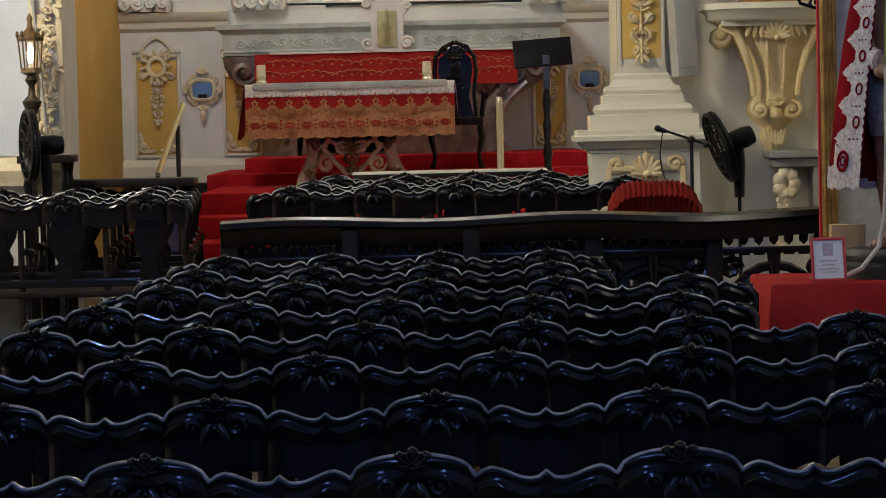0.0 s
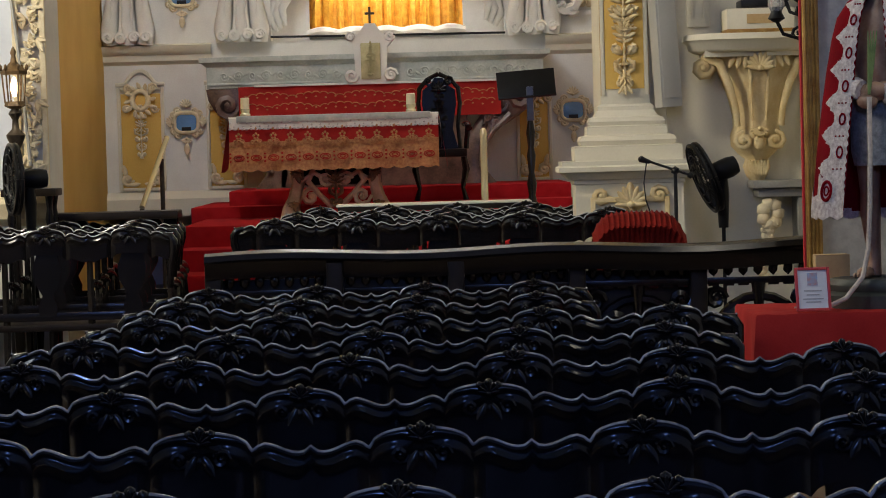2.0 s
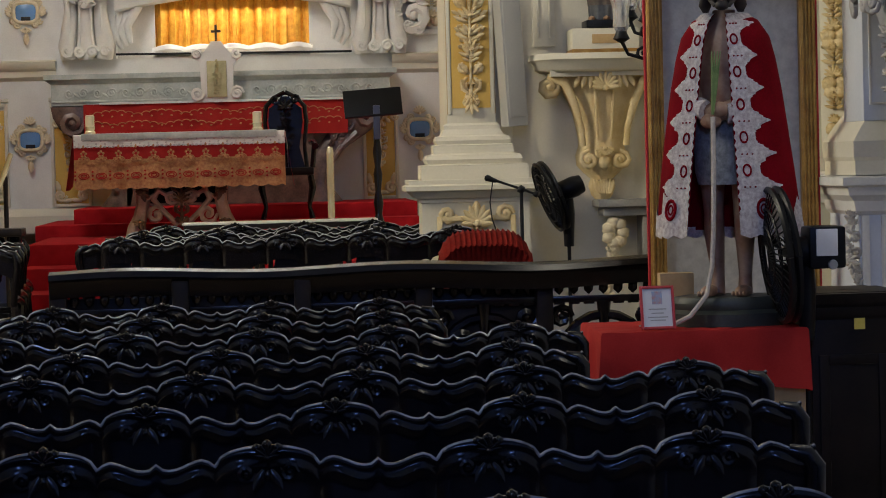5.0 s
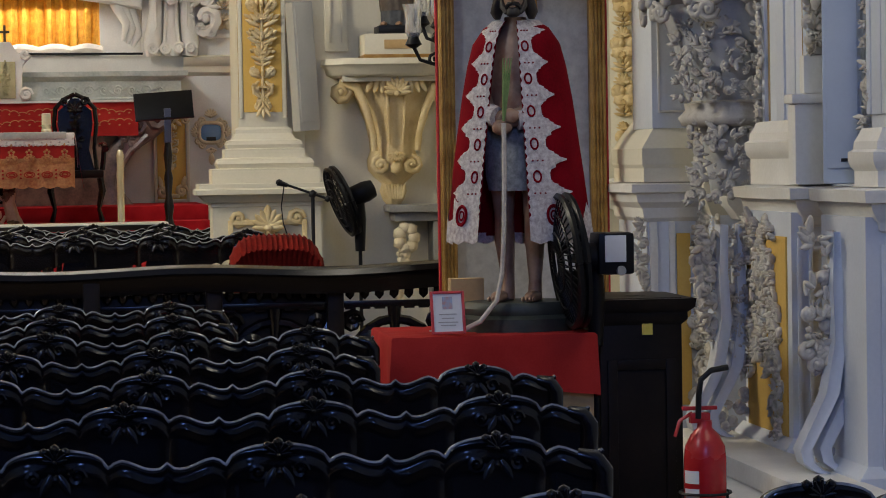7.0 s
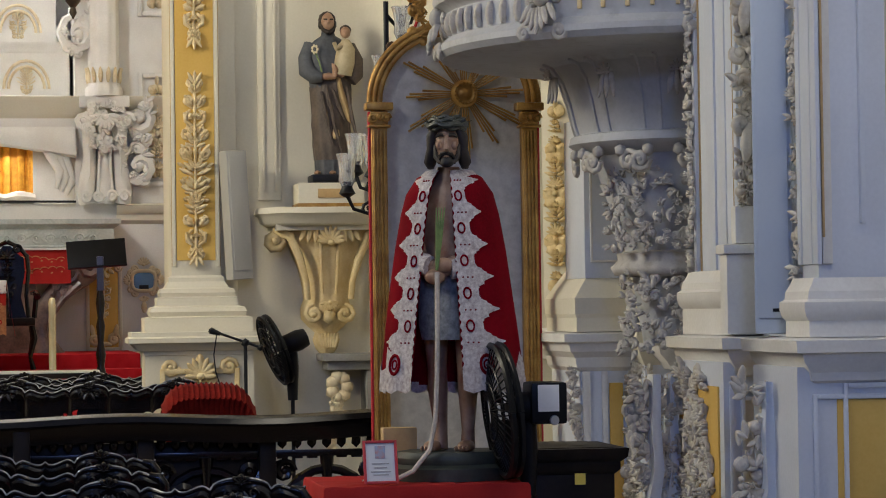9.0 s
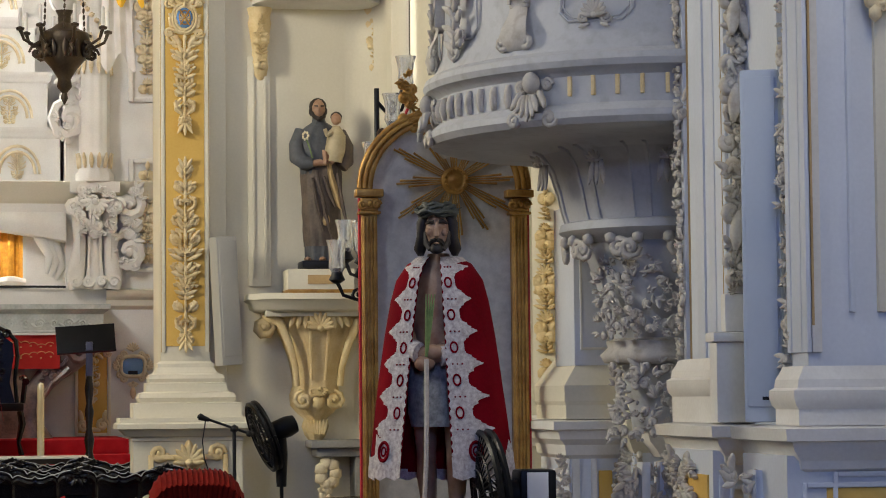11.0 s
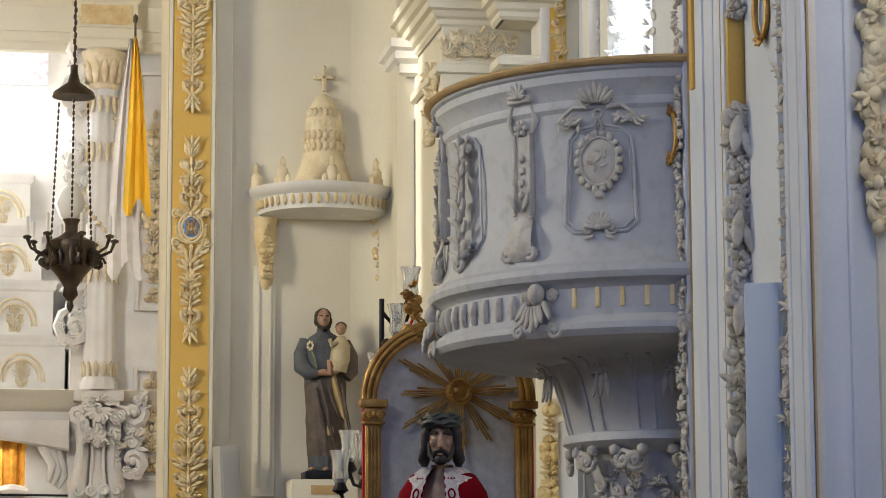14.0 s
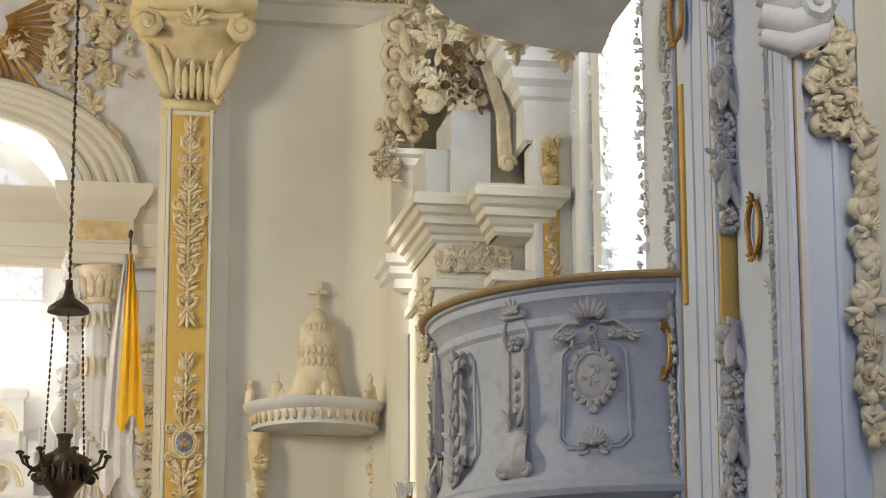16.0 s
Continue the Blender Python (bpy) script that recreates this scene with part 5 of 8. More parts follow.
    ra = [0.10, 0.155, 0.205, 0.23, 0.255, 0.278, 0.298, 0.312, 0.322]
    rings = []
    for z, r in zip(zs, ra):
        o = open_a(z)
        ring = []
        for k in range(cols + 1):
            t = -math.pi / 2 + o + (2 * math.pi - 2 * o) * k / cols
            fold = 1 + 0.035 * math.sin(13 * t + 1.0) * (1.15 - z) + 0.02 * math.sin(22 * t) * (1.15 - z)
            lean = -0.03 * (1.0 - z) if math.cos(t) < 0 else 0.03 * (1.0 - z)
            ring.append((r * fold * math.cos(t) + lean * 0.5, r * 0.72 * fold * math.sin(t) + 0.0, z - 0.06 * (0.5 - z) * (z < 0.5) * math.sin(t)))
        rings.append(ring)
    skin(bm, rings, closed=False, mi=0)
    # lace border with pointed, stepped teeth along both fronts and round the hem
    def cape(f, k):
        i, j = min(int(f), len(rings) - 2), min(int(k), cols - 1)
        g, h = f - i, k - j
        low, high = Vector(rings[i][j]).lerp(Vector(rings[i][j + 1]), h), Vector(rings[i + 1][j]).lerp(Vector(rings[i + 1][j + 1]), h)
        return low.lerp(high, g)

    def lace(f, k, lift):
        p = cape(f, k)
        return p + Vector((p.x, p.y * 1.9, 0)).normalized() * lift

    def tooth(u):
        d = abs(u - 0.5) * 2
        for reach, tall in ((0.07, 1.0), (0.16, 0.80), (0.27, 0.62), (0.34, 0.46), (0.50, 0.36), (0.60, 0.16), (0.72, 0.06)):
            if d < reach:
                return tall
        return 0.0

    def ring_at(f, k, size, thick, mi):
        c = lace(f, k, 0.010)
        down = (lace(f + 0.1, k, 0.010) - lace(f - 0.1, k, 0.010)).normalized()
        side = (lace(f, k + 0.5, 0.010) - lace(f, k - 0.5, 0.010)).normalized()
        tube(bm, [c + (down * math.cos(q) + side * math.sin(q) * 0.85) * size for q in [2 * math.pi * j / 14 for j in range(15)]], thick, 5, mi=mi)

    drop = [0.0]
    for i in range(1, len(zs)):
        drop.append(drop[-1] + zs[i - 1] - zs[i])
    at = lambda s: next((i + (s - drop[i]) / (drop[i + 1] - drop[i]) for i in range(len(zs) - 1) if s <= drop[i + 1]), len(zs) - 1.0)
    whole = drop[-1]
    for side in (0, 1):
        col = (lambda k: k) if side == 0 else (lambda k: cols - k)
        rows, steps = [], 180
        for i in range(steps + 1):
            s = whole * i / steps
            f = at(s)
            wide = 2.0 + 0.9 * s / whole + (2.0 + 0.9 * s / whole) * tooth((s / 0.118 + 0.2) % 1.0)
            ripple = 0.12 * math.sin(i * 0.9)
            rows.append([lace(f, col(max(0.0, wide * j / 6 + (0.12 + ripple if j == 0 else 0))), 0.006 + 0.003 * (j % 2)) for j in range(7)])
        skin(bm, rows, closed=False, mi=3)
        for k in range(6):
            s = 0.118 * (k + 0.82)
            if s < whole - 0.14:
                ring_at(at(s), col(1.0 + 0.25 * s / whole), 0.017 + 0.004 * s / whole, 0.0042, 0)
            s = 0.118 * (k + 0.3)
            for j in range(3):
                q = lace(at(min(whole, s + 0.004)), col(0.8 + 0.55 * j), 0.011)
                lump(bm, q, (0.005, 0.003, 0.0035), mi=0)
        ring_at(at(whole - 0.075), col(2.6), 0.034, 0.007, 0)
        ring_at(at(whole - 0.075), col(2.6), 0.016, 0.004, 0)
        for (k0, k1) in ((0.2, 5.2),):
            skin(bm, [[lace(at(whole - 0.15 + 0.15 * j / 6 + (0.03 * abs(math.sin(m * 0.8)) if j == 0 else 0)), col(k0 + (k1 - k0) * m / 20), 0.0055) for m in range(21)] for j in range(7)], closed=False, mi=3)
    band = []
    for m in range(cols * 6 + 1):
        k = m / 6
        tall = 0.055 + 0.065 * tooth((k / 3.4) % 1.0)
        band.append([lace(at(whole - tall * j / 4), k, 0.005 + 0.002 * (j % 2)) for j in range(5)])
    skin(bm, band, closed=False, mi=3)
    hem = rings[-1]
    skin(bm, [[(x * 1.012, y * 1.012 - 0.004, z + 0.012) for x, y, z in hem], [(x * 1.02, y * 1.02 - 0.004, z - 0.022 - 0.014 * (k % 2)) for k, (x, y, z) in enumerate(hem)]], closed=False, mi=3)
    # collar
    skin(bm, [[(r * math.cos(t), r * 0.8 * math.sin(t), z) for t in [-math.pi / 2 + 0.5 + (2 * math.pi - 1.0) * k / 24 for k in range(25)]] for r, z in ((0.075, 1.17), (0.11, 1.165), (0.16, 1.13 - 0.0), (0.175, 1.10))], closed=False, mi=3)
    for v in bm.verts:
        v.co.z = taller(v.co.z)
    ob = finish("robed_figure", bm, [VELVET, SKIN, HAIR, LACE, LOIN, GREENBASE])
    ob.matrix_world = pose(1.82, 10.12, 0.968, 0, 0, -26) @ Matrix.Diagonal((0.88, 0.92, 1.0, 1.0))
    return tagged(ob, "painted figure in a red cape with white lace", "statue")


robed_figure()
bm = bmesh.new()
pts = [(-0.01, -0.20, 0.79), (-0.008, -0.21, 0.6), (-0.012, -0.215, 0.4), (-0.02, -0.22, 0.24), (-0.04, -0.235, 0.13), (-0.09, -0.30, 0.05), (-0.15, -0.32, 0.02), (-0.2, -0.33, 0.018), (-0.24, -0.335, 0.02)]
tube(bm, [(x, y, taller(z)) for x, y, z in pts], 0.010, 7)
for k in range(6):
    tube(bm, [(-0.23, -0.335, 0.02), (-0.28, -0.335 + 0.012 * (k - 2.5), 0.016)], 0.004, 4)
ob = finish("cord", bm, ROPE)
ob.matrix_world = pose(1.83, 10.12, 0.968, 0, 0, -26)
tagged(ob, "pale twisted cord hanging down to the red cloth", "cord")
bm = bmesh.new()
for k in range(2, 6):
    tube(bm, [(-0.01, -0.20, 0.84), (-0.02 + 0.005 * k, -0.19, 0.96), (-0.045 + 0.012 * k, -0.16, 1.09)], [0.006, 0.007, 0.002], 5)
ob = finish("palm_frond", bm, GREEN)
ob.matrix_world = pose(1.83, 10.12, 0.968, 0, 0, -26)
tagged(ob, "dry green palm frond held against the figure", "palm frond")


def gilded_frame():
    """The tall arched frame behind the figure; it stands on the floor before the altar rail."""
    ob = thing("arched_frame", (2.365, 13.0, 0.0), "gilded arched frame with silver damask backing and sunburst", "frame")
    bm = bmesh.new()
    w, zs = 0.434, 2.728
    arch = [(w * math.cos(a), zs + w * 0.92 * math.sin(a)) for a in [math.pi * k / 20 for k in range(21)]]
    prism(bm, [(w, 0.0)] + arch + [(-w, 0.0)], 0.03, 0.06)
    part("backing", bm, SILVERCLOTH, ob, "silver grey damask backing")
    for s in (-1, 1):
        bm = bmesh.new()
        x = s * (w - 0.037)
        box(bm, x - 0.042, x + 0.042, -0.03, 0.03, 0.0, 2.60, 0.007)
        for q in (-0.027, -0.009, 0.009, 0.027):
            tube(bm, [(x + q, -0.034, 0.9), (x + q, -0.034, 2.58)], 0.007, 6)
        box(bm, x - 0.058, x + 0.058, -0.055, 0.03, 2.595, 2.61, 0.005)
        box(bm, x - 0.045, x + 0.045, -0.045, 0.03, 2.61, 2.68, 0.005)
        for e in (-1, 1):
            scroll(bm, Matrix(), (x + e * 0.036, -0.045, 2.645), 0.026, e, 0.009)
        lump(bm, (x, -0.05, 2.65), (0.016, 0.012, 0.022))
        box(bm, x - 0.072, x + 0.072, -0.062, 0.03, 2.685, 2.725, 0.006)
        part("column", bm, GOLD, ob)
        bm = bmesh.new()
        box(bm, x + s * 0.044, x + s * 0.053, -0.02, 0.02, 0.0, 2.68)
        part("ribbon", bm, REDEDGE, ob, "narrow red ribbon edge")
    bm = bmesh.new()
    for r, y, t in ((w + 0.012, -0.03, 0.016), (w - 0.012, -0.035, 0.015), (w - 0.04, -0.02, 0.018)):
        tube(bm, [(r * math.cos(a), y, zs + r * 0.92 * math.sin(a)) for a in [math.pi * k / 28 for k in range(29)]], t, 7)
    part("arch", bm, GOLD, ob)
    bm = bmesh.new()
    cx, cz = 0.06, 2.775
    for k in range(12):
        a = 2 * math.pi * k / 12 + 0.04
        l = 0.36 if k % 2 else 0.31
        for j, f in ((-1.5, 0.72), (-0.5, 0.94), (0.5, 1.0), (1.5, 0.80)):
            nx, nz = -math.sin(a) * 0.0105 * j, math.cos(a) * 0.0105 * j
            tube(bm, [(cx + 0.06 * math.cos(a) + nx * 0.8, 0.0, cz + 0.06 * math.sin(a) + nz * 0.8), (cx + l * f * math.cos(a) + nx * 1.5, -0.008, cz + l * f * math.sin(a) + nz * 1.5)], [0.0035, 0.0065], 5)
    lathe(bm, [(0.001, 0.035), (0.022, 0.035), (0.032, 0.02), (0.048, 0.02), (0.058, 0.035), (0.068, 0.03), (0.074, 0.0)], 22, pose(cx, 0.01, cz, 90))
    for k in range(16):
        a = 2 * math.pi * k / 16
        lump(bm, (cx + 0.053 * math.cos(a), -0.028, cz + 0.053 * math.sin(a)), (0.008,) * 3)
    part("sunburst", bm, GOLD, ob, "gilded bundles of rays round a rosette")
    bm = bmesh.new()
    tangle(bm, pose(-0.13, -0.01, 3.08, 0, 50, 0), 0.07, 0.30, 18, random.Random(5), 0.018, 0.034)
    tangle(bm, pose(-0.18, -0.02, 3.04), 0.08, 0.30, 22, random.Random(6), 0.02, 0.034)
    part("cresting", bm, GOLD, ob, "carved gilt cresting")


gilded_frame()

# ---------------------------------------------------------------- near right wall: pilasters, ledges, rocaille
def pier(name, x0, x1, y0, y1, label, deep=None):
    """A wall pier: pedestal, ledge, stepped base and tall shaft; its long side faces the nave."""
    ob = thing(name, (x0, y0, 0.0), label, "pilaster")
    w, d = x1 - x0, y1 - y0
    e = deep or d
    path = [(0, d + 0.05), (0, 0), (w, 0)]
    bm = bmesh.new()
    box(bm, -0.07, w, 0, d, 0.0, 1.42)
    moulding(bm, [(x - 0.07 if x == 0 else x, y) for x, y in path], [(0, 0.5), (0.04, 0.46), (0.05, 0.38), (0.10, 0.34), (0.12, 0.26), (0.12, 0.0)])
    part("pedestal", bm, BLUE, ob, "pale blue panelled pedestal", 25)
    for m, q in ((pose(w / 2 - 0.035, 0, 0.30), (w + 0.07) * 0.84), (pose(w / 2 - 0.035, -0.002, 0.34), (w + 0.07) * 0.5)):
        bm = bmesh.new()
        panel_frame(bm, m, q, 1.02 if q > 0.2 else 0.94, 0.018, 0.014)
        part("panel_frame", bm, BLUE, ob)
    bm = bmesh.new()
    moulding(bm, path, [(0, 1.36), (0.02, 1.37), (0.025, 1.40), (0.06, 1.44), (0.07, 1.47), (0.10, 1.475), (0.105, 1.52), (0.0, 1.53)])
    part("ledge", bm, WHITE, ob, "white moulded ledge", 24)
    bm = bmesh.new()
    low = 0.0 if deep is None else -0.05
    moulding(bm, [(0, e + 0.03), (0, 0), (w, 0)], [(0.03, 1.53), (0.03, 1.64 + low), (0.045, 1.655 + low), (0.055, 1.68 + low), (0.055, 1.71 + low), (0.035, 1.72 + low), (0.03, 1.75 + low), (0.01, 1.78 + low), (0.0, 1.80 + low)])
    part("base", bm, WHITE, ob, "white moulded base", 24)
    bm = bmesh.new()
    box(bm, 0.03, w, 0.03, e, 1.53, 11.9)
    part("shaft", bm, BLUE, ob, "pale blue moulded shaft")
    # shallow fillets with thin gilt lines
    for y, r, out, mt, lab in ((e * 0.10, 0.022, 0.016, BLUE, ""), (e * 0.17, 0.003, 0.022, CARD, "thin gilt line"), (e * 0.40, 0.045, 0.024, BLUE, ""), (e * 0.62, 0.055, 0.020, BLUE, ""), (e * 0.88, 0.003, 0.022, CARD, "thin gilt line"), (e * 0.95, 0.022, 0.014, BLUE, "")):
        bm = bmesh.new()
        box(bm, out, 0.034, y - r, y + r, 1.80, 11.8, 0.004)
        part("moulding_strip", bm, mt, ob, lab)
    for x in (0.06, w - 0.05):
        bm = bmesh.new()
        box(bm, x - 0.02, x + 0.02, 0.012, 0.034, 1.80, 11.8, 0.005)
        part("moulding_strip", bm, WHITE, ob)
    return ob, w, d


rw = random.Random(21)
bm = bmesh.new()
box(bm, 3.14, 3.6, 9.1, 10.9, 0.0, 12.0)
box(bm, 3.62, 3.9, -8.5, 9.1, 0.0, 12.0)
setting("wall_right_inner", bm, BLUE, "pale blue painted nave wall between white pilasters", "wall")
p1, w1, d1 = pier("wall_pier", 2.99, 3.2, 10.0, 10.72, "pale blue and white wall pier with ledge and stucco")
bm = bmesh.new()
box(bm, -0.068, 0.13, -0.066, 0.04, 1.534, 1.86, 0.012)
box(bm, -0.085, 0.15, -0.085, 0.04, 1.86, 1.90, 0.012)
box(bm, -0.02, 0.12, -0.03, 0.04, 1.90, 2.06, 0.02)
part("garland_base", bm, WHITE, p1, "white stepped block under the garland")
for z0, tall in ((2.06, 0.95), (3.02, 0.72), (4.10, 0.75), (4.92, 1.6)):
    bm = bmesh.new()
    tangle(bm, pose(0.055, 0.0, z0), 0.085, tall, int(tall * 60), rw, 0.026, 0.046)
    for z in (z0 + tall * 0.35, z0 + tall * 0.9):
        scroll(bm, Matrix(), (0.02, -0.02, z), 0.05, -1, 0.018, math.pi / 2, 1.3)
        leaf(bm, Matrix(), (0.05, -0.02, z), 0.16, 0.035, -math.pi / 2 - 0.2, 0.03)
        leaf(bm, Matrix(), (0.06, -0.02, z - 0.05), 0.14, 0.03, -math.pi / 2 + 0.3, 0.03)
        for k in range(7):
            lump(bm, (0.07 + 0.018 * math.cos(k * 2.4), -0.035, z - 0.16 - 0.016 * k), (0.018, 0.018, 0.018))
    part("garland", bm, AGED, p1, "aged carved hanging garland")
bm = bmesh.new()
box(bm, 0.02, 0.10, 0.004, 0.034, 3.70, 4.12, 0.004)
part("yellow_strip", bm, YELLOW, p1, "narrow ochre strip")
bm = bmesh.new()
tangle(bm, pose(0.0, d1 - 0.02, 1.8, 0, 0, -90), 0.08, 5.2, 260, rw, 0.012, 0.026)
part("stucco_edge", bm, AGED, p1, "narrow carved stucco edge")
bm = bmesh.new()
tangle(bm, pose(-0.07, d1 * 0.62, 0.75, 0, 0, -90), 0.46, 0.62, 120, rw, 0.024, 0.05)
tangle(bm, pose(-0.07, d1 * 0.30, 0.45, 0, 0, -90), 0.18, 0.60, 50, rw, 0.02, 0.04)
part("stucco_relief", bm, AGED, p1, "thick aged stucco relief")
bm = bmesh.new()
box(bm, 0.012, 0.03, d1 - 0.2, d1 - 0.15, 3.9, 4.9, 0.004)
part("yellow_strip", bm, YELLOW, p1, "narrow ochre strip")
p2, w2, d2 = pier("wall_pier", 2.98, 3.6, 9.0, 9.55, "white wall pier with ledge and carved corner", 0.22)
bm = bmesh.new()
tangle(bm, pose(0.03, 0.24, 1.75, 0, 0, -70), 0.07, 4.6, 170, rw, 0.016, 0.032)
part("stucco_strip", bm, AGED, p2, "narrow aged carved strip")
bm = bmesh.new()
tangle(bm, pose(0.29, -0.01, 3.08), 0.06, 1.35, 30, rw, 0.035, 0.055)
tangle(bm, pose(0.18, 0.0, 4.26), 0.2, 0.42, 30, rw, 0.035, 0.06)
for k in range(8):
    scroll(bm, Matrix(), (0.29 + 0.02 * (-1) ** k, -0.02, 3.12 + 0.17 * k), 0.045, (-1) ** k, 0.022, math.pi / 2, 1.2)
    lump(bm, (0.29, -0.04, 3.06 + 0.17 * k), (0.028, 0.03, 0.035))
part("stucco_drop", bm, ORN, p2, "cream carved hanging drops")
bm = bmesh.new()
box(bm, 0.040, 0.050, 0.008, 0.014, 1.9, 6.0, 0.002)
part("gilt_line", bm, CARD, p2, "thin brown line")
bm = bmesh.new()
box(bm, 0.19, 0.21, 0.006, 0.034, 1.95, 6.0, 0.005)
part("moulding_strip", bm, BLUE, p2)
bm = bmesh.new()
box(bm, 0.30, 0.62, 0.004, 0.034, 1.95, 6.0, 0.004)
part("cream_strip", bm, CREAM, p2, "cream lit strip")
bm = bmesh.new()
for k, (r, z) in enumerate(((0.05, 4.63), (0.07, 4.72), (0.09, 4.82))):
    tube(bm, [(-0.09, -0.01, z), (0.02, -0.03, z - 0.03), (0.14, -0.02, z + 0.02), (0.19, -0.01, z + 0.08)], [r * 0.7, r, r, r * 0.6], 12)
scroll(bm, Matrix(), (0.12, -0.09, 4.76), 0.08, 1, 0.02)
part("capital_scroll", bm, WHITE, p2, "white scrolled capital block", 60)
bm = bmesh.new()
box(bm, 0.08, 0.5, -0.006, 0.004, 0.6, 1.3, 0.003)
part("yellow_panel", bm, YELLOW, p2, "ochre panel")
for m in (pose(0, d1 / 2, 0.6, 0, 0, -90),):
    bm = bmesh.new()
    box(bm, -0.30, 0.30, 0.062, 0.074, -0.1, 0.72, 0.003, m @ pose(0, -0.14, 0))
    part("yellow_panel", bm, YELLOW, p1, "ochre panel")
bm = bmesh.new()
box(bm, 3.08, 3.14, 9.56, 9.99, 1.37, 11.9)
setting("recess_panel", bm, BLUE, "blue recessed strip between two piers", "wall")
bm = bmesh.new()
box(bm, 3.095, 3.10, 9.60, 9.68, 3.75, 4.4)
setting("ochre_strip", bm, YELLOW, "short ochre strip in the recess", "trim")
bm = bmesh.new()
box(bm, 3.10, 3.138, 9.56, 9.99, 0.5, 1.36)
setting("ochre_field", bm, YELLOW, "ochre field between the pedestals", "wall")
# bowed volutes and relief under the ledges
for x, y in ((2.80, 10.62), (2.90, 9.32)):
    ob = thing("volute", (x, y, 0.42), "white bowed stucco volute below the ledge", "ornament", "volutes below the ledges")
    for q, k in ((0.0, 0.0), (0.085, 0.03)):
        bm = bmesh.new()
        line = [(q, k, 0.94), (q - 0.01, k - 0.02, 0.73), (q, k - 0.02, 0.53), (q - 0.02, k - 0.03, 0.43), (q - 0.04, k - 0.04, 0.33), (q - 0.08, k - 0.045, 0.25), (q - 0.12, k - 0.05, 0.18), (q - 0.15, k - 0.05, 0.12), (q - 0.14, k - 0.055, 0.07), (q - 0.1, k - 0.06, 0.04), (q, k - 0.06, 0.0)]
        wide = [0.022, 0.024, 0.028, 0.030, 0.032, 0.032, 0.030, 0.028, 0.026, 0.024, 0.024]
        skin(bm, [[(x - w, y, z), (x - w * 0.8, y - 0.022, z), (x - w * 0.5, y - 0.015, z), (x + w * 0.5, y - 0.015, z), (x + w * 0.8, y - 0.022, z), (x + w, y, z), (x + w, y + 0.06, z), (x - w, y + 0.06, z)] for (x, y, z), w in zip(line, wide)])
        part("bowed_band", bm, BLUE, ob)
    bm = bmesh.new()
    tangle(bm, pose(-0.02, 0.02, 0.43), 0.2, 0.5, 40, rw, 0.024, 0.05)
    tangle(bm, pose(0.05, 0.04, 0.05), 0.26, 0.88, 60, rw, 0.018, 0.036)
    part("rocaille", bm, AGED, ob)
# stepped plinth at the foot of the wall
bm = bmesh.new()
box(bm, 2.48, 2.9, 8.2, 11.0, 0.0, 0.36, 0.03)
box(bm, 2.62, 2.9, 8.3, 11.0, 0.36, 0.45, 0.02)
setting("wall_plinth", bm, WHITE, "stepped white plinth along the side wall", "plinth")

# pedestal under the pulpit, behind the cabinet
ob = thing("wall_pedestal", (2.86, 12.5, 0.0), "pale blue pedestal with white ledge, ochre panel and stucco", "pedestal")
bm = bmesh.new()
box(bm, 0.05, 0.42, 0.03, 0.7, 0.0, 1.40, 0.01)
part("shaft", bm, BLUE, ob)
for x0, x1 in ((0.06, 0.10), (0.16, 0.19)):
    bm = bmesh.new()
    box(bm, x0, x1, 0.012, 0.034, 0.2, 1.33, 0.006)
    part("moulding_strip", bm, WHITE, ob)
bm = bmesh.new()
moulding(bm, [(0.05, 0.7), (0.05, 0.03), (0.42, 0.03)], [(0.0, 1.33), (0.02, 1.35), (0.03, 1.40), (0.06, 1.43), (0.07, 1.47), (0.10, 1.48), (0.10, 1.52), (-0.05, 1.53)])
part("ledge", bm, WHITE, ob, smooth=24)
bm = bmesh.new()
moulding(bm, [(0.08, 0.7), (0.08, 0.05), (0.42, 0.05)], [(0.05, 1.53), (0.05, 1.60), (0.06, 1.62), (0.06, 1.70), (0.03, 1.74), (0.0, 1.78), (-0.05, 1.84)])
part("base", bm, CREAM, ob, smooth=24)
bm = bmesh.new()
box(bm, 0.09, 0.30, 0.06, 0.5, 1.80, 2.62, 0.008)
part("upper_shaft", bm, BLUE, ob)
bm = bmesh.new()
panel_frame(bm, pose(0.195, 0.06, 1.88), 0.15, 0.66, 0.012, 0.01)
part("panel_moulding", bm, WHITE, ob)
bm = bmesh.new()
box(bm, 0.20, 0.27, 0.02, 0.032, 0.4, 1.27, 0.003)
part("ochre_panel", bm, YELLOW, ob, "ochre panel")
bm = bmesh.new()
tangle(bm, pose(0.36, 0.02, 0.3), 0.16, 1.05, 80, rw, 0.025, 0.05)
tangle(bm, pose(0.02, 0.04, 0.95), 0.05, 0.4, 24, rw, 0.018, 0.035)
part("stucco", bm, AGED, ob, "aged carved stucco")

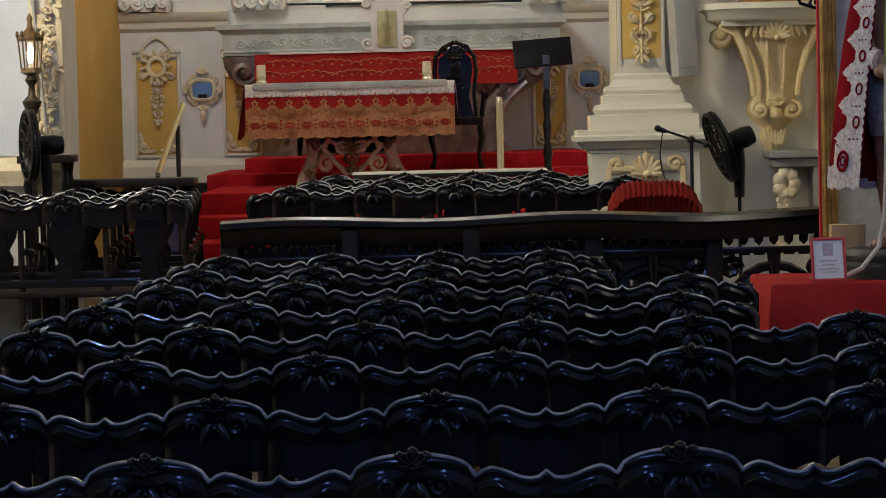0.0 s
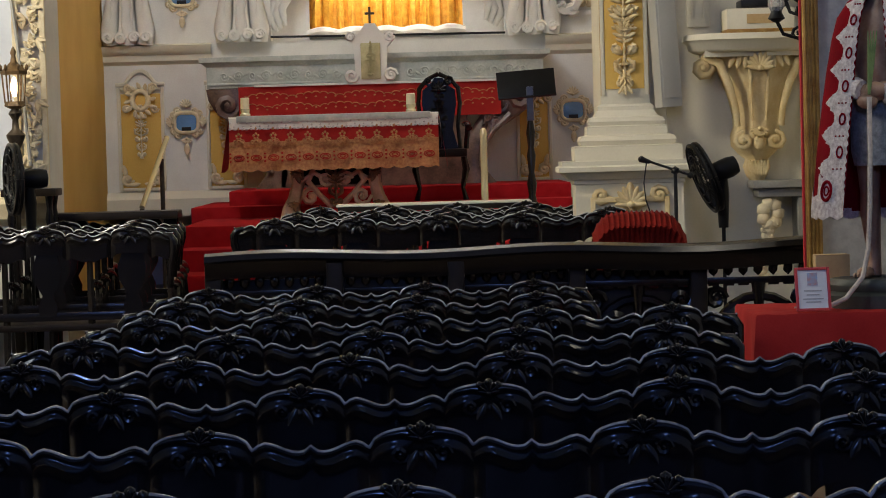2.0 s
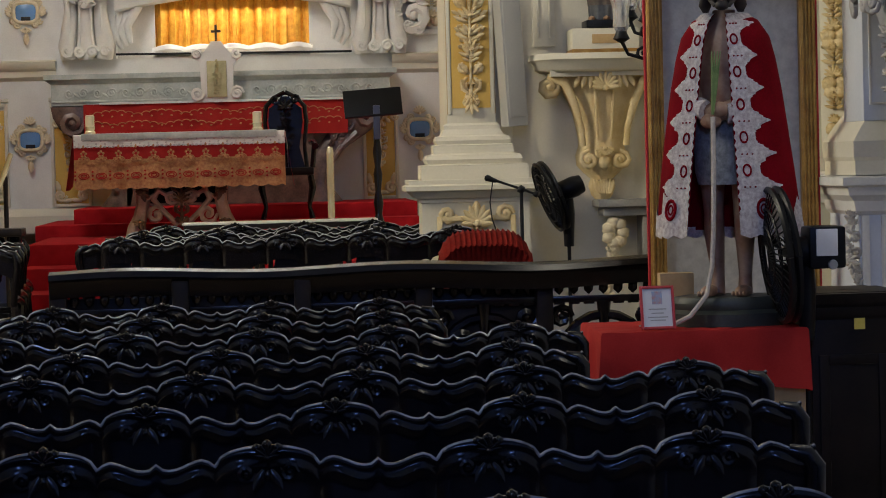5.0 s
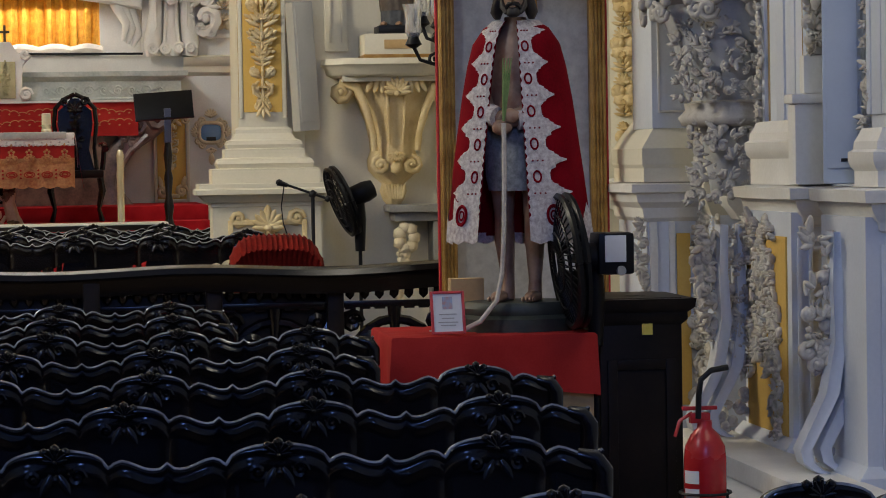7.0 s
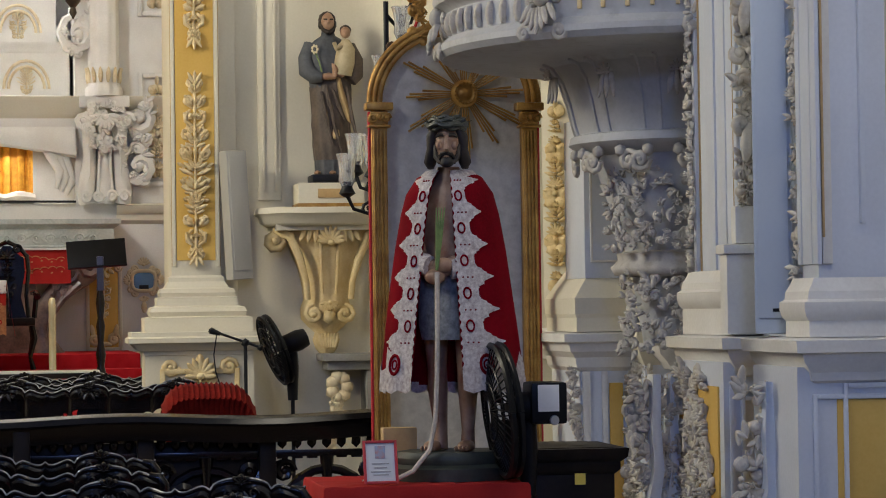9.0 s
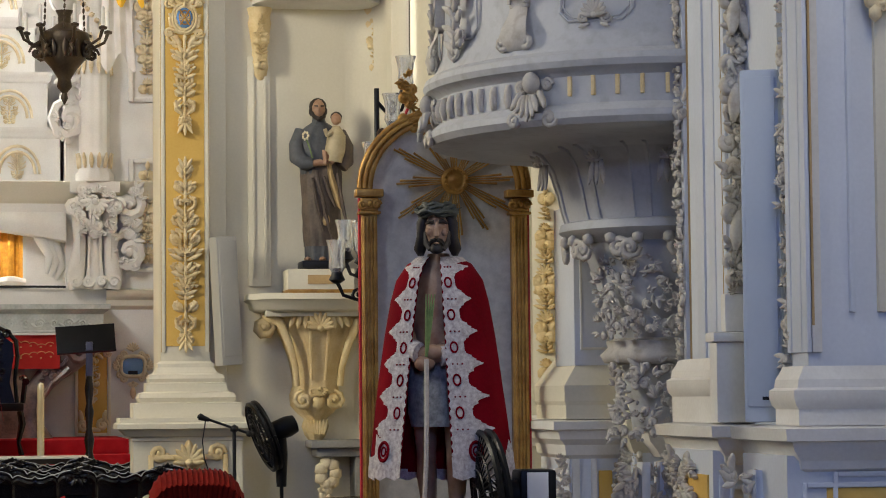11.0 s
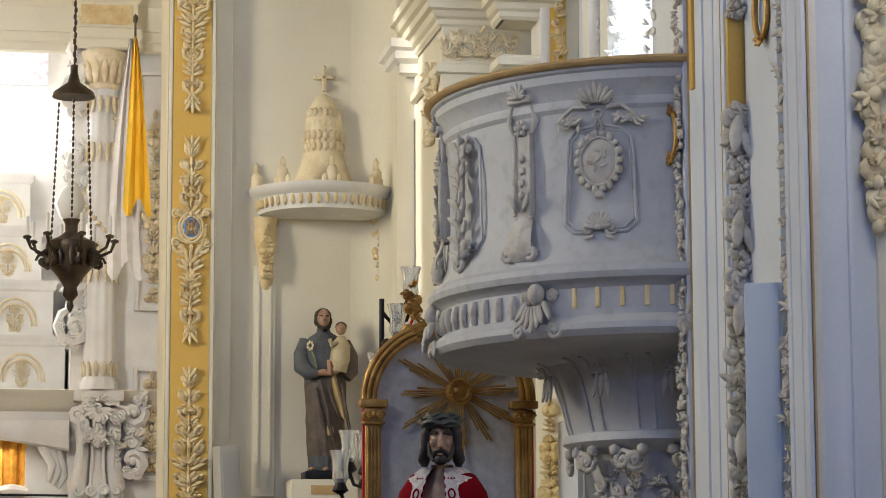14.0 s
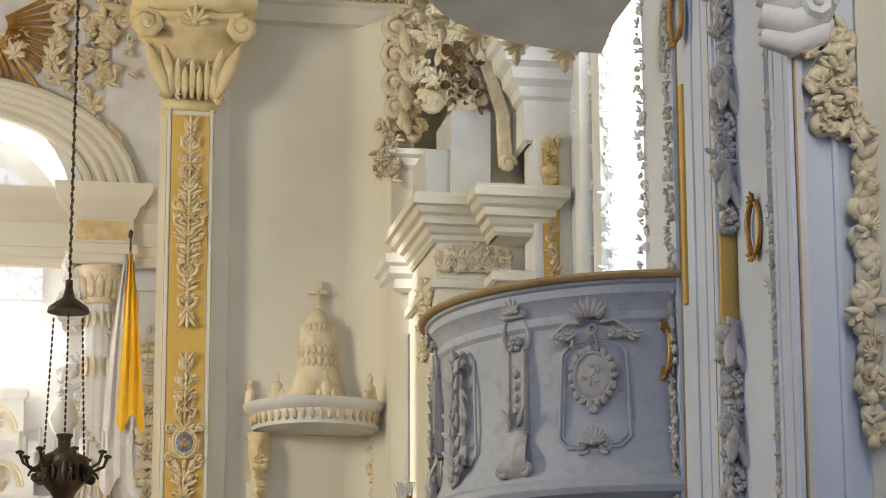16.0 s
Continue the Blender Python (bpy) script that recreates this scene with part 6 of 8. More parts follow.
# wall beyond the pulpit: lower pilasters with ochre relief, ledge
bm = bmesh.new()
moulding(bm, [(3.6, 16.9), (3.35, 16.0), (3.35, 15.0), (3.30, 14.0), (3.30, 12.2), (3.6, 12.1)], [(0, 1.34), (0.03, 1.38), (0.07, 1.42), (0.08, 1.46), (0.12, 1.48), (0.12, 1.52), (-0.2, 1.54)])
setting("dado_ledge", bm, WHITE, "white moulded ledge along the side wall", "cornice")
for y0, y1, x0, many in ((12.35, 12.95, 3.2, 200), (13.3, 13.95, 3.22, 12)):
    ob = thing("wall_strip", (x0, y0, 0.0), "pale pilaster strip with aged stucco under the pulpit", "pilaster", "pilaster strips under the pulpit")
    bm = bmesh.new()
    box(bm, 0.0, 3.6 - x0, 0, y1 - y0, 0.0, 4.2, 0.01)
    part("shaft", bm, BLUE if many > 50 else CREAM, ob)
    bm = bmesh.new()
    moulding(bm, [(0, y1 - y0), (0, 0), (0.4, 0)], [(0, 1.36), (0.05, 1.46), (0.05, 1.52), (0.03, 1.54), (0.03, 1.64), (0.045, 1.67), (0.02, 1.71), (0.0, 1.76)])
    part("base", bm, CREAM, ob, smooth=24)
    bm = bmesh.new()
    tangle(bm, pose(0.0, 0.12, 0.2, 0, 0, -70), 0.36, 2.6, many, rw, 0.026, 0.06)
    part("stucco", bm, AGED, ob, "aged carved stucco")
bm = bmesh.new()
box(bm, 3.5, 3.6, 14.7, 16.2, 0.2, 4.4)
setting("ochre_panel", bm, CREAM, "cream wall panel with ochre relief", "wall")
ob = thing("wall_relief", (3.42, 15.25, 1.75), "ochre carved hanging relief on the cream wall", "ornament", "", -40)
bm = bmesh.new()
cartouche(bm, pose(0, 0, 0), 0.18, 1.1, random.Random(2), 0.03)
part("carving", bm, WARMORN, ob)
bm = bmesh.new()
box(bm, -0.11, 0.11, 0.0, 0.05, -0.1, 1.35, 0.008)
part("board", bm, CREAM, ob)

# corner pier with its entablature above the saint's wall
bm = bmesh.new()
skin(bm, [[(2.42 + 0.24 * math.sin(a), ARCH_Y - 0.30 * (1 - math.cos(a)), z) for a in [math.pi / 2 * k / 10 for k in range(11)]] for z in (0.2, 7.2)], closed=False)
setting("cove", bm, CREAM, "hollow rounded corner of the cream arch wall", "wall", 60)
ob = thing("corner_pilaster", (2.66, 16.5, 0.2), "cream pilaster edge in the corner with broken cornice", "pilaster")
bm = bmesh.new()
box(bm, 0.0, 0.16, 0.0, 0.45, 0.0, 5.95, 0.008)
part("shaft", bm, CREAM, ob)
bm = bmesh.new()
moulding(bm, [(0.0, 0.4), (0.0, 0.0), (0.30, 0.0)], [(0.0, 5.85), (0.02, 5.87), (0.02, 5.92), (0.05, 5.94), (0.05, 5.98), (-0.1, 5.99)])
moulding(bm, [(0.03, 0.4), (0.03, -0.06), (0.30, -0.06)], [(-0.03, 4.98), (0.02, 5.0), (0.02, 5.06), (0.06, 5.09), (0.06, 5.14), (0.09, 5.16), (0.09, 5.22), (-0.1, 5.24)])
box(bm, 0.12, 0.32, -0.05, 0.3, 0.0, 4.99, 0.008)
part("cornice", bm, WHITE, ob, "white broken cornice", 24)
bm = bmesh.new()
tangle(bm, pose(0.26, -0.06, 2.6), 0.10, 2.3, 60, rw, 0.03, 0.05)
part("carving", bm, ORN, ob, "cream carved drop")
bm = bmesh.new()
tangle(bm, pose(-0.04, -0.02, 5.75), 0.14, 0.42, 26, rw, 0.03, 0.055)
for z, r in ((6.25, 0.07), (6.42, 0.09), (6.62, 0.10), (6.82, 0.09)):
    scroll(bm, Matrix(), (0.02, -0.06, z), r, 1, 0.03, math.pi / 2, 1.3)
    leaf(bm, Matrix(), (0.06, -0.05, z), 0.20, 0.05, -math.pi / 2 + 0.2, 0.04)
box(bm, 0.02, 0.16, 0.0, 0.3, 6.0, 7.0, 0.02)
tangle(bm, pose(0.12, -0.04, 6.05), 0.16, 0.9, 30, rw, 0.04, 0.07)
part("console", bm, ORN, ob, "tall carved cream console")
ob = thing("corner_pier", (2.78, 15.5, 0.2), "cream corner pier with heavy moulded entablature", "pier")
bm = bmesh.new()
box(bm, 0.0, 0.82, 0.0, 1.0, 0.0, 4.7)
box(bm, 0.3, 0.82, 0.1, 1.44, 5.2, 11.6)
part("shaft", bm, CREAM, ob)
path = [(0.0, 1.0), (0.0, 0.0), (0.34, 0.0), (0.34, -0.28), (0.62, -0.28), (0.62, -0.1)]
bm = bmesh.new()
moulding(bm, path, [(0.0, 4.80), (0.03, 4.81), (0.03, 4.86), (0.0, 4.88)])
moulding(bm, path, [(0.0, 5.10), (0.02, 5.12), (0.02, 5.15), (0.045, 5.165), (0.06, 5.20), (0.09, 5.21), (0.09, 5.26), (0.12, 5.275), (0.14, 5.31), (0.165, 5.32), (0.165, 5.37), (0.15, 5.385), (0.15, 5.40), (-0.25, 5.43)])
box(bm, 0.01, 0.60, -0.004, 1.0, 4.7, 5.41)
box(bm, 0.36, 0.60, -0.26, 0.0, 5.1, 5.41)
part("entablature", bm, CREAM, ob, smooth=24)
bm = bmesh.new()
for k in range(5):
    shell(bm, pose(0.05 + 0.10 * k, 0.0, 4.90), (0, -0.01, 0.02), 0.055, 7, 0.02)
    for e in (-1, 1):
        scroll(bm, pose(0.05 + 0.10 * k, 0.0, 4.90), (e * 0.035, 0, 0.13), 0.032, e, 0.011)
tangle(bm, pose(0.26, 0.0, 4.90), 0.5, 0.18, 40, rw, 0.016, 0.036)
tangle(bm, pose(0.0, 0.3, 4.4, 0, 0, -90), 0.4, 0.5, 20, rw, 0.03, 0.06)
part("frieze", bm, ORN, ob, "carved cream frieze")
for x0, x1, y0, z0, z1 in ((-0.06, 0.16, 0.0, 5.42, 5.72), (0.10, 0.36, -0.05, 5.42, 5.98)):
    bm = bmesh.new()
    box(bm, x0, x1, y0, 0.5, z0, z1, 0.012)
    part("upper_block", bm, STUCCOGREY, ob, "plain grey plaster block")
bm = bmesh.new()
moulding(bm, [(0.52, 0.6), (0.52, -0.32), (0.82, -0.32)], [(-0.03, 5.70), (0.0, 5.72), (0.0, 5.98), (0.03, 6.0), (0.04, 6.06), (0.09, 6.10), (0.10, 6.17), (0.15, 6.20), (0.17, 6.28), (0.20, 6.30), (0.20, 6.37), (-0.3, 6.40)])
part("upper_cornice", bm, WHITE, ob, "white moulded upper cornice", 24)
bm = bmesh.new()
tangle(bm, pose(0.10, -0.02, 6.0), 0.5, 0.75, 70, rw, 0.045, 0.08)
for k in range(4):
    tube(bm, [(0.42 + 0.02 * k, -0.06, 5.6 + 0.02 * k), (0.40 + 0.02 * k, -0.08, 5.95), (0.30 + 0.02 * k, -0.10, 6.25), (0.20, -0.12, 6.45)], 0.016, 6)
scroll(bm, Matrix(), (0.46, -0.08, 5.62), 0.06, 1, 0.018)
part("upper_carving", bm, ORN, ob, "carved cream rocaille and curved ribs")
bm = bmesh.new()
tangle(bm, pose(0.16, -0.10, 5.98), 0.24, 0.42, 16, rw, 0.03, 0.05)
part("gilt_carving", bm, BROWNGILT, ob, "browned gilt leaves")
for x0, x1, mt, nm, lab in ((0.575, 0.635, WHITE, "pilaster", "slim white pilaster"), (0.635, 0.74, YELLOW, "ochre_panel", "ochre panel"), (0.74, 0.82, CREAM, "pilaster", "slim cream pilaster")):
    bm = bmesh.new()
    box(bm, x0, x1, -0.33, -0.05, 3.6, 5.72, 0.004)
    part(nm, bm, mt, ob, lab)
bm = bmesh.new()
tangle(bm, pose(0.688, -0.335, 4.3), 0.06, 0.9, 34, rw, 0.02, 0.04)
tangle(bm, pose(0.688, -0.335, 5.45), 0.08, 0.3, 14, rw, 0.03, 0.045)
part("ochre_carving", bm, WARMORN, ob, "carved ochre strip")
# carved window surround
bm = bmesh.new()
box(bm, 3.57, 3.67, 14.30, 14.50, 4.3, 8.2, 0.01)
tangle(bm, pose(3.61, 14.29, 4.3), 0.05, 3.4, 90, rw, 0.02, 0.034)
tangle(bm, pose(3.56, 14.56, 4.3, 0, 0, -60), 0.10, 3.4, 80, rw, 0.02, 0.042)
tangle(bm, pose(3.58, 13.36, 4.3, 0, 0, -60), 0.06, 3.4, 70, rw, 0.016, 0.034)
box(bm, 3.5, 3.6, 14.52, 14.66, 4.4, 8.2, 0.01)
setting("window_surround", bm, WHITE, "carved white stucco round the tall window", "trim")
bm = bmesh.new()
box(bm, 4.14, 4.18, 13.4, 14.5, 4.5, 8.2)
setting("window_1", bm, SKYPANE, "tall bright window over the pulpit", "window")

# ---------------------------------------------------------------- chancel: steps, altars, retable
altar_steps = tagged(new("altar_steps"), "broad altar steps covered in red carpet", "steps", kind="structure")
for y, z, x in ((19.4, 0.35, -2.1), (20.0, 0.5, -2.1), (20.6, 0.66, -2.1), (21.3, 0.84, -2.12), (22.0, 1.02, -2.14), (24.4, 1.13, -2.28), (24.9, 1.27, -1.95)):
    bm = bmesh.new()
    box(bm, x, 1.4, y, 27.0, z - 0.19, z, 0.012)
    part("step", bm, RED, altar_steps)


def altar():
    ob = thing("altar_table", (-0.86, 23.95, 1.02), "altar table on a carved cream pedestal", "altar")
    bm = bmesh.new()
    box(bm, -0.9, 0.9, -0.38, 0.38, 0.90, 0.965, 0.01)
    part("tabletop", bm, PALEMARBLE, ob)
    for s in (-1, 1):
        bm = bmesh.new()
        line = [(0.56, 0.90), (0.55, 0.80), (0.50, 0.68), (0.42, 0.56), (0.37, 0.44), (0.36, 0.32), (0.39, 0.20), (0.43, 0.10), (0.44, 0.0)]
        wide = [0.10, 0.095, 0.08, 0.065, 0.055, 0.055, 0.06, 0.075, 0.09]
        skin(bm, [[(s * (x - w), -0.17, z), (s * (x - w * 0.6), -0.20, z), (s * (x + w * 0.6), -0.20, z), (s * (x + w), -0.17, z), (s * (x + w), 0.12, z), (s * (x - w), 0.12, z)] for (x, z), w in zip(line, wide)])
        part("leg", bm, OLDCREAM, ob)
    bm = bmesh.new()
    box(bm, -0.42, 0.42, 0.16, 0.22, 0.30, 0.90, 0.02)
    part("back_panel", bm, DARKWOOD, ob)
    bm = bmesh.new()
    for s in (-1, 1):
        tube(bm, [(s * 0.04, -0.16, 0.10), (s * 0.16, -0.17, 0.22), (s * 0.26, -0.17, 0.34), (s * 0.20, -0.17, 0.48), (s * 0.10, -0.17, 0.56), (s * 0.16, -0.17, 0.72), (s * 0.28, -0.17, 0.86)], [0.03, 0.026, 0.03, 0.026, 0.026, 0.03, 0.03], 7)
        scroll(bm, Matrix(), (s * 0.27, -0.18, 0.70), 0.10, s, 0.024)
        scroll(bm, Matrix(), (s * 0.24, -0.18, 0.20), 0.09, -s, 0.022)
        scroll(bm, Matrix(), (s * 0.09, -0.18, 0.36), 0.07, s, 0.02)
        tube(bm, [(s * 0.40, -0.18, 0.30), (s * 0.20, -0.17, 0.42), (0, -0.17, 0.30)], [0.02, 0.024, 0.03], 6)
    tube(bm, [(0.13 * math.cos(2 * math.pi * k / 18), -0.18, 0.66 + 0.16 * math.sin(2 * math.pi * k / 18)) for k in range(19)], 0.024, 6)
    part("scrollwork", bm, OLDCREAM, ob, "cream openwork scrolls")
    bm = bmesh.new()
    spindle(bm, pose(0, -0.20, 0.10), 0.22, 0.72, random.Random(8), 0.03)
    for s in (-1, 1):
        for z, x in ((0.82, 0.52), (0.64, 0.46), (0.42, 0.37), (0.14, 0.40)):
            shell(bm, pose(s * x, -0.205, z), (0, 0, 0), 0.075, 7, 0.02, -math.pi, 0)
            leaf(bm, pose(s * x, -0.205, z), (0, 0, 0.02), 0.12, 0.03, -math.pi / 2 - s * 0.3, 0.02)
        leaf(bm, Matrix(), (s * 0.18, -0.2, 0.50), 0.22, 0.03, math.pi / 2 - s * 0.4, 0.02)
        leaf(bm, Matrix(), (s * 0.30, -0.2, 0.36), 0.16, 0.03, math.pi / 2 - s * 0.9, 0.02)
    part("carving", bm, BROWNGILT, ob, "dark gilded leaves", 80)
    cl = thing("altar_cloth", (-0.86, 24.0, 1.965), "red altar cloth with white lace top and gold lace hem", "altar cloth")
    hem = lambda d, wv, z: [(-0.97 + 1.94 * k / 60, -d - wv * math.sin(k * 0.9) * 0.5 - wv * math.sin(k * 0.37), z + 0.0 * k) for k in range(61)]
    bm = bmesh.new()
    skin(bm, [hem(-0.4, 0, 0.012), hem(0.40, 0, 0.012), hem(0.415, 0.004, 0.0), [(x, y, z - 0.006 * (k % 3)) for k, (x, y, z) in enumerate(hem(0.42, 0.006, -0.10))]], closed=False)
    for s in (-1, 1):
        skin(bm, [[(s * 0.975, y, 0.012) for y in (-0.4, 0, 0.4)], [(s * 1.0, y, -0.14 - (0.2 if y < 0 and s > 0 else 0)) for y in (-0.4, 0, 0.4)]], closed=False)
    part("lace_top", bm, LINEN, cl, "white lace top")
    bm = bmesh.new()
    skin(bm, [hem(0.412, 0.002, 0.0), hem(0.418, 0.010, -0.2), hem(0.425, 0.016, -0.46)], closed=False)
    for s in (-1, 1):
        skin(bm, [[(s * 0.972, y, 0.0) for y in (-0.41, 0, 0.4)], [(s * 1.05, y, -0.50 + 0.03 * (y > 0)) for y in (-0.43, 0, 0.4)]], closed=False)
    part("red_cloth", bm, CLOTH, cl)
    bm = bmesh.new()
    skin(bm, [hem(0.428, 0.012, -0.22), hem(0.432, 0.016, -0.34), [(x, y, z - 0.02 * abs(math.sin(k * 0.8))) for k, (x, y, z) in enumerate(hem(0.436, 0.02, -0.48))]], closed=False)
    part("gold_lace", bm, GOLDLACE, cl, "brownish gold lace with scallops")
    bm = bmesh.new()
    for k in range(12):
        m = pose(-0.88 + 0.16 * k, -0.446, -0.30)
        for j in range(5):
            lump(bm, (0.022 * math.cos(j * 1.257 + 1.57), 0, 0.13 + 0.024 * math.sin(j * 1.257 + 1.57)), (0.014, 0.006, 0.014), m)
        for e in (-1, 1):
            scroll(bm, m, (e * 0.030, 0.0, 0.08), 0.026, e, 0.006)
            leaf(bm, m, (0, 0, 0.10), 0.05, 0.010, -math.pi / 2 + e * 0.8, 0.006)
            tube(bm, [(e * 0.08, 0, 0.055), (e * 0.055, 0, 0.035), (e * 0.02, 0, 0.05), (0, 0, 0.065)], 0.005, 4, m)
        lump(bm, (0, 0, 0.20), (0.010, 0.006, 0.018), m)
    part("embroidery", bm, GOLDLACE, cl, "gold embroidered flowers")
    bm = bmesh.new()
    for k in range(12):
        m = pose(-0.88 + 0.16 * k, -0.452, -0.30)
        for r in (0.048, 0.026):
            tube(bm, [(r * math.cos(a), -0.004, -0.07 + r * 0.55 * math.sin(a)) for a in [2 * math.pi * j / 12 for j in range(13)]], 0.005, 5, m)
        for j in range(3):
            lump(bm, (-0.08, 0, -0.03 - 0.035 * j), (0.012, 0.005, 0.010), m)
    part("stitching", bm, CLOTH, cl, "red stitched ovals")
    bm = bmesh.new()
    for j in range(49):
        lump(bm, (-0.96 + 0.04 * j, -0.436, -0.045 - 0.03 * (j % 2)), (0.011, 0.004, 0.011))
        lump(bm, (-0.96 + 0.04 * j, -0.436, -0.10), (0.019, 0.005, 0.012))
    part("eyelet_lace", bm, LACE, cl, "white lace eyelets")
    for x in (-1.69, -0.14):
        c = thing("altar_candle", (x, 23.8, 1.985), "short cream candle in a brass holder on the altar", "candle", "candles on the altar")
        bm = bmesh.new()
        lathe(bm, [(0.05, 0.0), (0.05, 0.02), (0.04, 0.03), (0.045, 0.06), (0.05, 0.07)], 12)
        part("holder", bm, BRASS, c)
        bm = bmesh.new()
        lathe(bm, [(0.042, 0.07), (0.042, 0.17), (0.03, 0.175)], 12)
        part("wax", bm, WAX, c)


altar()


def high_altar():
    ob = thing("high_altar", (-0.53, 26.2, 1.27), "pale marble high altar with dark carved side consoles", "altar")
    bm = bmesh.new()
    box(bm, -0.98, 0.95, -0.1, 0.5, 0.0, 1.0, 0.01)
    part("body", bm, MARBLE, ob, "reddish veined marble body")
    bm = bmesh.new()
    box(bm, -1.72, 1.75, 0.05, 0.8, 1.04, 1.30, 0.01)
    moulding(bm, [(-1.72, 0.8), (-1.72, 0.05), (1.75, 0.05), (1.75, 0.8)], [(0, 1.26), (0.05, 1.30), (0.07, 1.31), (0.07, 1.36), (-0.3, 1.36)])
    for s in (-1, 1):
        for k in range(9):
            x = s * (0.38 + 0.145 * k)
            scroll(bm, pose(x, 0.045, 1.165), (0, 0, 0), 0.055, 1 if k % 2 else -1, 0.010)
            leaf(bm, pose(x, 0.045, 1.165), (0.05, 0, 0), 0.08, 0.018, 0.6 if k % 2 else -0.6, 0.010)
        moulding(bm, [(s * 1.05 - 0.66, 0.045), (s * 1.05 + 0.66, 0.045)], [(0, 1.07), (0.015, 1.075), (0.015, 1.09), (0, 1.095)])
    part("gradine", bm, PALEMARBLE, ob, "pale grey-green marble gradine")
    for s in (-1, 1):
        bm = bmesh.new()
        line = [(1.50, 1.03), (1.46, 0.92), (1.40, 0.80), (1.28, 0.68), (1.14, 0.56), (1.04, 0.42), (0.99, 0.28), (1.0, 0.14), (1.06, 0.0)]
        wide = [0.22, 0.24, 0.23, 0.20, 0.15, 0.12, 0.11, 0.13, 0.18]
        skin(bm, [[(s * (x - w), -0.06, z), (s * (x - w * 0.7), -0.10, z), (s * (x + w * 0.7), -0.10, z), (s * (x + w), -0.06, z), (s * (x + w), 0.40, z), (s * (x - w), 0.40, z)] for (x, z), w in zip(line, wide)])
        scroll(bm, Matrix(), (s * 1.50, -0.12, 0.86), 0.13, s, 0.035)
        scroll(bm, Matrix(), (s * 1.28, -0.12, 0.80), 0.09, -s, 0.026)
        tube(bm, [(s * 1.40, -0.12, 0.70), (s * 1.22, -0.12, 0.54), (s * 1.10, -0.12, 0.36), (s * 1.08, -0.12, 0.16)], [0.04, 0.034, 0.028, 0.03], 7)
        tangle(bm, pose(s * 1.22, -0.11, 0.55), 0.2, 0.3, 12, random.Random(14), 0.03, 0.05)
        part("side_console", bm, MARBLE, ob, "dark reddish marble scroll console")
    cl = thing("altar_frontal", (-0.55, 26.05, 2.27), "red frontal with gold zigzag braid and white linen edge", "altar cloth")
    bm = bmesh.new()
    skin(bm, [[(-1.36 + 2.68 * k / 40, -0.02 - 0.012 * math.sin(k * 0.8), z) for k in range(41)] for z in (0.045, -0.02, -0.16, -0.30)], closed=False)
    part("frontal", bm, CLOTH, cl)
    bm = bmesh.new()
    box(bm, -1.2, 1.32, -0.05, 0.3, 0.04, 0.062, 0.006)
    part("linen", bm, LINEN, cl, "white linen cover")
    for z, ph in ((-0.06, 0.0), (-0.17, 1.5)):
        bm = bmesh.new()
        n = 220
        tube(bm, [(-1.3 + 2.56 * k / n + 0.012 * math.sin(k * 0.9), -0.042, z + 0.035 * abs(math.sin(k * 0.075 + ph)) + 0.010 * math.cos(k * 0.9)) for k in range(n + 1)], 0.0045, 4)
        for k in range(26):
            lump(bm, (-1.27 + 0.1 * k, -0.042, z - 0.02 + 0.012 * (k % 2)), (0.014, 0.005, 0.010))
        part("braid", bm, GOLDLACE, cl, "gold looped braid")
    t = thing("tabernacle", (-0.55, 26.0, 2.33), "white and gilt tabernacle with a small cross", "tabernacle")
    bm = bmesh.new()
    prism(bm, [(-0.2, 0.0), (0.2, 0.0), (0.16, 0.1), (0.17, 0.36), (0.24, 0.44), (0.12, 0.5), (0.05, 0.6), (-0.05, 0.6), (-0.12, 0.5), (-0.24, 0.44), (-0.17, 0.36), (-0.16, 0.1)], 0.0, 0.25)
    for s in (-1, 1):
        scroll(bm, Matrix(), (s * 0.2, -0.01, 0.07), 0.07, s, 0.022)
        scroll(bm, Matrix(), (s * 0.2, -0.01, 0.47), 0.05, -s, 0.018)
    part("case", bm, WHITE, t)
    bm = bmesh.new()
    box(bm, -0.1, 0.1, -0.02, 0.0, 0.03, 0.4, 0.01)
    cartouche(bm, pose(0, -0.02, 0.06), 0.12, 0.28, random.Random(1), 0.01)
    part("door", bm, PALEGILT, t, "pale gilt door")
    bm = bmesh.new()
    box(bm, -0.012, 0.012, 0.05, 0.075, 0.6, 0.77, 0.003)
    box(bm, -0.05, 0.05, 0.05, 0.075, 0.69, 0.715, 0.003)
    part("cross", bm, BRONZE, t, "small dark cross")


high_altar()


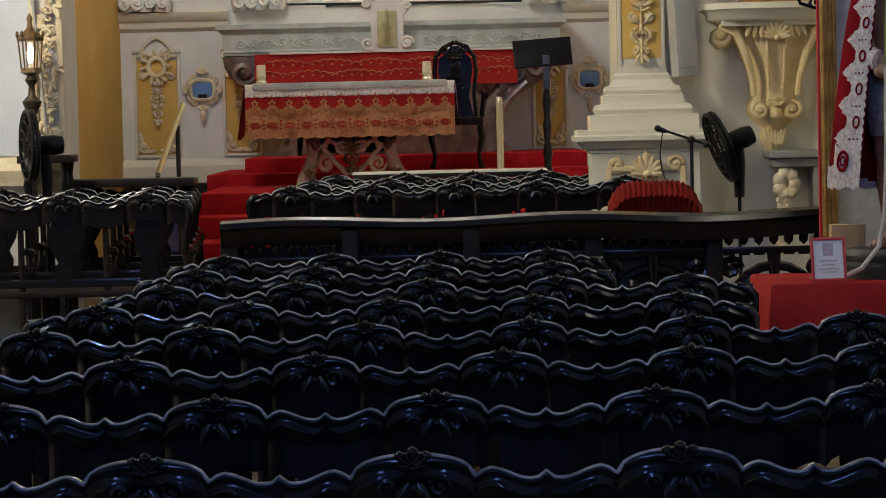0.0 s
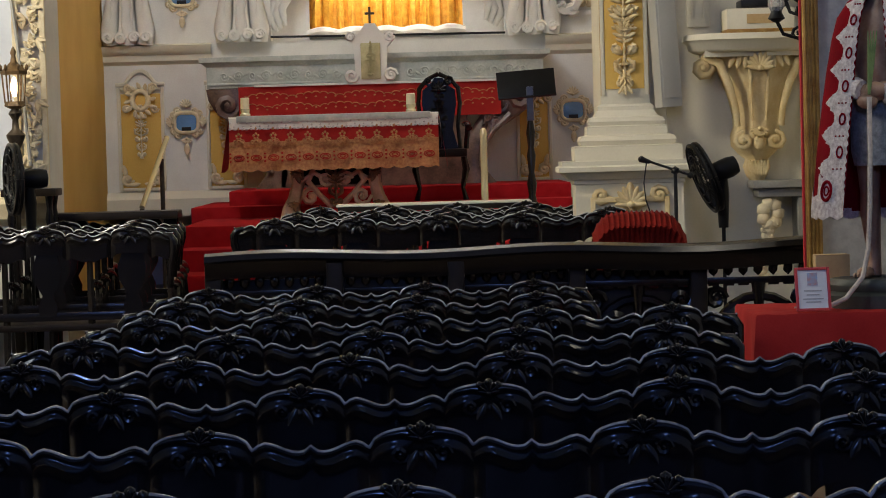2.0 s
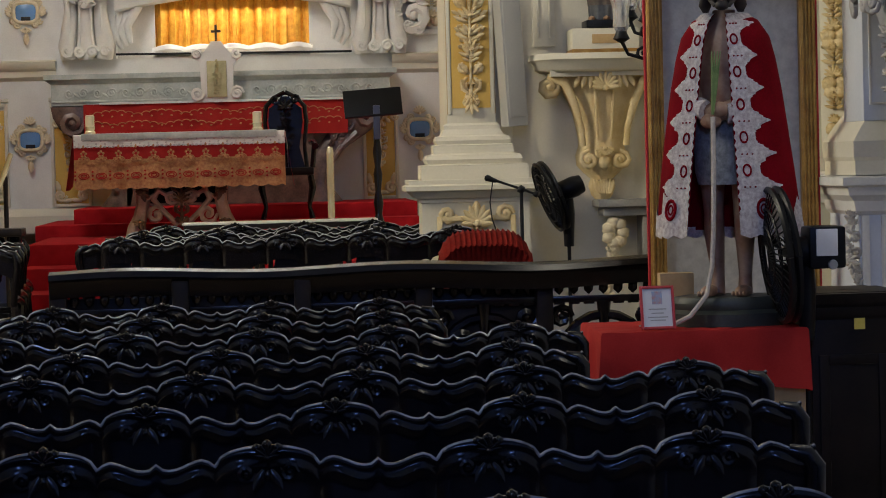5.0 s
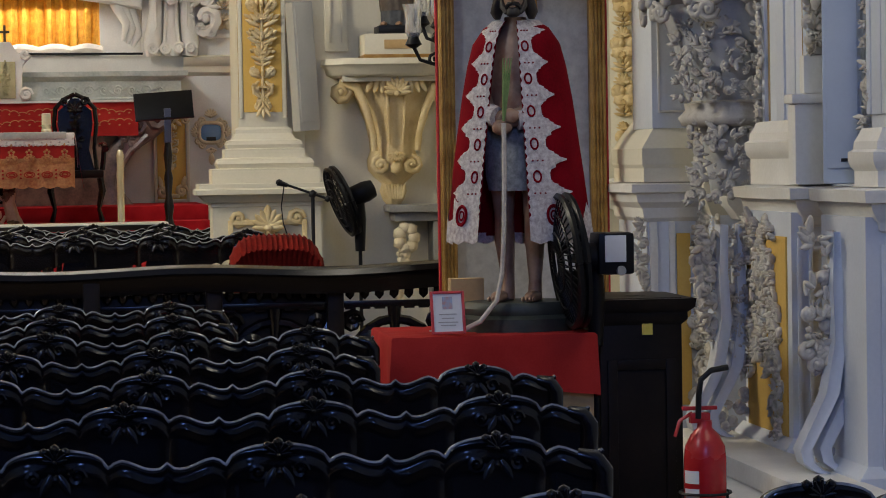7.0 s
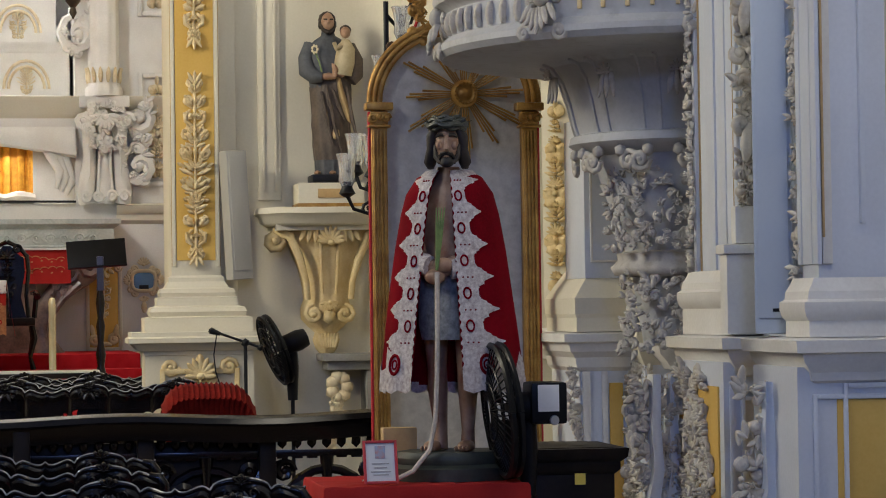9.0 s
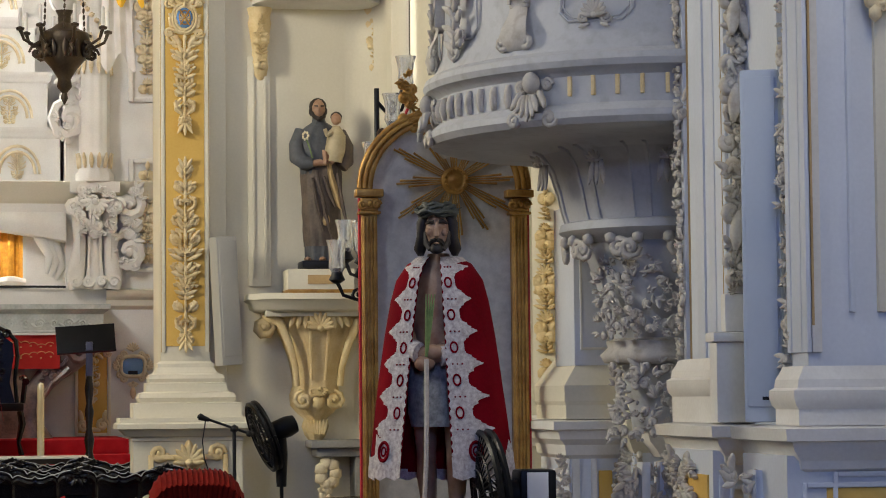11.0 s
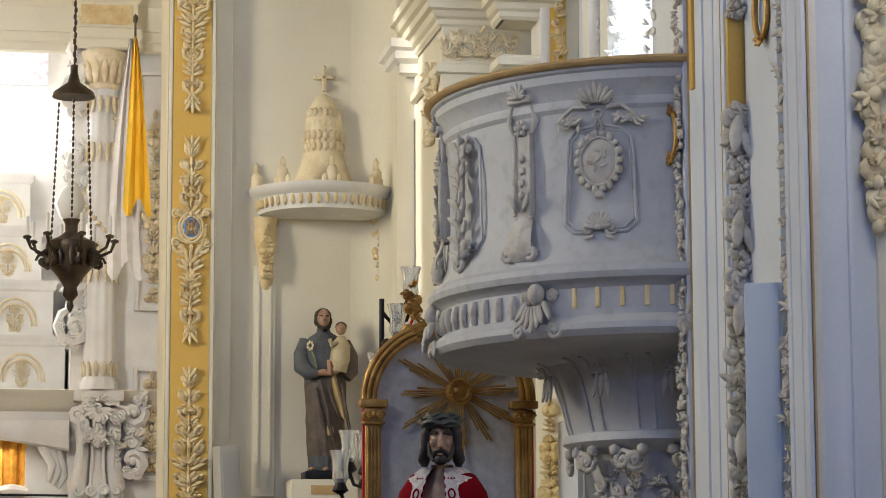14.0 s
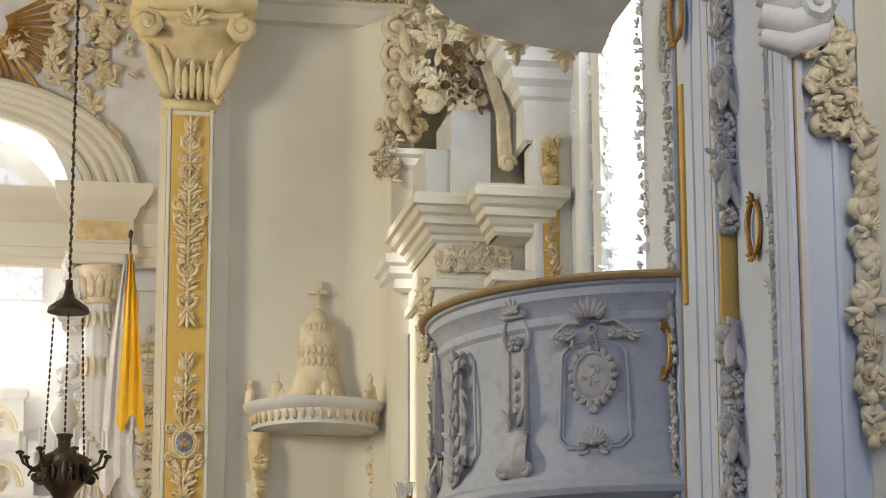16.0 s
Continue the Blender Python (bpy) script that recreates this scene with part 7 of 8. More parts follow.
def retable():
    bm = bmesh.new()
    # wall pieces round the curtained niche
    box(bm, -3.4, -1.62, 27.0, 27.6, 1.0, 12.0)
    box(bm, 0.86, 2.0, 27.0, 27.6, 1.0, 12.0)
    box(bm, -1.62, 0.86, 27.0, 27.6, 1.0, 2.82)
    box(bm, -1.62, 0.86, 27.0, 28.45, 3.62, 3.95)
    box(bm, -1.62, -1.22, 27.28, 27.5, 2.82, 3.62)
    box(bm, 0.42, 0.86, 27.28, 27.5, 2.82, 3.62)
    box(bm, -1.62, 0.86, 27.5, 27.6, 2.82, 3.62)
    pts = [(-1.62, 12.0), (-1.62, 8.2)] + [(-0.38 - 1.24 * math.cos(math.pi * k / 16), 8.2 + 1.24 * math.sin(math.pi * k / 16)) for k in range(1, 16)] + [(0.86, 8.2), (0.86, 12.0)]
    prism(bm, pts, 27.0, 28.45)
    box(bm, -1.9, -1.62, 27.6, 28.45, 3.62, 12.0)
    box(bm, 0.86, 1.2, 27.6, 28.45, 3.62, 12.0)
    setting("retable_wall", bm, WHITE, "white stucco retable wall with a curtained niche and deep arched recess", "wall")
    # stepped throne in the deep recess, its fronts carved with arches
    for k in range(4):
        o = thing("throne_tier", (-0.38, 27.45 + 0.2 * k, 3.95 + 0.62 * k), "white stucco tier with carved arches in the recess", "altar tier", "tiers of the throne")
        bm = bmesh.new()
        hw = 1.2 - 0.13 * k
        box(bm, -hw, hw, 0.0, 0.98 - 0.2 * k, 0.0, 0.62, 0.012)
        moulding(bm, [(-hw, 0.6), (-hw, 0.0), (hw, 0.0), (hw, 0.6)], [(0, 0.50), (0.03, 0.53), (0.03, 0.57), (0.05, 0.59), (0.05, 0.62), (-0.05, 0.625)])
        part("body", bm, WHITE, o)
        for x in (-hw * 0.62, 0.0, hw * 0.62):
            bm = bmesh.new()
            for r in (0.24, 0.19):
                tube(bm, [(x + r * math.cos(a), -0.012, 0.12 + 1.25 * r * math.sin(a)) for a in [math.pi * j / 12 for j in range(13)]], 0.016, 6)
            spindle(bm, pose(x, -0.005, 0.06), 0.24, 0.28, random.Random(k + 5), 0.02)
            part("carved_arch", bm, ORN, o)
    bm = bmesh.new()
    for x0, x1 in ((-3.4, -2.25), (1.28, 2.0)):
        moulding(bm, [(x0, 27.0), (x1, 27.0)], [(0, 2.6), (0.05, 2.64), (0.06, 2.7), (0.12, 2.74), (0.14, 2.80), (0.0, 2.82)])
    moulding(bm, [(-3.4, 27.0), (2.0, 27.0)], [(0, 3.72), (0.06, 3.77), (0.08, 3.85), (0.14, 3.90), (0.16, 3.94), (0.0, 3.96)])
    moulding(bm, [(-3.4, 27.0), (2.0, 27.0)], [(0.10, 1.0), (0.10, 1.18), (0.04, 1.24), (0, 1.26)])
    setting("retable_cornice", bm, CREAM, "moulded cornices across the retable", "cornice")
    for x, w in ((-3.02, 0.42), (-2.12, 0.34), (1.14, 0.30)):
        o = thing("retable_panel", (x, 27.0, 1.3), "ochre panel in a white frame with a carved drop", "panel", "panels of the retable")
        bm = bmesh.new()
        box(bm, -w / 2, w / 2, -0.02, 0.0, 0.0, 1.0, 0.003)
        part("field", bm, YELLOW, o)
        bm = bmesh.new()
        panel_frame(bm, pose(0, -0.0, -0.03), w + 0.08, 1.1, 0.035, 0.04)
        part("frame", bm, CREAM, o)
        bm = bmesh.new()
        tube(bm, [(0.085 * math.cos(a), -0.035, 0.93 + 0.10 * math.sin(a)) for a in [2 * math.pi * j / 18 for j in range(19)]], 0.030, 7)
        for j in range(12):
            a = 2 * math.pi * j / 12
            leaf(bm, pose(0.10 * math.cos(a), -0.035, 0.93 + 0.12 * math.sin(a)), (0, 0, 0), 0.075, 0.024, a + 0.35, 0.022)
        for e in (-1, 1):
            scroll(bm, Matrix(), (e * 0.13, -0.03, 1.06), 0.05, e, 0.016)
            scroll(bm, Matrix(), (e * 0.15, -0.03, 0.84), 0.045, -e, 0.014)
            scroll(bm, Matrix(), (e * (w / 2 - 0.05), -0.03, 0.09), 0.065, e, 0.020)
            leaf(bm, Matrix(), (e * (w / 2 - 0.04), -0.03, 0.12), 0.13, 0.03, math.pi / 2 - e * 0.2, 0.018)
            leaf(bm, Matrix(), (e * (w / 2 - 0.07), -0.03, 0.03), 0.12, 0.025, math.pi / 2 + e * 1.4, 0.018)
        spindle(bm, pose(0, -0.03, 0.32), 0.17, 0.56, random.Random(6), 0.022)
        part("carved_drop", bm, ORN, o)
        bm = bmesh.new()
        tube(bm, [((w / 2 + 0.05) * q, -0.02, 1.10 + 0.14 * max(0.0, 1 - (q * 1.6) ** 2)) for q in [-1 + 0.1 * j for j in range(21)]], 0.022, 6)
        part("arched_moulding", bm, CREAM, o)
    for x, z in ((-2.54, 1.98), (-2.55, 3.32), (1.56, 2.0)):
        o = thing("oval_medallion", (x, 26.98, z), "blue oval in a carved cream surround", "medallion", "medallions of the retable")
        bm = bmesh.new()
        skin(bm, [[(r * math.copysign(abs(math.cos(a)) ** 0.6, math.cos(a)), y, r * 0.8 * math.copysign(abs(math.sin(a)) ** 0.6, math.sin(a))) for a in [2 * math.pi * k / 24 for k in range(24)]] for r, y in ((0.115, 0.0), (0.11, -0.015), (0.10, -0.018))])
        part("pane", bm, BLUEGLASS, o, "small blue pane")
        bm = bmesh.new()
        box(bm, -0.05, 0.05, -0.024, -0.018, -0.085, -0.045, 0.003)
        part("bar", bm, IRON, o, "dark bar")
        bm = bmesh.new()
        tube(bm, [(0.125 * math.copysign(abs(math.cos(a)) ** 0.6, math.cos(a)), -0.012, 0.105 * math.copysign(abs(math.sin(a)) ** 0.6, math.sin(a))) for a in [2 * math.pi * k / 24 for k in range(25)]], 0.022, 6)
        for k in range(4):
            a = math.pi / 2 * k
            far = 0.15 if k % 2 == 0 else 0.17
            shell(bm, pose(far * math.cos(a), 0, far * math.sin(a)), (0, 0, 0), 0.085, 7, 0.02, a - 1.2, a + 1.2)
            for e in (-1, 1):
                scroll(bm, Matrix(), (0.165 * math.cos(a + e * 0.62), 0, 0.155 * math.sin(a + e * 0.62)), 0.04, e, 0.013)
        leaf(bm, Matrix(), (0, -0.01, -0.22), 0.12, 0.035, -math.pi / 2, 0.018)
        part("surround", bm, ORN, o)
    # column pedestals and fluted columns
    for x in (-3.12, -1.92, 1.16):
        o = thing("retable_column", (x, 26.9, 2.82), "white fluted column on a carved scroll pedestal", "column", "columns of the retable")
        bm = bmesh.new()
        for q in (-0.15, 0, 0.15):
            tube(bm, [(q * 1.2, 0.0, 0.0), (q * 1.3, -0.02, 0.12), (q, 0.0, 0.5), (q * 1.1, -0.02, 0.9)], [0.09, 0.10, 0.07, 0.09], 8)
        box(bm, -0.26, 0.26, -0.14, 0.1, 1.0, 1.12, 0.015)
        shell(bm, pose(0, -0.12, 0.9), (0, 0, 0), 0.2, 9, 0.04, math.pi, 2 * math.pi)
        for s in (-1, 1):
            scroll(bm, pose(0, -0.1, 0), (s * 0.22, 0, 0.86), 0.09, s, 0.035)
        tangle(bm, pose(0, -0.12, 0.55), 0.40, 0.5, 34, random.Random(11), 0.04, 0.07)
        for q in (-0.2, -0.07, 0.07, 0.2):
            scroll(bm, pose(0, -0.1, 0), (q, 0, 0.07), 0.06, 1 if q > 0 else -1, 0.022)
            tube(bm, [(q * 1.1, -0.09, 0.1), (q * 0.8, -0.085, 0.3), (q * 0.8, -0.08, 0.55)], [0.022, 0.016, 0.02], 6)
        part("pedestal", bm, WHITE, o)
        bm = bmesh.new()
        n = 40
        skin(bm, [[(r * (1 - 0.07 * (k % 4 in (1, 2))) * math.cos(2 * math.pi * k / n), r * (1 - 0.07 * (k % 4 in (1, 2))) * math.sin(2 * math.pi * k / n), z) for k in range(n)] for r, z in ((0.2, 1.12), (0.2, 1.2), (0.165, 1.24), (0.16, 3.0), (0.15, 4.35))])
        part("shaft", bm, WHITE, o)
        bm = bmesh.new()
        for z, tall, up in ((1.26, 0.16, 1), (2.45, 0.20, -1), (2.52, 0.16, 1), (3.75, 0.22, -1), (4.25, 0.18, -1)):
            for k in range(14):
                a = 2 * math.pi * k / 14
                m = Matrix.Translation((0.158 * math.cos(a), 0.158 * math.sin(a), z)) @ Matrix.Rotation(a + math.pi / 2, 4, "Z")
                leaf(bm, m, (0, 0, 0), tall, 0.028, up * math.pi / 2, 0.022)
        for k in range(22):
            a = -1.2 - 0.28 * k
            lump(bm, (0.18 * math.cos(a), 0.18 * math.sin(a), 2.75 + 0.06 * k), (0.035, 0.035, 0.03))
        part("collar_carving", bm, ORN, o, "carved leaf collars and twining garland")
        bm = bmesh.new()
        lathe(bm, [(0.15, 4.33), (0.17, 4.37), (0.15, 4.40), (0.18, 4.58), (0.25, 4.67), (0.25, 4.74)], 16)
        for k in range(12):
            a = 2 * math.pi * k / 12
            m = Matrix.Translation((0.15 * math.cos(a), 0.15 * math.sin(a), 4.40)) @ Matrix.Rotation(a + math.pi / 2, 4, "Z")
            leaf(bm, m, (0, 0, 0), 0.26, 0.05, math.pi / 2, 0.04)
        part("capital", bm, ORN, o, "carved cream capital")
    # upper order: entablature, arch and painting
    bm = bmesh.new()
    moulding(bm, [(-3.4, 26.85), (-1.7, 26.85), (-1.7, 27.0), (0.87, 27.0), (0.87, 26.7), (1.48, 26.7), (1.48, 26.85), (2.0, 26.85)], [(0.02, 7.56), (0.05, 7.58), (0.05, 7.66), (0.07, 7.68), (0.07, 7.78), (0.02, 7.80), (0.02, 8.06), (0.05, 8.09), (0.08, 8.18), (0.14, 8.22), (0.20, 8.30), (0.22, 8.42), (-0.2, 8.45)])
    setting("retable_entablature", bm, CREAM, "moulded entablature above the columns", "cornice")
    bm = bmesh.new()
    box(bm, 0.90, 1.45, 26.665, 26.70, 7.83, 8.04, 0.004)
    tangle(bm, pose(1.17, 26.665, 7.84), 0.5, 0.18, 30, rw, 0.012, 0.04)
    setting("retable_frieze", bm, WARMORN, "ochre carved frieze block over the column", "trim")
    bm = bmesh.new()
    for r in (1.9, 1.8, 1.68, 1.56, 1.42):
        tube(bm, [(-0.38 + r * math.cos(a), 26.9 + (1.9 - r) * 0.2, 8.38 + r * 0.65 * math.sin(a)) for a in [math.pi * k / 24 for k in range(25)]], 0.06, 8)
    setting("retable_arch", bm, CREAM, "round stucco arch at the top of the retable", "arch")
    bm = bmesh.new()
    for k in range(9):
        a = math.pi * (0.05 + 0.9 * k / 8)
        m = pose(-0.38 + 1.62 * math.cos(a), 26.93, 8.75 + 1.25 * math.sin(a))
        shell(bm, m, (0, 0, 0), 0.16, 7, 0.03, 0, 6.0)
        tangle(bm, m, 0.3, 0.3, 8, rw, 0.03, 0.06)
    tangle(bm, pose(1.0, 26.95, 9.6), 0.9, 1.6, 70, rw, 0.06, 0.14)
    tagged(finish("spandrel_stucco", bm, ORN), "dense carved stucco leaves round the retable arch", "stucco", kind="stuff")
    bm = bmesh.new()
    pts = [(-0.38 + 0.98 * math.cos(a), 8.3 + 0.95 * math.sin(a) * 0.9) for a in [math.pi * k / 20 for k in range(21)]]
    prism(bm, [(0.6, 7.5)] + pts + [(-1.36, 7.5)], 28.38, 28.44)
    tagged(finish("ceiling_painting", bm, PALEPAINT), "faded pale fresco panel high on the retable", "painting")
    bm = bmesh.new()
    for k in range(18):
        a = -1.9 + 2.4 * k / 17
        for q in (-0.02, 0.02):
            tube(bm, [(-0.1 + 0.2 * math.cos(a + q), 26.97, 10.25 + 0.2 * math.sin(a + q)), (-0.1 + (0.75 + 0.15 * (k % 2)) * math.cos(a + q), 26.94, 10.25 + (0.75 + 0.15 * (k % 2)) * math.sin(a + q))], 0.016, 5)
    o = finish("sunburst", bm, GOLD)
    tagged(o, "gilded rays high above the altar", "ornament")
    # relief fields between the columns
    for x, z, w, h in ((1.72, 3.0, 0.4, 1.2), (1.72, 4.8, 0.4, 2.6), (-2.5, 4.8, 0.6, 2.6)):
        o = thing("relief_panel", (x, 27.0, z), "white stucco relief panel with scrolls", "panel", "relief panels of the retable")
        bm = bmesh.new()
        panel_frame(bm, Matrix(), w, h, 0.05, 0.05)
        part("frame", bm, WHITE, o)
        bm = bmesh.new()
        cartouche(bm, pose(0, -0.01, 0.1), w * 0.7, h * 0.75, random.Random(int(x * 10) + 40), 0.035)
        part("relief", bm, ORN, o)
    # scroll brackets beside the columns
    for x, z in ((0.90, 4.6), (0.90, 5.9), (0.90, 7.1), (1.52, 3.2)):
        bm = bmesh.new()
        for k, r in enumerate((0.22, 0.16)):
            scroll(bm, pose(x, 26.9, z + 0.5 * k), (0, 0, 0), r, 1 - 2 * k, 0.05, math.pi / 2, 1.3)
        tangle(bm, pose(x, 26.9, z - 0.2), 0.25, 0.9, 16, rw, 0.05, 0.09)
        tagged(finish("scroll_bracket", bm, WHITE), "white stucco scroll beside a fluted column", "ornament", "scrolls of the retable")
    # curtain, its rod and the pale drapery round it
    bm = bmesh.new()
    skin(bm, [[(-1.25 + 1.69 * k / 90, 27.35 + 0.035 * math.sin(k * 0.9) + 0.015 * math.sin(k * 2.3), z - 0.015 * math.sin(k * 0.45)) for k in range(91)] for z in (3.55, 3.3, 3.1, 2.93)], closed=False)
    tagged(finish("curtain", bm, CURTAIN), "gold brocade curtain hanging in folds", "curtain")
    bm = bmesh.new()
    tube(bm, [(-1.62, 26.95, 2.86), (0.86, 26.95, 2.84)], 0.012, 8)
    tagged(finish("curtain_rod", bm, IRON), "thin black rod across the niche", "rod")
    bm = bmesh.new()
    n = 60
    skin(bm, [[(-1.25 + 1.70 * k / n, 27.22 + dy + 0.02 * math.sin(k * 0.8), 2.86 + dz + 0.035 * abs(math.sin(k * 0.26)) * f) for k in range(n + 1)] for dy, dz, f in ((0.10, 0.0, 0), (0.0, 0.0, 0.2), (-0.04, 0.03, 0.7), (-0.02, 0.06, 1.0), (0.06, 0.075, 1.0), (0.12, 0.06, 0.6))], closed=False)
    tagged(finish("white_cloth", bm, LINEN), "white cloth folded below the gold curtain", "cloth")
    bm = bmesh.new()
    for s, x0 in ((-1, -1.30), (1, 0.50)):
        for j in range(3):
            tube(bm, [(x0 + s * (0.02 + 0.05 * j), 27.05 + 0.03 * j, 3.50), (x0 + s * (0.10 + 0.07 * j), 27.0 + 0.03 * j, 3.34), (x0 + s * (0.20 + 0.06 * j), 27.0 + 0.03 * j, 3.16 - 0.06 * j), (x0 + s * (0.16 + 0.05 * j), 27.02 + 0.03 * j, 2.98 - 0.03 * j)], [0.05, 0.06, 0.05, 0.02], 8)
    n = 48
    skin(bm, [[(-1.62 + 2.48 * k / n, 26.97 - dy - 0.012 * math.sin(k * 1.1), 3.63 - dz - 0.16 * d * abs(2.0 * k / n - 1.0) ** 1.5) for k in range(n + 1)] for dy, dz, d in ((0.0, 0.0, 0.0), (0.06, 0.03, 0.3), (0.08, 0.09, 0.7), (0.06, 0.15, 1.0), (0.0, 0.17, 1.0))], closed=False)
    tagged(finish("drapery", bm, WHITE), "white carved drapery gathered round the curtained niche", "drapery")


retable()

# ---------------------------------------------------------------- loose things
def stand_fan(at, turn, tip, radius, pole, label):
    """A fan with a wire cage on a stand; at: the middle of the cage; turn about z, tip its face upwards."""
    ob = thing("fan", at, label, "fan")
    head = Matrix.Rotation(radians(turn), 4, "Z") @ Matrix.Rotation(radians(tip), 4, "X")
    bm = bmesh.new()
    for f in (1.0, 0.72, 0.45, 0.2):
        for s in (-1, 1):
            y = s * (0.016 + 0.10 * radius / 0.25 * (1 - f * f) * 0.4)
            tube(bm, [(radius * f * math.cos(2 * math.pi * k / 28), y, radius * f * math.sin(2 * math.pi * k / 28)) for k in range(29)], 0.005 if f < 1 else 0.014, 5, head)
    for k in range(44):
        a = 2 * math.pi * k / 44
        for s in (-1, 1):
            tube(bm, [(radius * f * math.cos(a + 0.2 * (1 - f)), s * (0.016 + 0.10 * radius / 0.25 * (1 - f * f) * 0.4), radius * f * math.sin(a + 0.2 * (1 - f))) for f in (1.0, 0.75, 0.5, 0.18)], 0.0032, 4, head)
    part("cage", bm, PLASTIC, ob, "black wire cage")
    for k in range(3):
        bm = bmesh.new()
        a0 = 2 * math.pi * k / 3
        skin(bm, [[head @ Vector((r * math.cos(a0 + w), 0.02 * (w - 0.35) / 0.35, r * math.sin(a0 + w))) for w in (0.0, 0.25, 0.5, 0.75)] for r in (radius * 0.15, radius * 0.5, radius * 0.85)], closed=False)
        part("blade", bm, PLASTIC, ob)
    bm = bmesh.new()
    lathe(bm, [(0.03, 0.0), (0.062, 0.03), (0.066, 0.12), (0.055, 0.17), (0.02, 0.18)], 14, head @ pose(0, 0.04, 0, -90))
    part("motor", bm, PLASTIC, ob)
    bm = bmesh.new()
    foot = head @ Vector((0, 0.10, -0.05))
    tube(bm, [foot, (foot.x, foot.y + 0.02, foot.z - 0.10), (foot.x, foot.y + 0.02, foot.z - 0.3)], [0.03, 0.04, 0.03], 8)
    tube(bm, [(foot.x, foot.y + 0.02, foot.z - 0.28), (foot.x, foot.y + 0.02, -pole)], 0.012, 8)
    part("pole", bm, PLASTIC, ob)
    bm = bmesh.new()
    lathe(bm, [(0.2, -pole), (0.2, -pole + 0.015), (0.04, -pole + 0.05)], 20, pose(foot.x, foot.y + 0.02, 0))
    part("foot", bm, PLASTIC, ob)
    return ob


stand_fan((1.69, 15.5, 1.42), -83, 21, 0.215, 1.22, "black pedestal fan tilted down behind the altar rail")
stand_fan((-2.62, 16.1, 1.52), -70, 0, 0.22, 1.32, "black pedestal fan beside the arch wall")
# large fan standing before the black cabinet, seen nearly edge on
big = stand_fan((1.975, 9.86, 1.25), -89, 6, 0.26, 1.25, "large black fan with box motor beside the cabinet")
bm = bmesh.new()
box(bm, 0.10, 0.245, -0.08, 0.10, -0.055, 0.11, 0.015)
part("motor_box", bm, PLASTIC, big, "black square motor housing")
bm = bmesh.new()
box(bm, 0.125, 0.21, -0.086, -0.079, -0.005, 0.10, 0.002)
part("white_label", bm, PAPER, big, "white sticker")
bm = bmesh.new()
lathe(bm, [(0.001, 0.012), (0.018, 0.012), (0.02, 0.0)], 12, pose(0.19, -0.08, -0.04, 90))
part("knob", bm, GREYBOX, big, "grey knob")


def black_cabinet():
    ob = thing("cabinet", (2.14, 10.0, 0.0), "tall black wooden cabinet with moulded top", "cabinet")
    bm = bmesh.new()
    box(bm, -0.02, 0.32, 0.0, 0.5, 0.0, 1.03, 0.006)
    part("body", bm, DARKWOOD, ob)
    bm = bmesh.new()
    moulding(bm, [(-0.02, 0.5), (-0.02, 0.0), (0.32, 0.0), (0.32, 0.5)], [(0, 0.98), (0.02, 1.0), (0.02, 1.03), (0.045, 1.05), (0.05, 1.085), (-0.2, 1.09)])
    box(bm, -0.02, 0.32, 0.0, 0.5, 1.03, 1.088)
    part("top", bm, DARKWOOD, ob)
    bm = bmesh.new()
    panel_frame(bm, pose(0.15, -0.0, 0.1), 0.28, 0.74, 0.04, 0.012)
    part("door_frame", bm, DARKWOOD, ob)
    n = thing("paper_note", (2.315, 9.994, 0.94), "small square yellow paper note stuck on the cabinet", "note")
    bm = bmesh.new()
    box(bm, -0.022, 0.022, -0.002, 0.0, 0.0, 0.045)
    part("sheet", bm, YELLOWNOTE, n)


black_cabinet()


def framed_card():
    ob = thing("framed_card", (1.485, 9.85, 0.972), "white printed card in a red frame", "frame")
    m = pose(0, 0, 0, -12, 0, 3)
    bm = bmesh.new()
    panel_frame(bm, m, 0.137, 0.172, 0.011, 0.012)
    part("frame", bm, REDFRAME, ob)
    bm = bmesh.new()
    box(bm, -0.064, 0.064, -0.004, 0.002, 0.005, 0.167, 0, m)
    part("card", bm, PAPER, ob)
    bm = bmesh.new()
    box(bm, -0.02, 0.02, -0.006, -0.0035, 0.10, 0.15, 0, m)
    part("picture", bm, PICT, ob, "small pink and blue picture")
    for z, w in ((0.078, 0.07), (0.062, 0.05), (0.046, 0.08), (0.034, 0.06)):
        bm = bmesh.new()
        box(bm, -w / 2, w / 2, -0.006, -0.0035, z, z + 0.004, 0, m)
        part("text_line", bm, GREYBOX, ob)
    bm = bmesh.new()
    tube(bm, [(0, 0.03, 0.12), (0, 0.09, 0.0)], 0.006, 5)
    part("strut", bm, REDFRAME, ob)
    c = thing("card_box", (1.64, 10.38, 0.968), "plain brown cardboard box on the red cloth", "box")
    bm = bmesh.new()
    box(bm, -0.07, 0.07, -0.04, 0.04, 0.0, 0.2, 0.004)
    part("carton", bm, CARD, c)


PICT = surface("pink_print", (0.55, 0.30, 0.28), (0.35, 0.45, 0.60), 60.0, 0.6, 0.0)
framed_card()


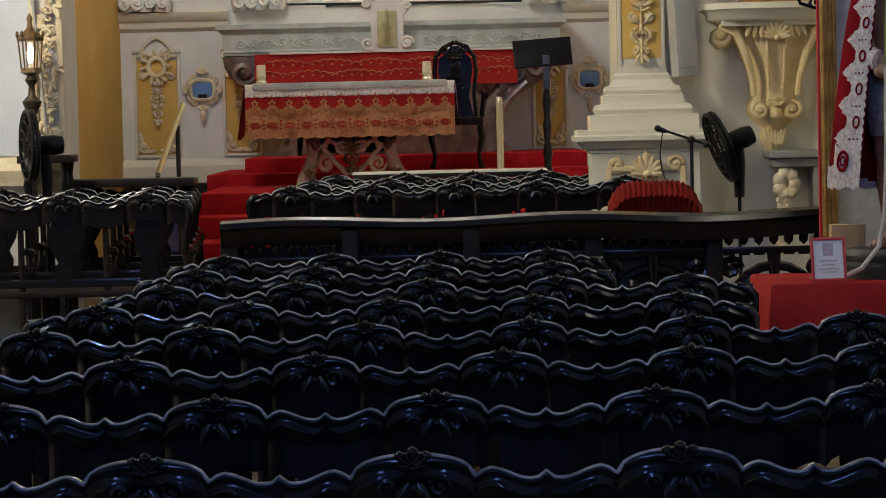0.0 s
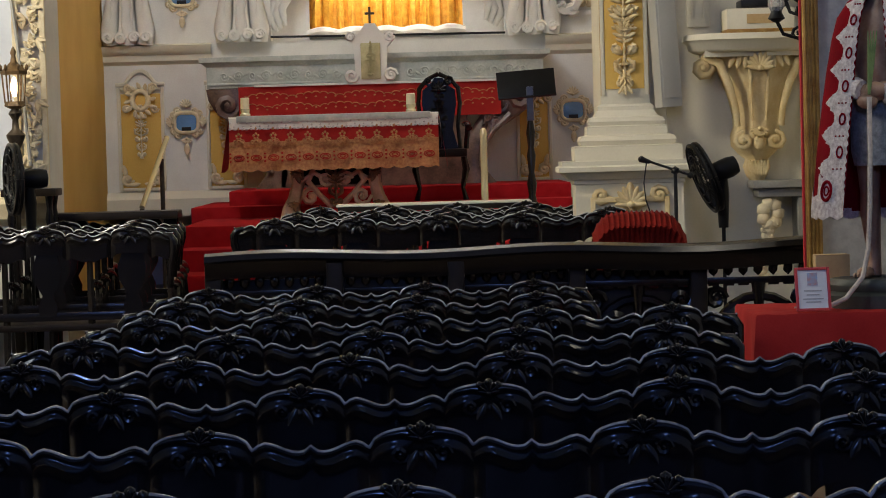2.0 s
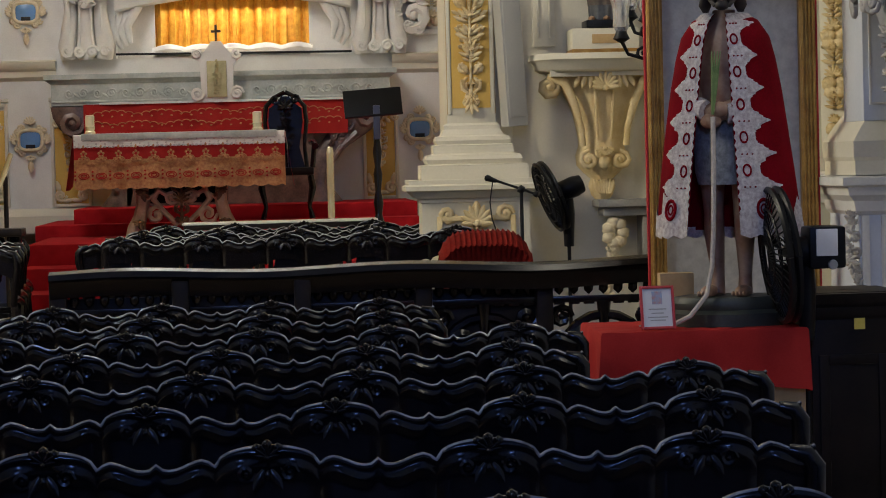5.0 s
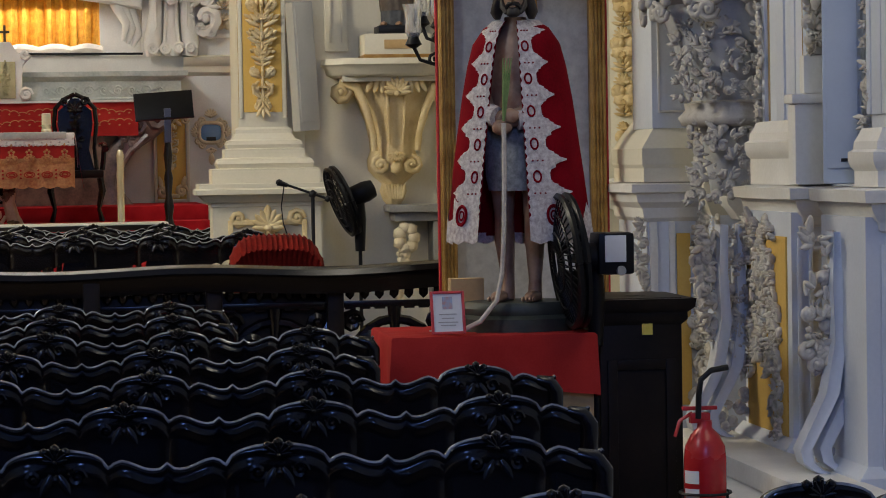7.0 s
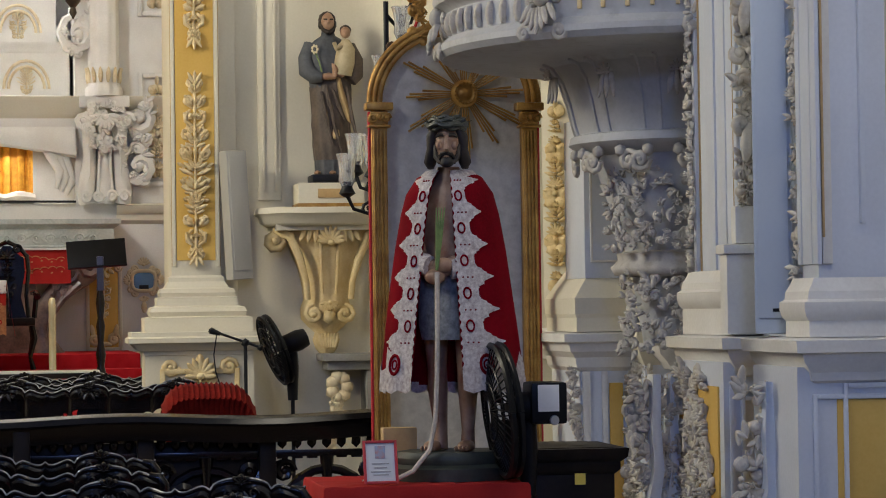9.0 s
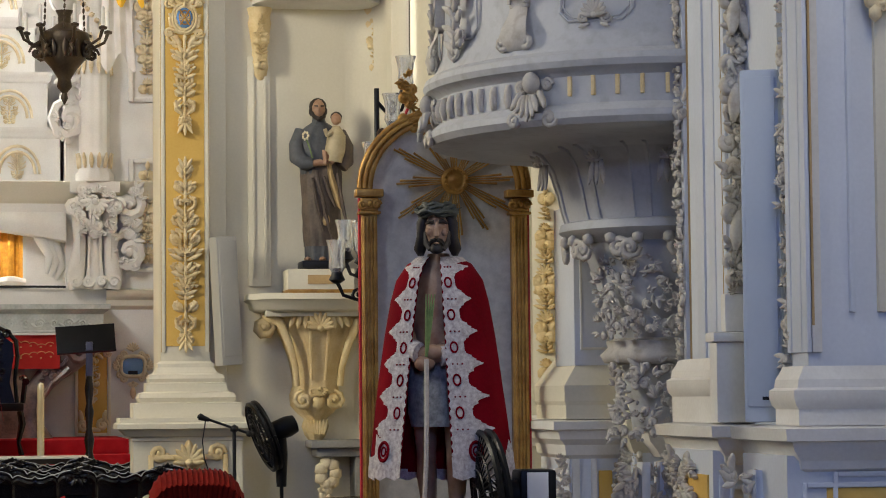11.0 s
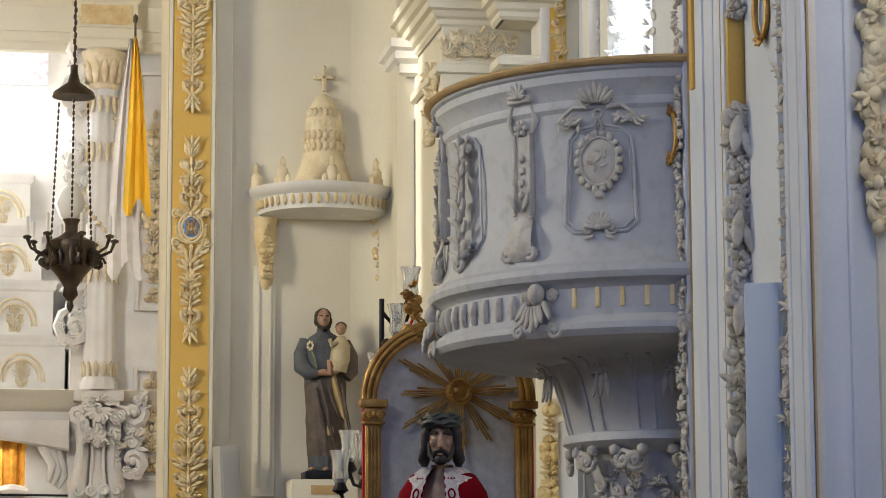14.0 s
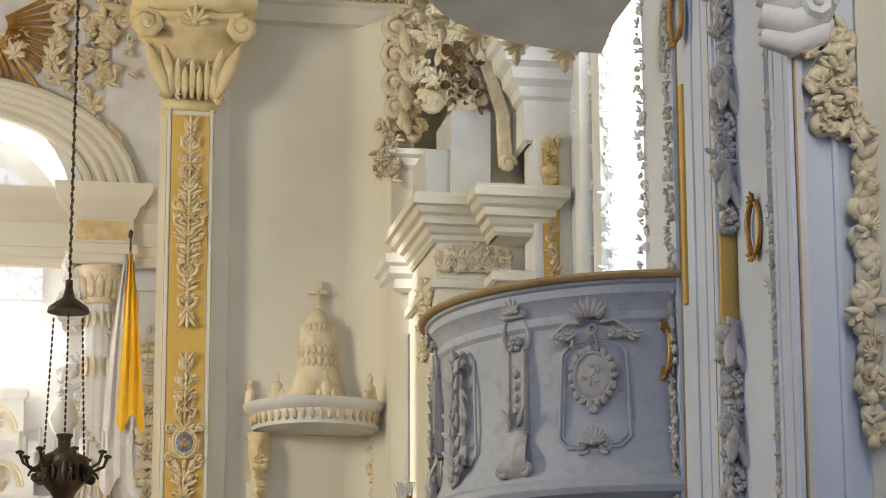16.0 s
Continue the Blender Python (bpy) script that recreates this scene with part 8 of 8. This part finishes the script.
def fire_extinguisher():
    ob = thing("fire_extinguisher", (2.345, 9.2, -0.0), "red fire extinguisher in a wire stand with black hose", "fire extinguisher")
    ob.scale = (0.95, 0.95, 0.96)
    bm = bmesh.new()
    lathe(bm, [(0.07, 0.12), (0.082, 0.14), (0.084, 0.55), (0.078, 0.60), (0.055, 0.645), (0.03, 0.67), (0.028, 0.70)], 24)
    part("cylinder", bm, REDPAINT, ob)
    bm = bmesh.new()
    box(bm, -0.06, 0.02, -0.02, 0.02, 0.69, 0.73, 0.006)
    box(bm, -0.09, 0.05, -0.012, 0.012, 0.74, 0.755, 0.004)
    tube(bm, [(-0.05, 0, 0.73), (-0.10, 0, 0.70), (-0.12, 0, 0.64)], 0.008, 6)
    part("valve", bm, REDPAINT, ob)
    bm = bmesh.new()
    tube(bm, [(-0.03, -0.02, 0.71), (-0.03, -0.03, 0.80), (-0.02, -0.03, 0.86), (0.02, -0.03, 0.895), (0.09, -0.02, 0.905)], 0.012, 8)
    part("hose", bm, IRON, ob, "black rubber hose")
    bm = bmesh.new()
    for z, h in ((0.46, 0.05), (0.40, 0.04), (0.33, 0.05)):
        skin(bm, [[(0.086 * math.cos(a), 0.086 * math.sin(a), q) for a in [3.3 + 0.08 * k for k in range(12)]] for q in (z, z + h)], closed=False)
    part("label", bm, PAPER, ob, "white printed label")
    bm = bmesh.new()
    tube(bm, [(0.1 * math.cos(2 * math.pi * k / 20), 0.1 * math.sin(2 * math.pi * k / 20), 0.42) for k in range(21)], 0.006, 5)
    for k in range(3):
        a = 2 * math.pi * k / 3 + 3.4
        tube(bm, [(0.1 * math.cos(a), 0.1 * math.sin(a), 0.42), (0.1 * math.cos(a), 0.1 * math.sin(a), 0.05), (0.13 * math.cos(a), 0.13 * math.sin(a), 0.0)], 0.006, 5)
    lathe(bm, [(0.1, 0.1), (0.1, 0.12)], 16)
    part("stand", bm, IRON, ob, "black wire stand")


fire_extinguisher()


def column_speaker(at, h, turn, mat, label, tip=0):
    ob = thing("column_speaker", at, label, "loudspeaker", "", turn)
    bm = bmesh.new()
    box(bm, -0.075, 0.075, -0.06, 0.06, 0, h, 0.012, pose(0, 0, 0, 0, tip, 0))
    part("case", bm, mat, ob)
    bm = bmesh.new()
    box(bm, -0.06, 0.06, -0.068, -0.058, 0.06, h - 0.03, 0.004, pose(0, 0, 0, 0, tip, 0))
    part("grille", bm, mat, ob)
    if mat is BLUEGREY:
        bm = bmesh.new()
        box(bm, -0.005, 0.04, -0.071, -0.068, 0.085, 0.098)
        part("badge", bm, IRON, ob, "tiny black and red badge")
    return ob


column_speaker((2.97, 9.44, 1.54), 1.36, -22, BLUEGREY, "pale blue column loudspeaker between the wall piers")
column_speaker((1.60, 16.76, 1.87), 0.85, 20, GREYBOX, "grey column loudspeaker beside the pilaster", -3)


def candelabrum():
    ob = thing("candelabrum", (2.075, 13.38, 0.0), "black iron candelabrum with etched glass shades", "candelabrum")
    bm = bmesh.new()
    lathe(bm, [(0.16, 0.0), (0.16, 0.03), (0.05, 0.08), (0.02, 0.2), (0.018, 2.1), (0.035, 2.2), (0.016, 2.3), (0.014, 3.3)], 12)
    part("stem", bm, IRON, ob)
    spots = ((-0.235, -0.10, 2.31), (-0.105, -0.14, 2.40), (-0.16, 0.10, 2.43), (-0.04, -0.10, 2.83), (0.07, -0.10, 3.09), (0.165, 0.04, 3.31))
    for x, y, z in spots:
        bm = bmesh.new()
        tube(bm, [(0, 0, z - 0.08), (x * 0.4, y * 0.4, z - 0.15), (x * 0.85, y * 0.85, z - 0.12), (x, y, z - 0.05)], [0.012, 0.01, 0.01, 0.012], 6)
        scroll(bm, Matrix(), (x * 0.5, y * 0.5, z - 0.12), 0.04, 1, 0.008)
        lathe(bm, [(0.015, z - 0.06), (0.045, z - 0.04), (0.03, z - 0.01), (0.028, z + 0.02)], 10, pose(x, y, 0))
        a = part("arm", bm, IRON, ob)
        bm = bmesh.new()
        skin(bm, [[(x + r * math.cos(2 * math.pi * k / 16), y + r * math.sin(2 * math.pi * k / 16), z + q) for k in range(16)] for r, q in ((0.03, 0.0), (0.045, 0.03), (0.04, 0.08), (0.046, 0.13), (0.058, 0.17))], caps=False)
        part("shade", bm, GLASS, a, "etched clear glass shade")
    bm = bmesh.new()
    tangle(bm, pose(0.06, -0.06, 2.55), 0.12, 0.55, 24, random.Random(12), 0.02, 0.035)
    part("gilt_cluster", bm, BROWNGILT, ob, "dark gilt leaf cluster")
    bm = bmesh.new()
    tube(bm, [(-0.03, -0.33, 2.78), (0.05, -0.34, 3.0), (0.15, -0.33, 3.25)], 0.008, 5)
    part("red_ribbon", bm, REDEDGE, ob, "thin red ribbon")


candelabrum()


def music_stand():
    ob = thing("lectern", (0.92, 22.5, 1.0), "black lectern on a turned wooden post", "lectern")
    bm = bmesh.new()
    m = pose(-0.03, 0, 1.185, -16, -3.5, 0)
    box(bm, -0.257, 0.257, -0.012, 0.012, -0.12, 0.125, 0.004, m)
    box(bm, -0.257, 0.257, -0.05, -0.01, -0.135, -0.12, 0.004, m)
    part("desk", bm, PLASTIC, ob)
    bm = bmesh.new()
    lathe(bm, [(0.14, 0.0), (0.12, 0.06), (0.05, 0.12), (0.03, 0.2), (0.045, 0.3), (0.025, 0.4), (0.04, 0.55), (0.025, 0.62), (0.04, 0.75), (0.022, 0.88), (0.03, 0.95), (0.025, 1.1)], 12)
    part("post", bm, WOOD, ob)
    bm = bmesh.new()
    box(bm, -0.03, 0.03, -0.05, -0.02, 0.86, 1.16, 0.006)
    part("bracket", bm, SLATE, ob, "blue-grey clamp")


SLATE = surface("slate_plastic", (0.03, 0.04, 0.09), (0.05, 0.06, 0.12), 4.0, 0.35, 0.0)
music_stand()


def armchair():
    ob = thing("armchair", (0.13, 25.0, 1.13), "black carved armchair with shaped back", "armchair")
    bm = bmesh.new()
    prism(bm, [(-0.18, 0.5), (0.18, 0.5), (0.13, 0.7), (0.17, 0.95), (0.16, 1.08), (0.08, 1.14), (0.04, 1.2), (-0.04, 1.2), (-0.08, 1.14), (-0.16, 1.08), (-0.17, 0.95), (-0.13, 0.7)], 0.1, 0.14)
    for e in (-1, 1):
        tube(bm, [(e * 0.20, 0.10, 0.5), (e * 0.18, 0.10, 0.72), (e * 0.205, 0.10, 0.95), (e * 0.19, 0.10, 1.10), (e * 0.11, 0.10, 1.19), (0, 0.10, 1.24)], [0.022, 0.02, 0.022, 0.024, 0.02, 0.024], 7)
        scroll(bm, Matrix(), (e * 0.10, 0.085, 1.17), 0.045, e, 0.014)
    spindle(bm, pose(0, 0.095, 0.62), 0.2, 0.44, random.Random(9), 0.016)
    shell(bm, pose(0, 0.09, 1.08), (0, 0, 0), 0.1, 7, 0.02)
    part("backrest", bm, WOOD, ob)
    bm = bmesh.new()
    box(bm, -0.26, 0.26, -0.35, 0.12, 0.42, 0.50, 0.02)
    part("seat", bm, DARKWOOD, ob)
    for s in (-1, 1):
        bm = bmesh.new()
        tube(bm, [(s * 0.24, 0.1, 0.74), (s * 0.27, -0.15, 0.74), (s * 0.28, -0.32, 0.70)], [0.025, 0.03, 0.035], 8)
        tube(bm, [(s * 0.27, -0.28, 0.70), (s * 0.25, -0.24, 0.5)], 0.025, 6)
        part("armrest", bm, WOOD, ob)
        for y in (-0.3, 0.1):
            bm = bmesh.new()
            tube(bm, [(s * 0.23, y, 0.42), (s * 0.25, y, 0.3), (s * 0.21, y, 0.12), (s * 0.24, y, 0.0)], [0.03, 0.035, 0.02, 0.03], 7)
            part("leg", bm, WOOD, ob)


armchair()


def striped_chair():
    ob = thing("upholstered_chair", (1.19, 14.5, 0.2), "low chair in pleated dark red upholstery", "chair")
    bm = bmesh.new()
    n = 54
    rings = []
    for y, zt, half in ((-0.16, 0.93, 0.255), (-0.19, 0.98, 0.265), (-0.10, 1.045, 0.265), (0.06, 1.06, 0.26), (0.16, 1.03, 0.25)):
        ring = []
        for k in range(n + 1):
            x = -half + 2 * half * k / n
            e = abs(x / half)
            z = zt - 0.13 * e ** 5 - 0.016 * abs(math.sin(k * math.pi / 3))
            ring.append((x, y - 0.006 * abs(math.sin(k * math.pi / 3)), z))
        rings.append(ring)
    skin(bm, [[(x, -0.15 - 0.006 * abs(math.sin(k * math.pi / 3)), 0.2) for k, (x, y, z) in enumerate(rings[0])]] + rings + [[(x, 0.17, 0.2) for x, y, z in rings[-1]]], closed=False)
    part("backrest", bm, STRIPE, ob)
    bm = bmesh.new()
    box(bm, -0.26, 0.26, 0.12, 0.62, 0.3, 0.46, 0.03)
    part("seat", bm, STRIPE, ob)
    for x in (-0.22, 0.22):
        for y in (-0.1, 0.55):
            bm = bmesh.new()
            tube(bm, [(x, y, 0.3), (x, y, 0.0)], [0.025, 0.02], 8)
            part("leg", bm, DARKWOOD, ob)


striped_chair()

# microphone stand
ob = thing("microphone_stand", (1.48, 15.2, 0.2), "black microphone stand with a boom arm", "microphone stand")
bm = bmesh.new()
tube(bm, [(0, 0, 0.05), (0, 0, 1.27)], 0.011, 8)
part("pole", bm, IRON, ob)
bm = bmesh.new()
tube(bm, [(0.09, 0, 1.24), (-0.02, 0, 1.28), (-0.16, 0, 1.33)], 0.008, 6)
lump(bm, (0, 0, 1.27), (0.028, 0.025, 0.028))
lump(bm, (0.09, 0, 1.24), (0.022, 0.02, 0.022))
part("boom", bm, IRON, ob)
bm = bmesh.new()
tube(bm, [(-0.15, 0, 1.325), (-0.21, 0, 1.345)], [0.012, 0.02], 8)
lump(bm, (-0.2, 0, 1.345), (0.024, 0.02, 0.02))
part("microphone", bm, IRON, ob)
bm = bmesh.new()
tube(bm, [(-0.17, 0, 1.33), (-0.19, 0, 1.2), (-0.18, 0, 1.1), (-0.02, 0, 0.6), (0, 0, 0.1)], 0.004, 5)
part("cable", bm, IRON, ob)
for k in range(3):
    bm = bmesh.new()
    a = 2 * math.pi * k / 3
    tube(bm, [(0, 0, 0.09), (0.28 * math.cos(a), 0.28 * math.sin(a), 0.0)], 0.009, 6)
    part("leg", bm, IRON, ob)

# brass posts
ob = thing("brass_post", (0.445, 20.0, 0.35), "polished brass candle post standing by the steps", "post")
bm = bmesh.new()
lathe(bm, [(0.11, 0.0), (0.11, 0.03), (0.05, 0.06), (0.028, 0.1), (0.028, 1.38), (0.030, 1.39), (0.022, 1.43), (0.001, 1.44)], 16)
part("shaft", bm, BRASS, ob)
ob = thing("brass_handrail", (-2.14, 19.0, 0.2), "sloping polished brass handrail beside the red steps", "handrail")
bm = bmesh.new()
tube(bm, [(0.0, 0.0, 1.06), (0.14, 0.6, 1.58)], 0.021, 12)
part("rail", bm, BRASS, ob)
for x, y, z in ((0.0, 0.0, 1.05), (0.11, 0.45, 1.42)):
    bm = bmesh.new()
    tube(bm, [(x, y, 0.0), (x, y, z)], 0.018, 8)
    part("post", bm, BRONZE, ob)

# long table behind the chancel benches
ob = thing("side_table", (-0.68, 19.2, 0.2), "low dark table with a white linen runner", "table")
bm = bmesh.new()
box(bm, 0, 1.44, -0.2, 0.2, 0.98, 1.02, 0.006)
part("tabletop", bm, DARKWOOD, ob)
for x in (0.06, 1.38):
    for y in (-0.15, 0.15):
        bm = bmesh.new()
        box(bm, x - 0.03, x + 0.03, y - 0.03, y + 0.03, 0, 0.98, 0.006)
        part("leg", bm, DARKWOOD, ob)
ob = thing("table_runner", (-0.68, 19.2, 1.22), "white linen runner laid on the side table", "runner")
bm = bmesh.new()
box(bm, -0.01, 1.45, -0.21, 0.21, 0.0, 0.016, 0.006)
part("linen", bm, LINEN, ob)

# kneeler and small stool on the left of the chancel
ob = thing("kneeler", (-3.4, 17.2, 0.2), "dark wooden prayer desk with turned legs", "kneeler")
bm = bmesh.new()
box(bm, -0.4, 1.72, -0.15, 0.15, 1.02, 1.075, 0.015)
part("top", bm, DARKWOOD, ob)
for x in (-0.3, 0.68, 1.66):
    bm = bmesh.new()
    lathe(bm, [(0.05, 0.0), (0.05, 0.1), (0.025, 0.2), (0.05, 0.35), (0.03, 0.5), (0.045, 0.7), (0.028, 0.9), (0.05, 1.0), (0.05, 1.02)], 10, pose(x, -0.05, 0))
    part("leg", bm, WOOD, ob)
ob = thing("stool", (-2.63, 16.75, 0.2), "dark wooden stool with turned legs", "stool")
bm = bmesh.new()
box(bm, -0.16, 0.2, -0.15, 0.15, 1.2, 1.25, 0.01)
part("seat", bm, DARKWOOD, ob)
for x in (-0.1, 0.15):
    for y in (-0.1, 0.1):
        bm = bmesh.new()
        lathe(bm, [(0.03, 0.0), (0.03, 0.9), (0.015, 0.95), (0.03, 1.05), (0.018, 1.12), (0.03, 1.2)], 8, pose(x, y, 0))
        part("leg", bm, WOOD, ob)


def lantern():
    ob = thing("processional_lantern", (-2.692, 16.7, 0.485), "lit gilded lantern on a dark staff", "lantern")
    bm = bmesh.new()
    tube(bm, [(0, 0, -0.285), (0, 0, 1.50)], 0.016, 8)
    lathe(bm, [(0.018, 0.95), (0.045, 1.0), (0.05, 1.10), (0.03, 1.18), (0.022, 1.22), (0.06, 1.30), (0.065, 1.32), (0.025, 1.36), (0.02, 1.42), (0.045, 1.46), (0.02, 1.50)], 12)
    part("staff", bm, BRONZE, ob)
    bm = bmesh.new()
    lathe(bm, [(0.03, 1.49), (0.07, 1.51), (0.062, 1.54)], 6)
    for k in range(6):
        a = 2 * math.pi * k / 6
        tube(bm, [(0.062 * math.cos(a), 0.062 * math.sin(a), 1.53), (0.078 * math.cos(a), 0.078 * math.sin(a), 1.72)], 0.006, 5)
        lump(bm, (0.085 * math.cos(a), 0.085 * math.sin(a), 1.76), (0.012, 0.012, 0.025))
    lathe(bm, [(0.086, 1.715), (0.09, 1.735), (0.05, 1.77), (0.022, 1.80), (0.014, 1.84), (0.022, 1.86), (0.003, 1.90)], 6)
    part("cage", bm, BROWNGILT, ob, "browned gilt six-sided cage")
    bm = bmesh.new()
    lathe(bm, [(0.010, 1.57), (0.024, 1.61), (0.022, 1.66), (0.008, 1.70)], 10)
    part("bulb", bm, BULB, ob, "glowing warm bulb")


lantern()
# stucco on the left arch pier
bm = bmesh.new()
tangle(bm, pose(-2.62, 16.98, 1.5), 0.12, 4.0, 120, random.Random(31), 0.03, 0.06)
tangle(bm, pose(-3.1, 16.98, 1.5), 0.10, 4.0, 90, random.Random(32), 0.03, 0.06)
for x in (-2.72, -3.0, -2.54):
    box(bm, x - 0.02, x + 0.02, 16.96, 17.0, 1.4, 8.0, 0.006)
moulding(bm, [(-4.0, 17.0), (-2.52, 17.0)], [(0, 1.2), (0.1, 1.25), (0.12, 1.35), (0.05, 1.42), (0, 1.44)])
setting("stucco_left", bm, ORN, "cream carved stucco strips on the left pier", "trim")
bm = bmesh.new()
box(bm, -2.98, -2.74, 16.985, 17.0, 1.45, 8.0)
setting("pale_panel", bm, BLUE, "pale blue strip on the left pier", "trim")
ob = thing("wall_cable", (-2.62, 16.94, 1.5), "grey hanging cable on the pier", "cable")
bm = bmesh.new()
tube(bm, [(-0.16, 0, 1.6), (-0.08, 0, 0.9), (-0.02, 0, 0.1)], 0.012, 5)
part("cable", bm, GREYBOX, ob)


def chandelier():
    ob = thing("chandelier", (0.63, 20.0, 3.96), "dark bronze hanging sanctuary lamp with candle arms and glass", "chandelier")
    bm = bmesh.new()
    lathe(bm, [(0.004, 0.0), (0.03, 0.05), (0.02, 0.09), (0.06, 0.14), (0.05, 0.2), (0.10, 0.28), (0.17, 0.36), (0.16, 0.45), (0.20, 0.50), (0.19, 0.56), (0.10, 0.60), (0.05, 0.64), (0.05, 0.70), (0.07, 0.74)], 20)
    for k in range(12):
        a = 2 * math.pi * k / 12
        m = Matrix.Translation((0.17 * math.cos(a), 0.17 * math.sin(a), 0.36)) @ Matrix.Rotation(a + math.pi / 2, 4, "Z")
        leaf(bm, m, (0, 0, 0), 0.14, 0.03, math.pi / 2, 0.02)
    part("bowl", bm, BRONZE, ob)
    for k in range(8):
        bm = bmesh.new()
        a = 2 * math.pi * k / 8 + 0.2
        c, s = math.cos(a), math.sin(a)
        tube(bm, [(0.16 * c, 0.16 * s, 0.5), (0.24 * c, 0.24 * s, 0.46), (0.32 * c, 0.32 * s, 0.50), (0.35 * c, 0.35 * s, 0.58)], [0.02, 0.014, 0.012, 0.016], 6)
        lathe(bm, [(0.03, 0.57), (0.035, 0.59), (0.012, 0.60), (0.010, 0.605)], 8, pose(0.35 * c, 0.35 * s, 0))
        scroll(bm, Matrix.Rotation(a, 4, "Z"), (0.22, 0.0, 0.40), 0.06, 1, 0.014)
        arm = part("candle_arm", bm, BRONZE, ob)
        bm = bmesh.new()
        lathe(bm, [(0.014, 0.60), (0.014, 0.74), (0.004, 0.75)], 8, pose(0.35 * c, 0.35 * s, 0))
        part("candle", bm, FROSTED, arm, "short white candle")
    for k in range(3):
        bm = bmesh.new()
        a = 2 * math.pi * k / 3 + 0.5
        n = 22
        for i in range(n):
            f = i / n
            r = 0.18 + (0.13 - 0.18) * f
            lump(bm, (r * math.cos(a), r * math.sin(a), 0.6 + 1.12 * f), (0.011, 0.011, 0.026))
        part("chain", bm, BRONZE, ob)
    bm = bmesh.new()
    skin(bm, [[(r * math.cos(2 * math.pi * k / 18), r * math.sin(2 * math.pi * k / 18), z) for k in range(18)] for r, z in ((0.05, 0.74), (0.085, 0.79), (0.105, 0.86), (0.095, 0.93), (0.06, 0.99), (0.02, 1.02))], caps=False)
    part("globe", bm, FROSTED, ob, "frosted white glass globe")
    bm = bmesh.new()
    lathe(bm, [(0.17, 1.72), (0.16, 1.76), (0.05, 1.84), (0.03, 1.92), (0.03, 1.98)], 16)
    part("crown", bm, BRONZE, ob)
    bm = bmesh.new()
    for i in range(120):
        lump(bm, (0.006 * (i % 2), 0.006 * ((i + 1) % 2), 1.97 + 0.051 * i), (0.016, 0.016, 0.032))
    part("hanging_chain", bm, BRONZE, ob)


chandelier()
ob = thing("flag", (1.42, 26.0, 4.6), "hanging yellow and white flag on a dark pole", "flag")
bm = bmesh.new()
tube(bm, [(0.05, 0.98, 2.0), (0.03, 0.1, 2.7), (0.02, 0, 3.1)], 0.012, 8)
lump(bm, (0.02, 0, 3.14), (0.03, 0.03, 0.06))
part("pole", bm, BRONZE, ob)
for nm, mt, x0, x1, lab in (("yellow_half", FLAGY, 0.0, 1.0, "yellow half"), ("white_half", FLAGW, 0.0, 1.0, "white half")):
    bm = bmesh.new()
    rings = []
    for i in range(14):
        f = i / 13
        w = 0.03 + (0.26 if nm == "yellow_half" else 0.33) * f ** 0.8
        z = 2.95 - (1.8 if nm == "yellow_half" else 2.45) * f
        off = 0.02 if nm == "yellow_half" else -0.17 * f * (1.5 - f) - 0.02
        rings.append([(off + w * (k / 12 - 0.35), 0.02 + 0.03 * math.sin(k * 1.3 + f * 2) + (0.06 if nm == "white_half" else -0.02), z - 0.1 * f * math.sin(k * 0.7)) for k in range(13)])
    skin(bm, rings, closed=False)
    part(nm, bm, mt, ob, lab)

# oval gilt wall ornaments on the piers
for x, y, z, s in ((2.985, 10.74, 3.73, 1.0), (2.985, 10.45, 5.2, 1.2), (3.08, 9.7, 4.05, 1.1)):
    ob = thing("wall_mirror", (x, y, z), "small oval mirror in a gilded frame on the wall", "mirror", "gilded oval mirrors", -80)
    bm = bmesh.new()
    tube(bm, [(0.05 * s * math.cos(a), -0.02, 0.10 * s * math.sin(a)) for a in [2 * math.pi * k / 20 for k in range(21)]], 0.013, 6)
    shell(bm, Matrix(), (0, -0.02, 0.10 * s), 0.04, 5, 0.01)
    shell(bm, Matrix(), (0, -0.02, -0.10 * s), 0.06, 5, 0.01, -math.pi, 0)
    part("frame", bm, GOLD, ob)
    bm = bmesh.new()
    lathe(bm, [(0.001, 0.006), (0.05 * s, 0.0)], 16, pose(0, 0, 0, 90) @ Matrix.Diagonal((1, 2, 1, 1)))
    part("plate", bm, BLUEGREY, ob)

# carved console and stone slab low on the arch wall
ob = thing("stone_console", (2.33, 16.9, 0.2), "grey stone slab on a carved cream console", "console")
bm = bmesh.new()
box(bm, -0.2, 0.5, -0.25, 0.1, 1.12, 1.17, 0.012)
box(bm, -0.16, 0.5, -0.2, 0.1, 1.06, 1.12, 0.012)
part("slab", bm, STONE, ob)
bm = bmesh.new()
box(bm, 0.1, 0.5, -0.18, 0.1, 0.3, 1.06, 0.01)
part("block", bm, STONE, ob)
bm = bmesh.new()
for k in range(7):
    lump(bm, (-0.08 + 0.05 * math.cos(k * 0.9), -0.16, 0.95 + 0.07 * math.sin(k * 0.9)), (0.05, 0.05, 0.05))
tangle(bm, pose(-0.06, -0.16, 0.55), 0.16, 0.34, 14, random.Random(3), 0.03, 0.05)
part("carving", bm, ORN, ob)
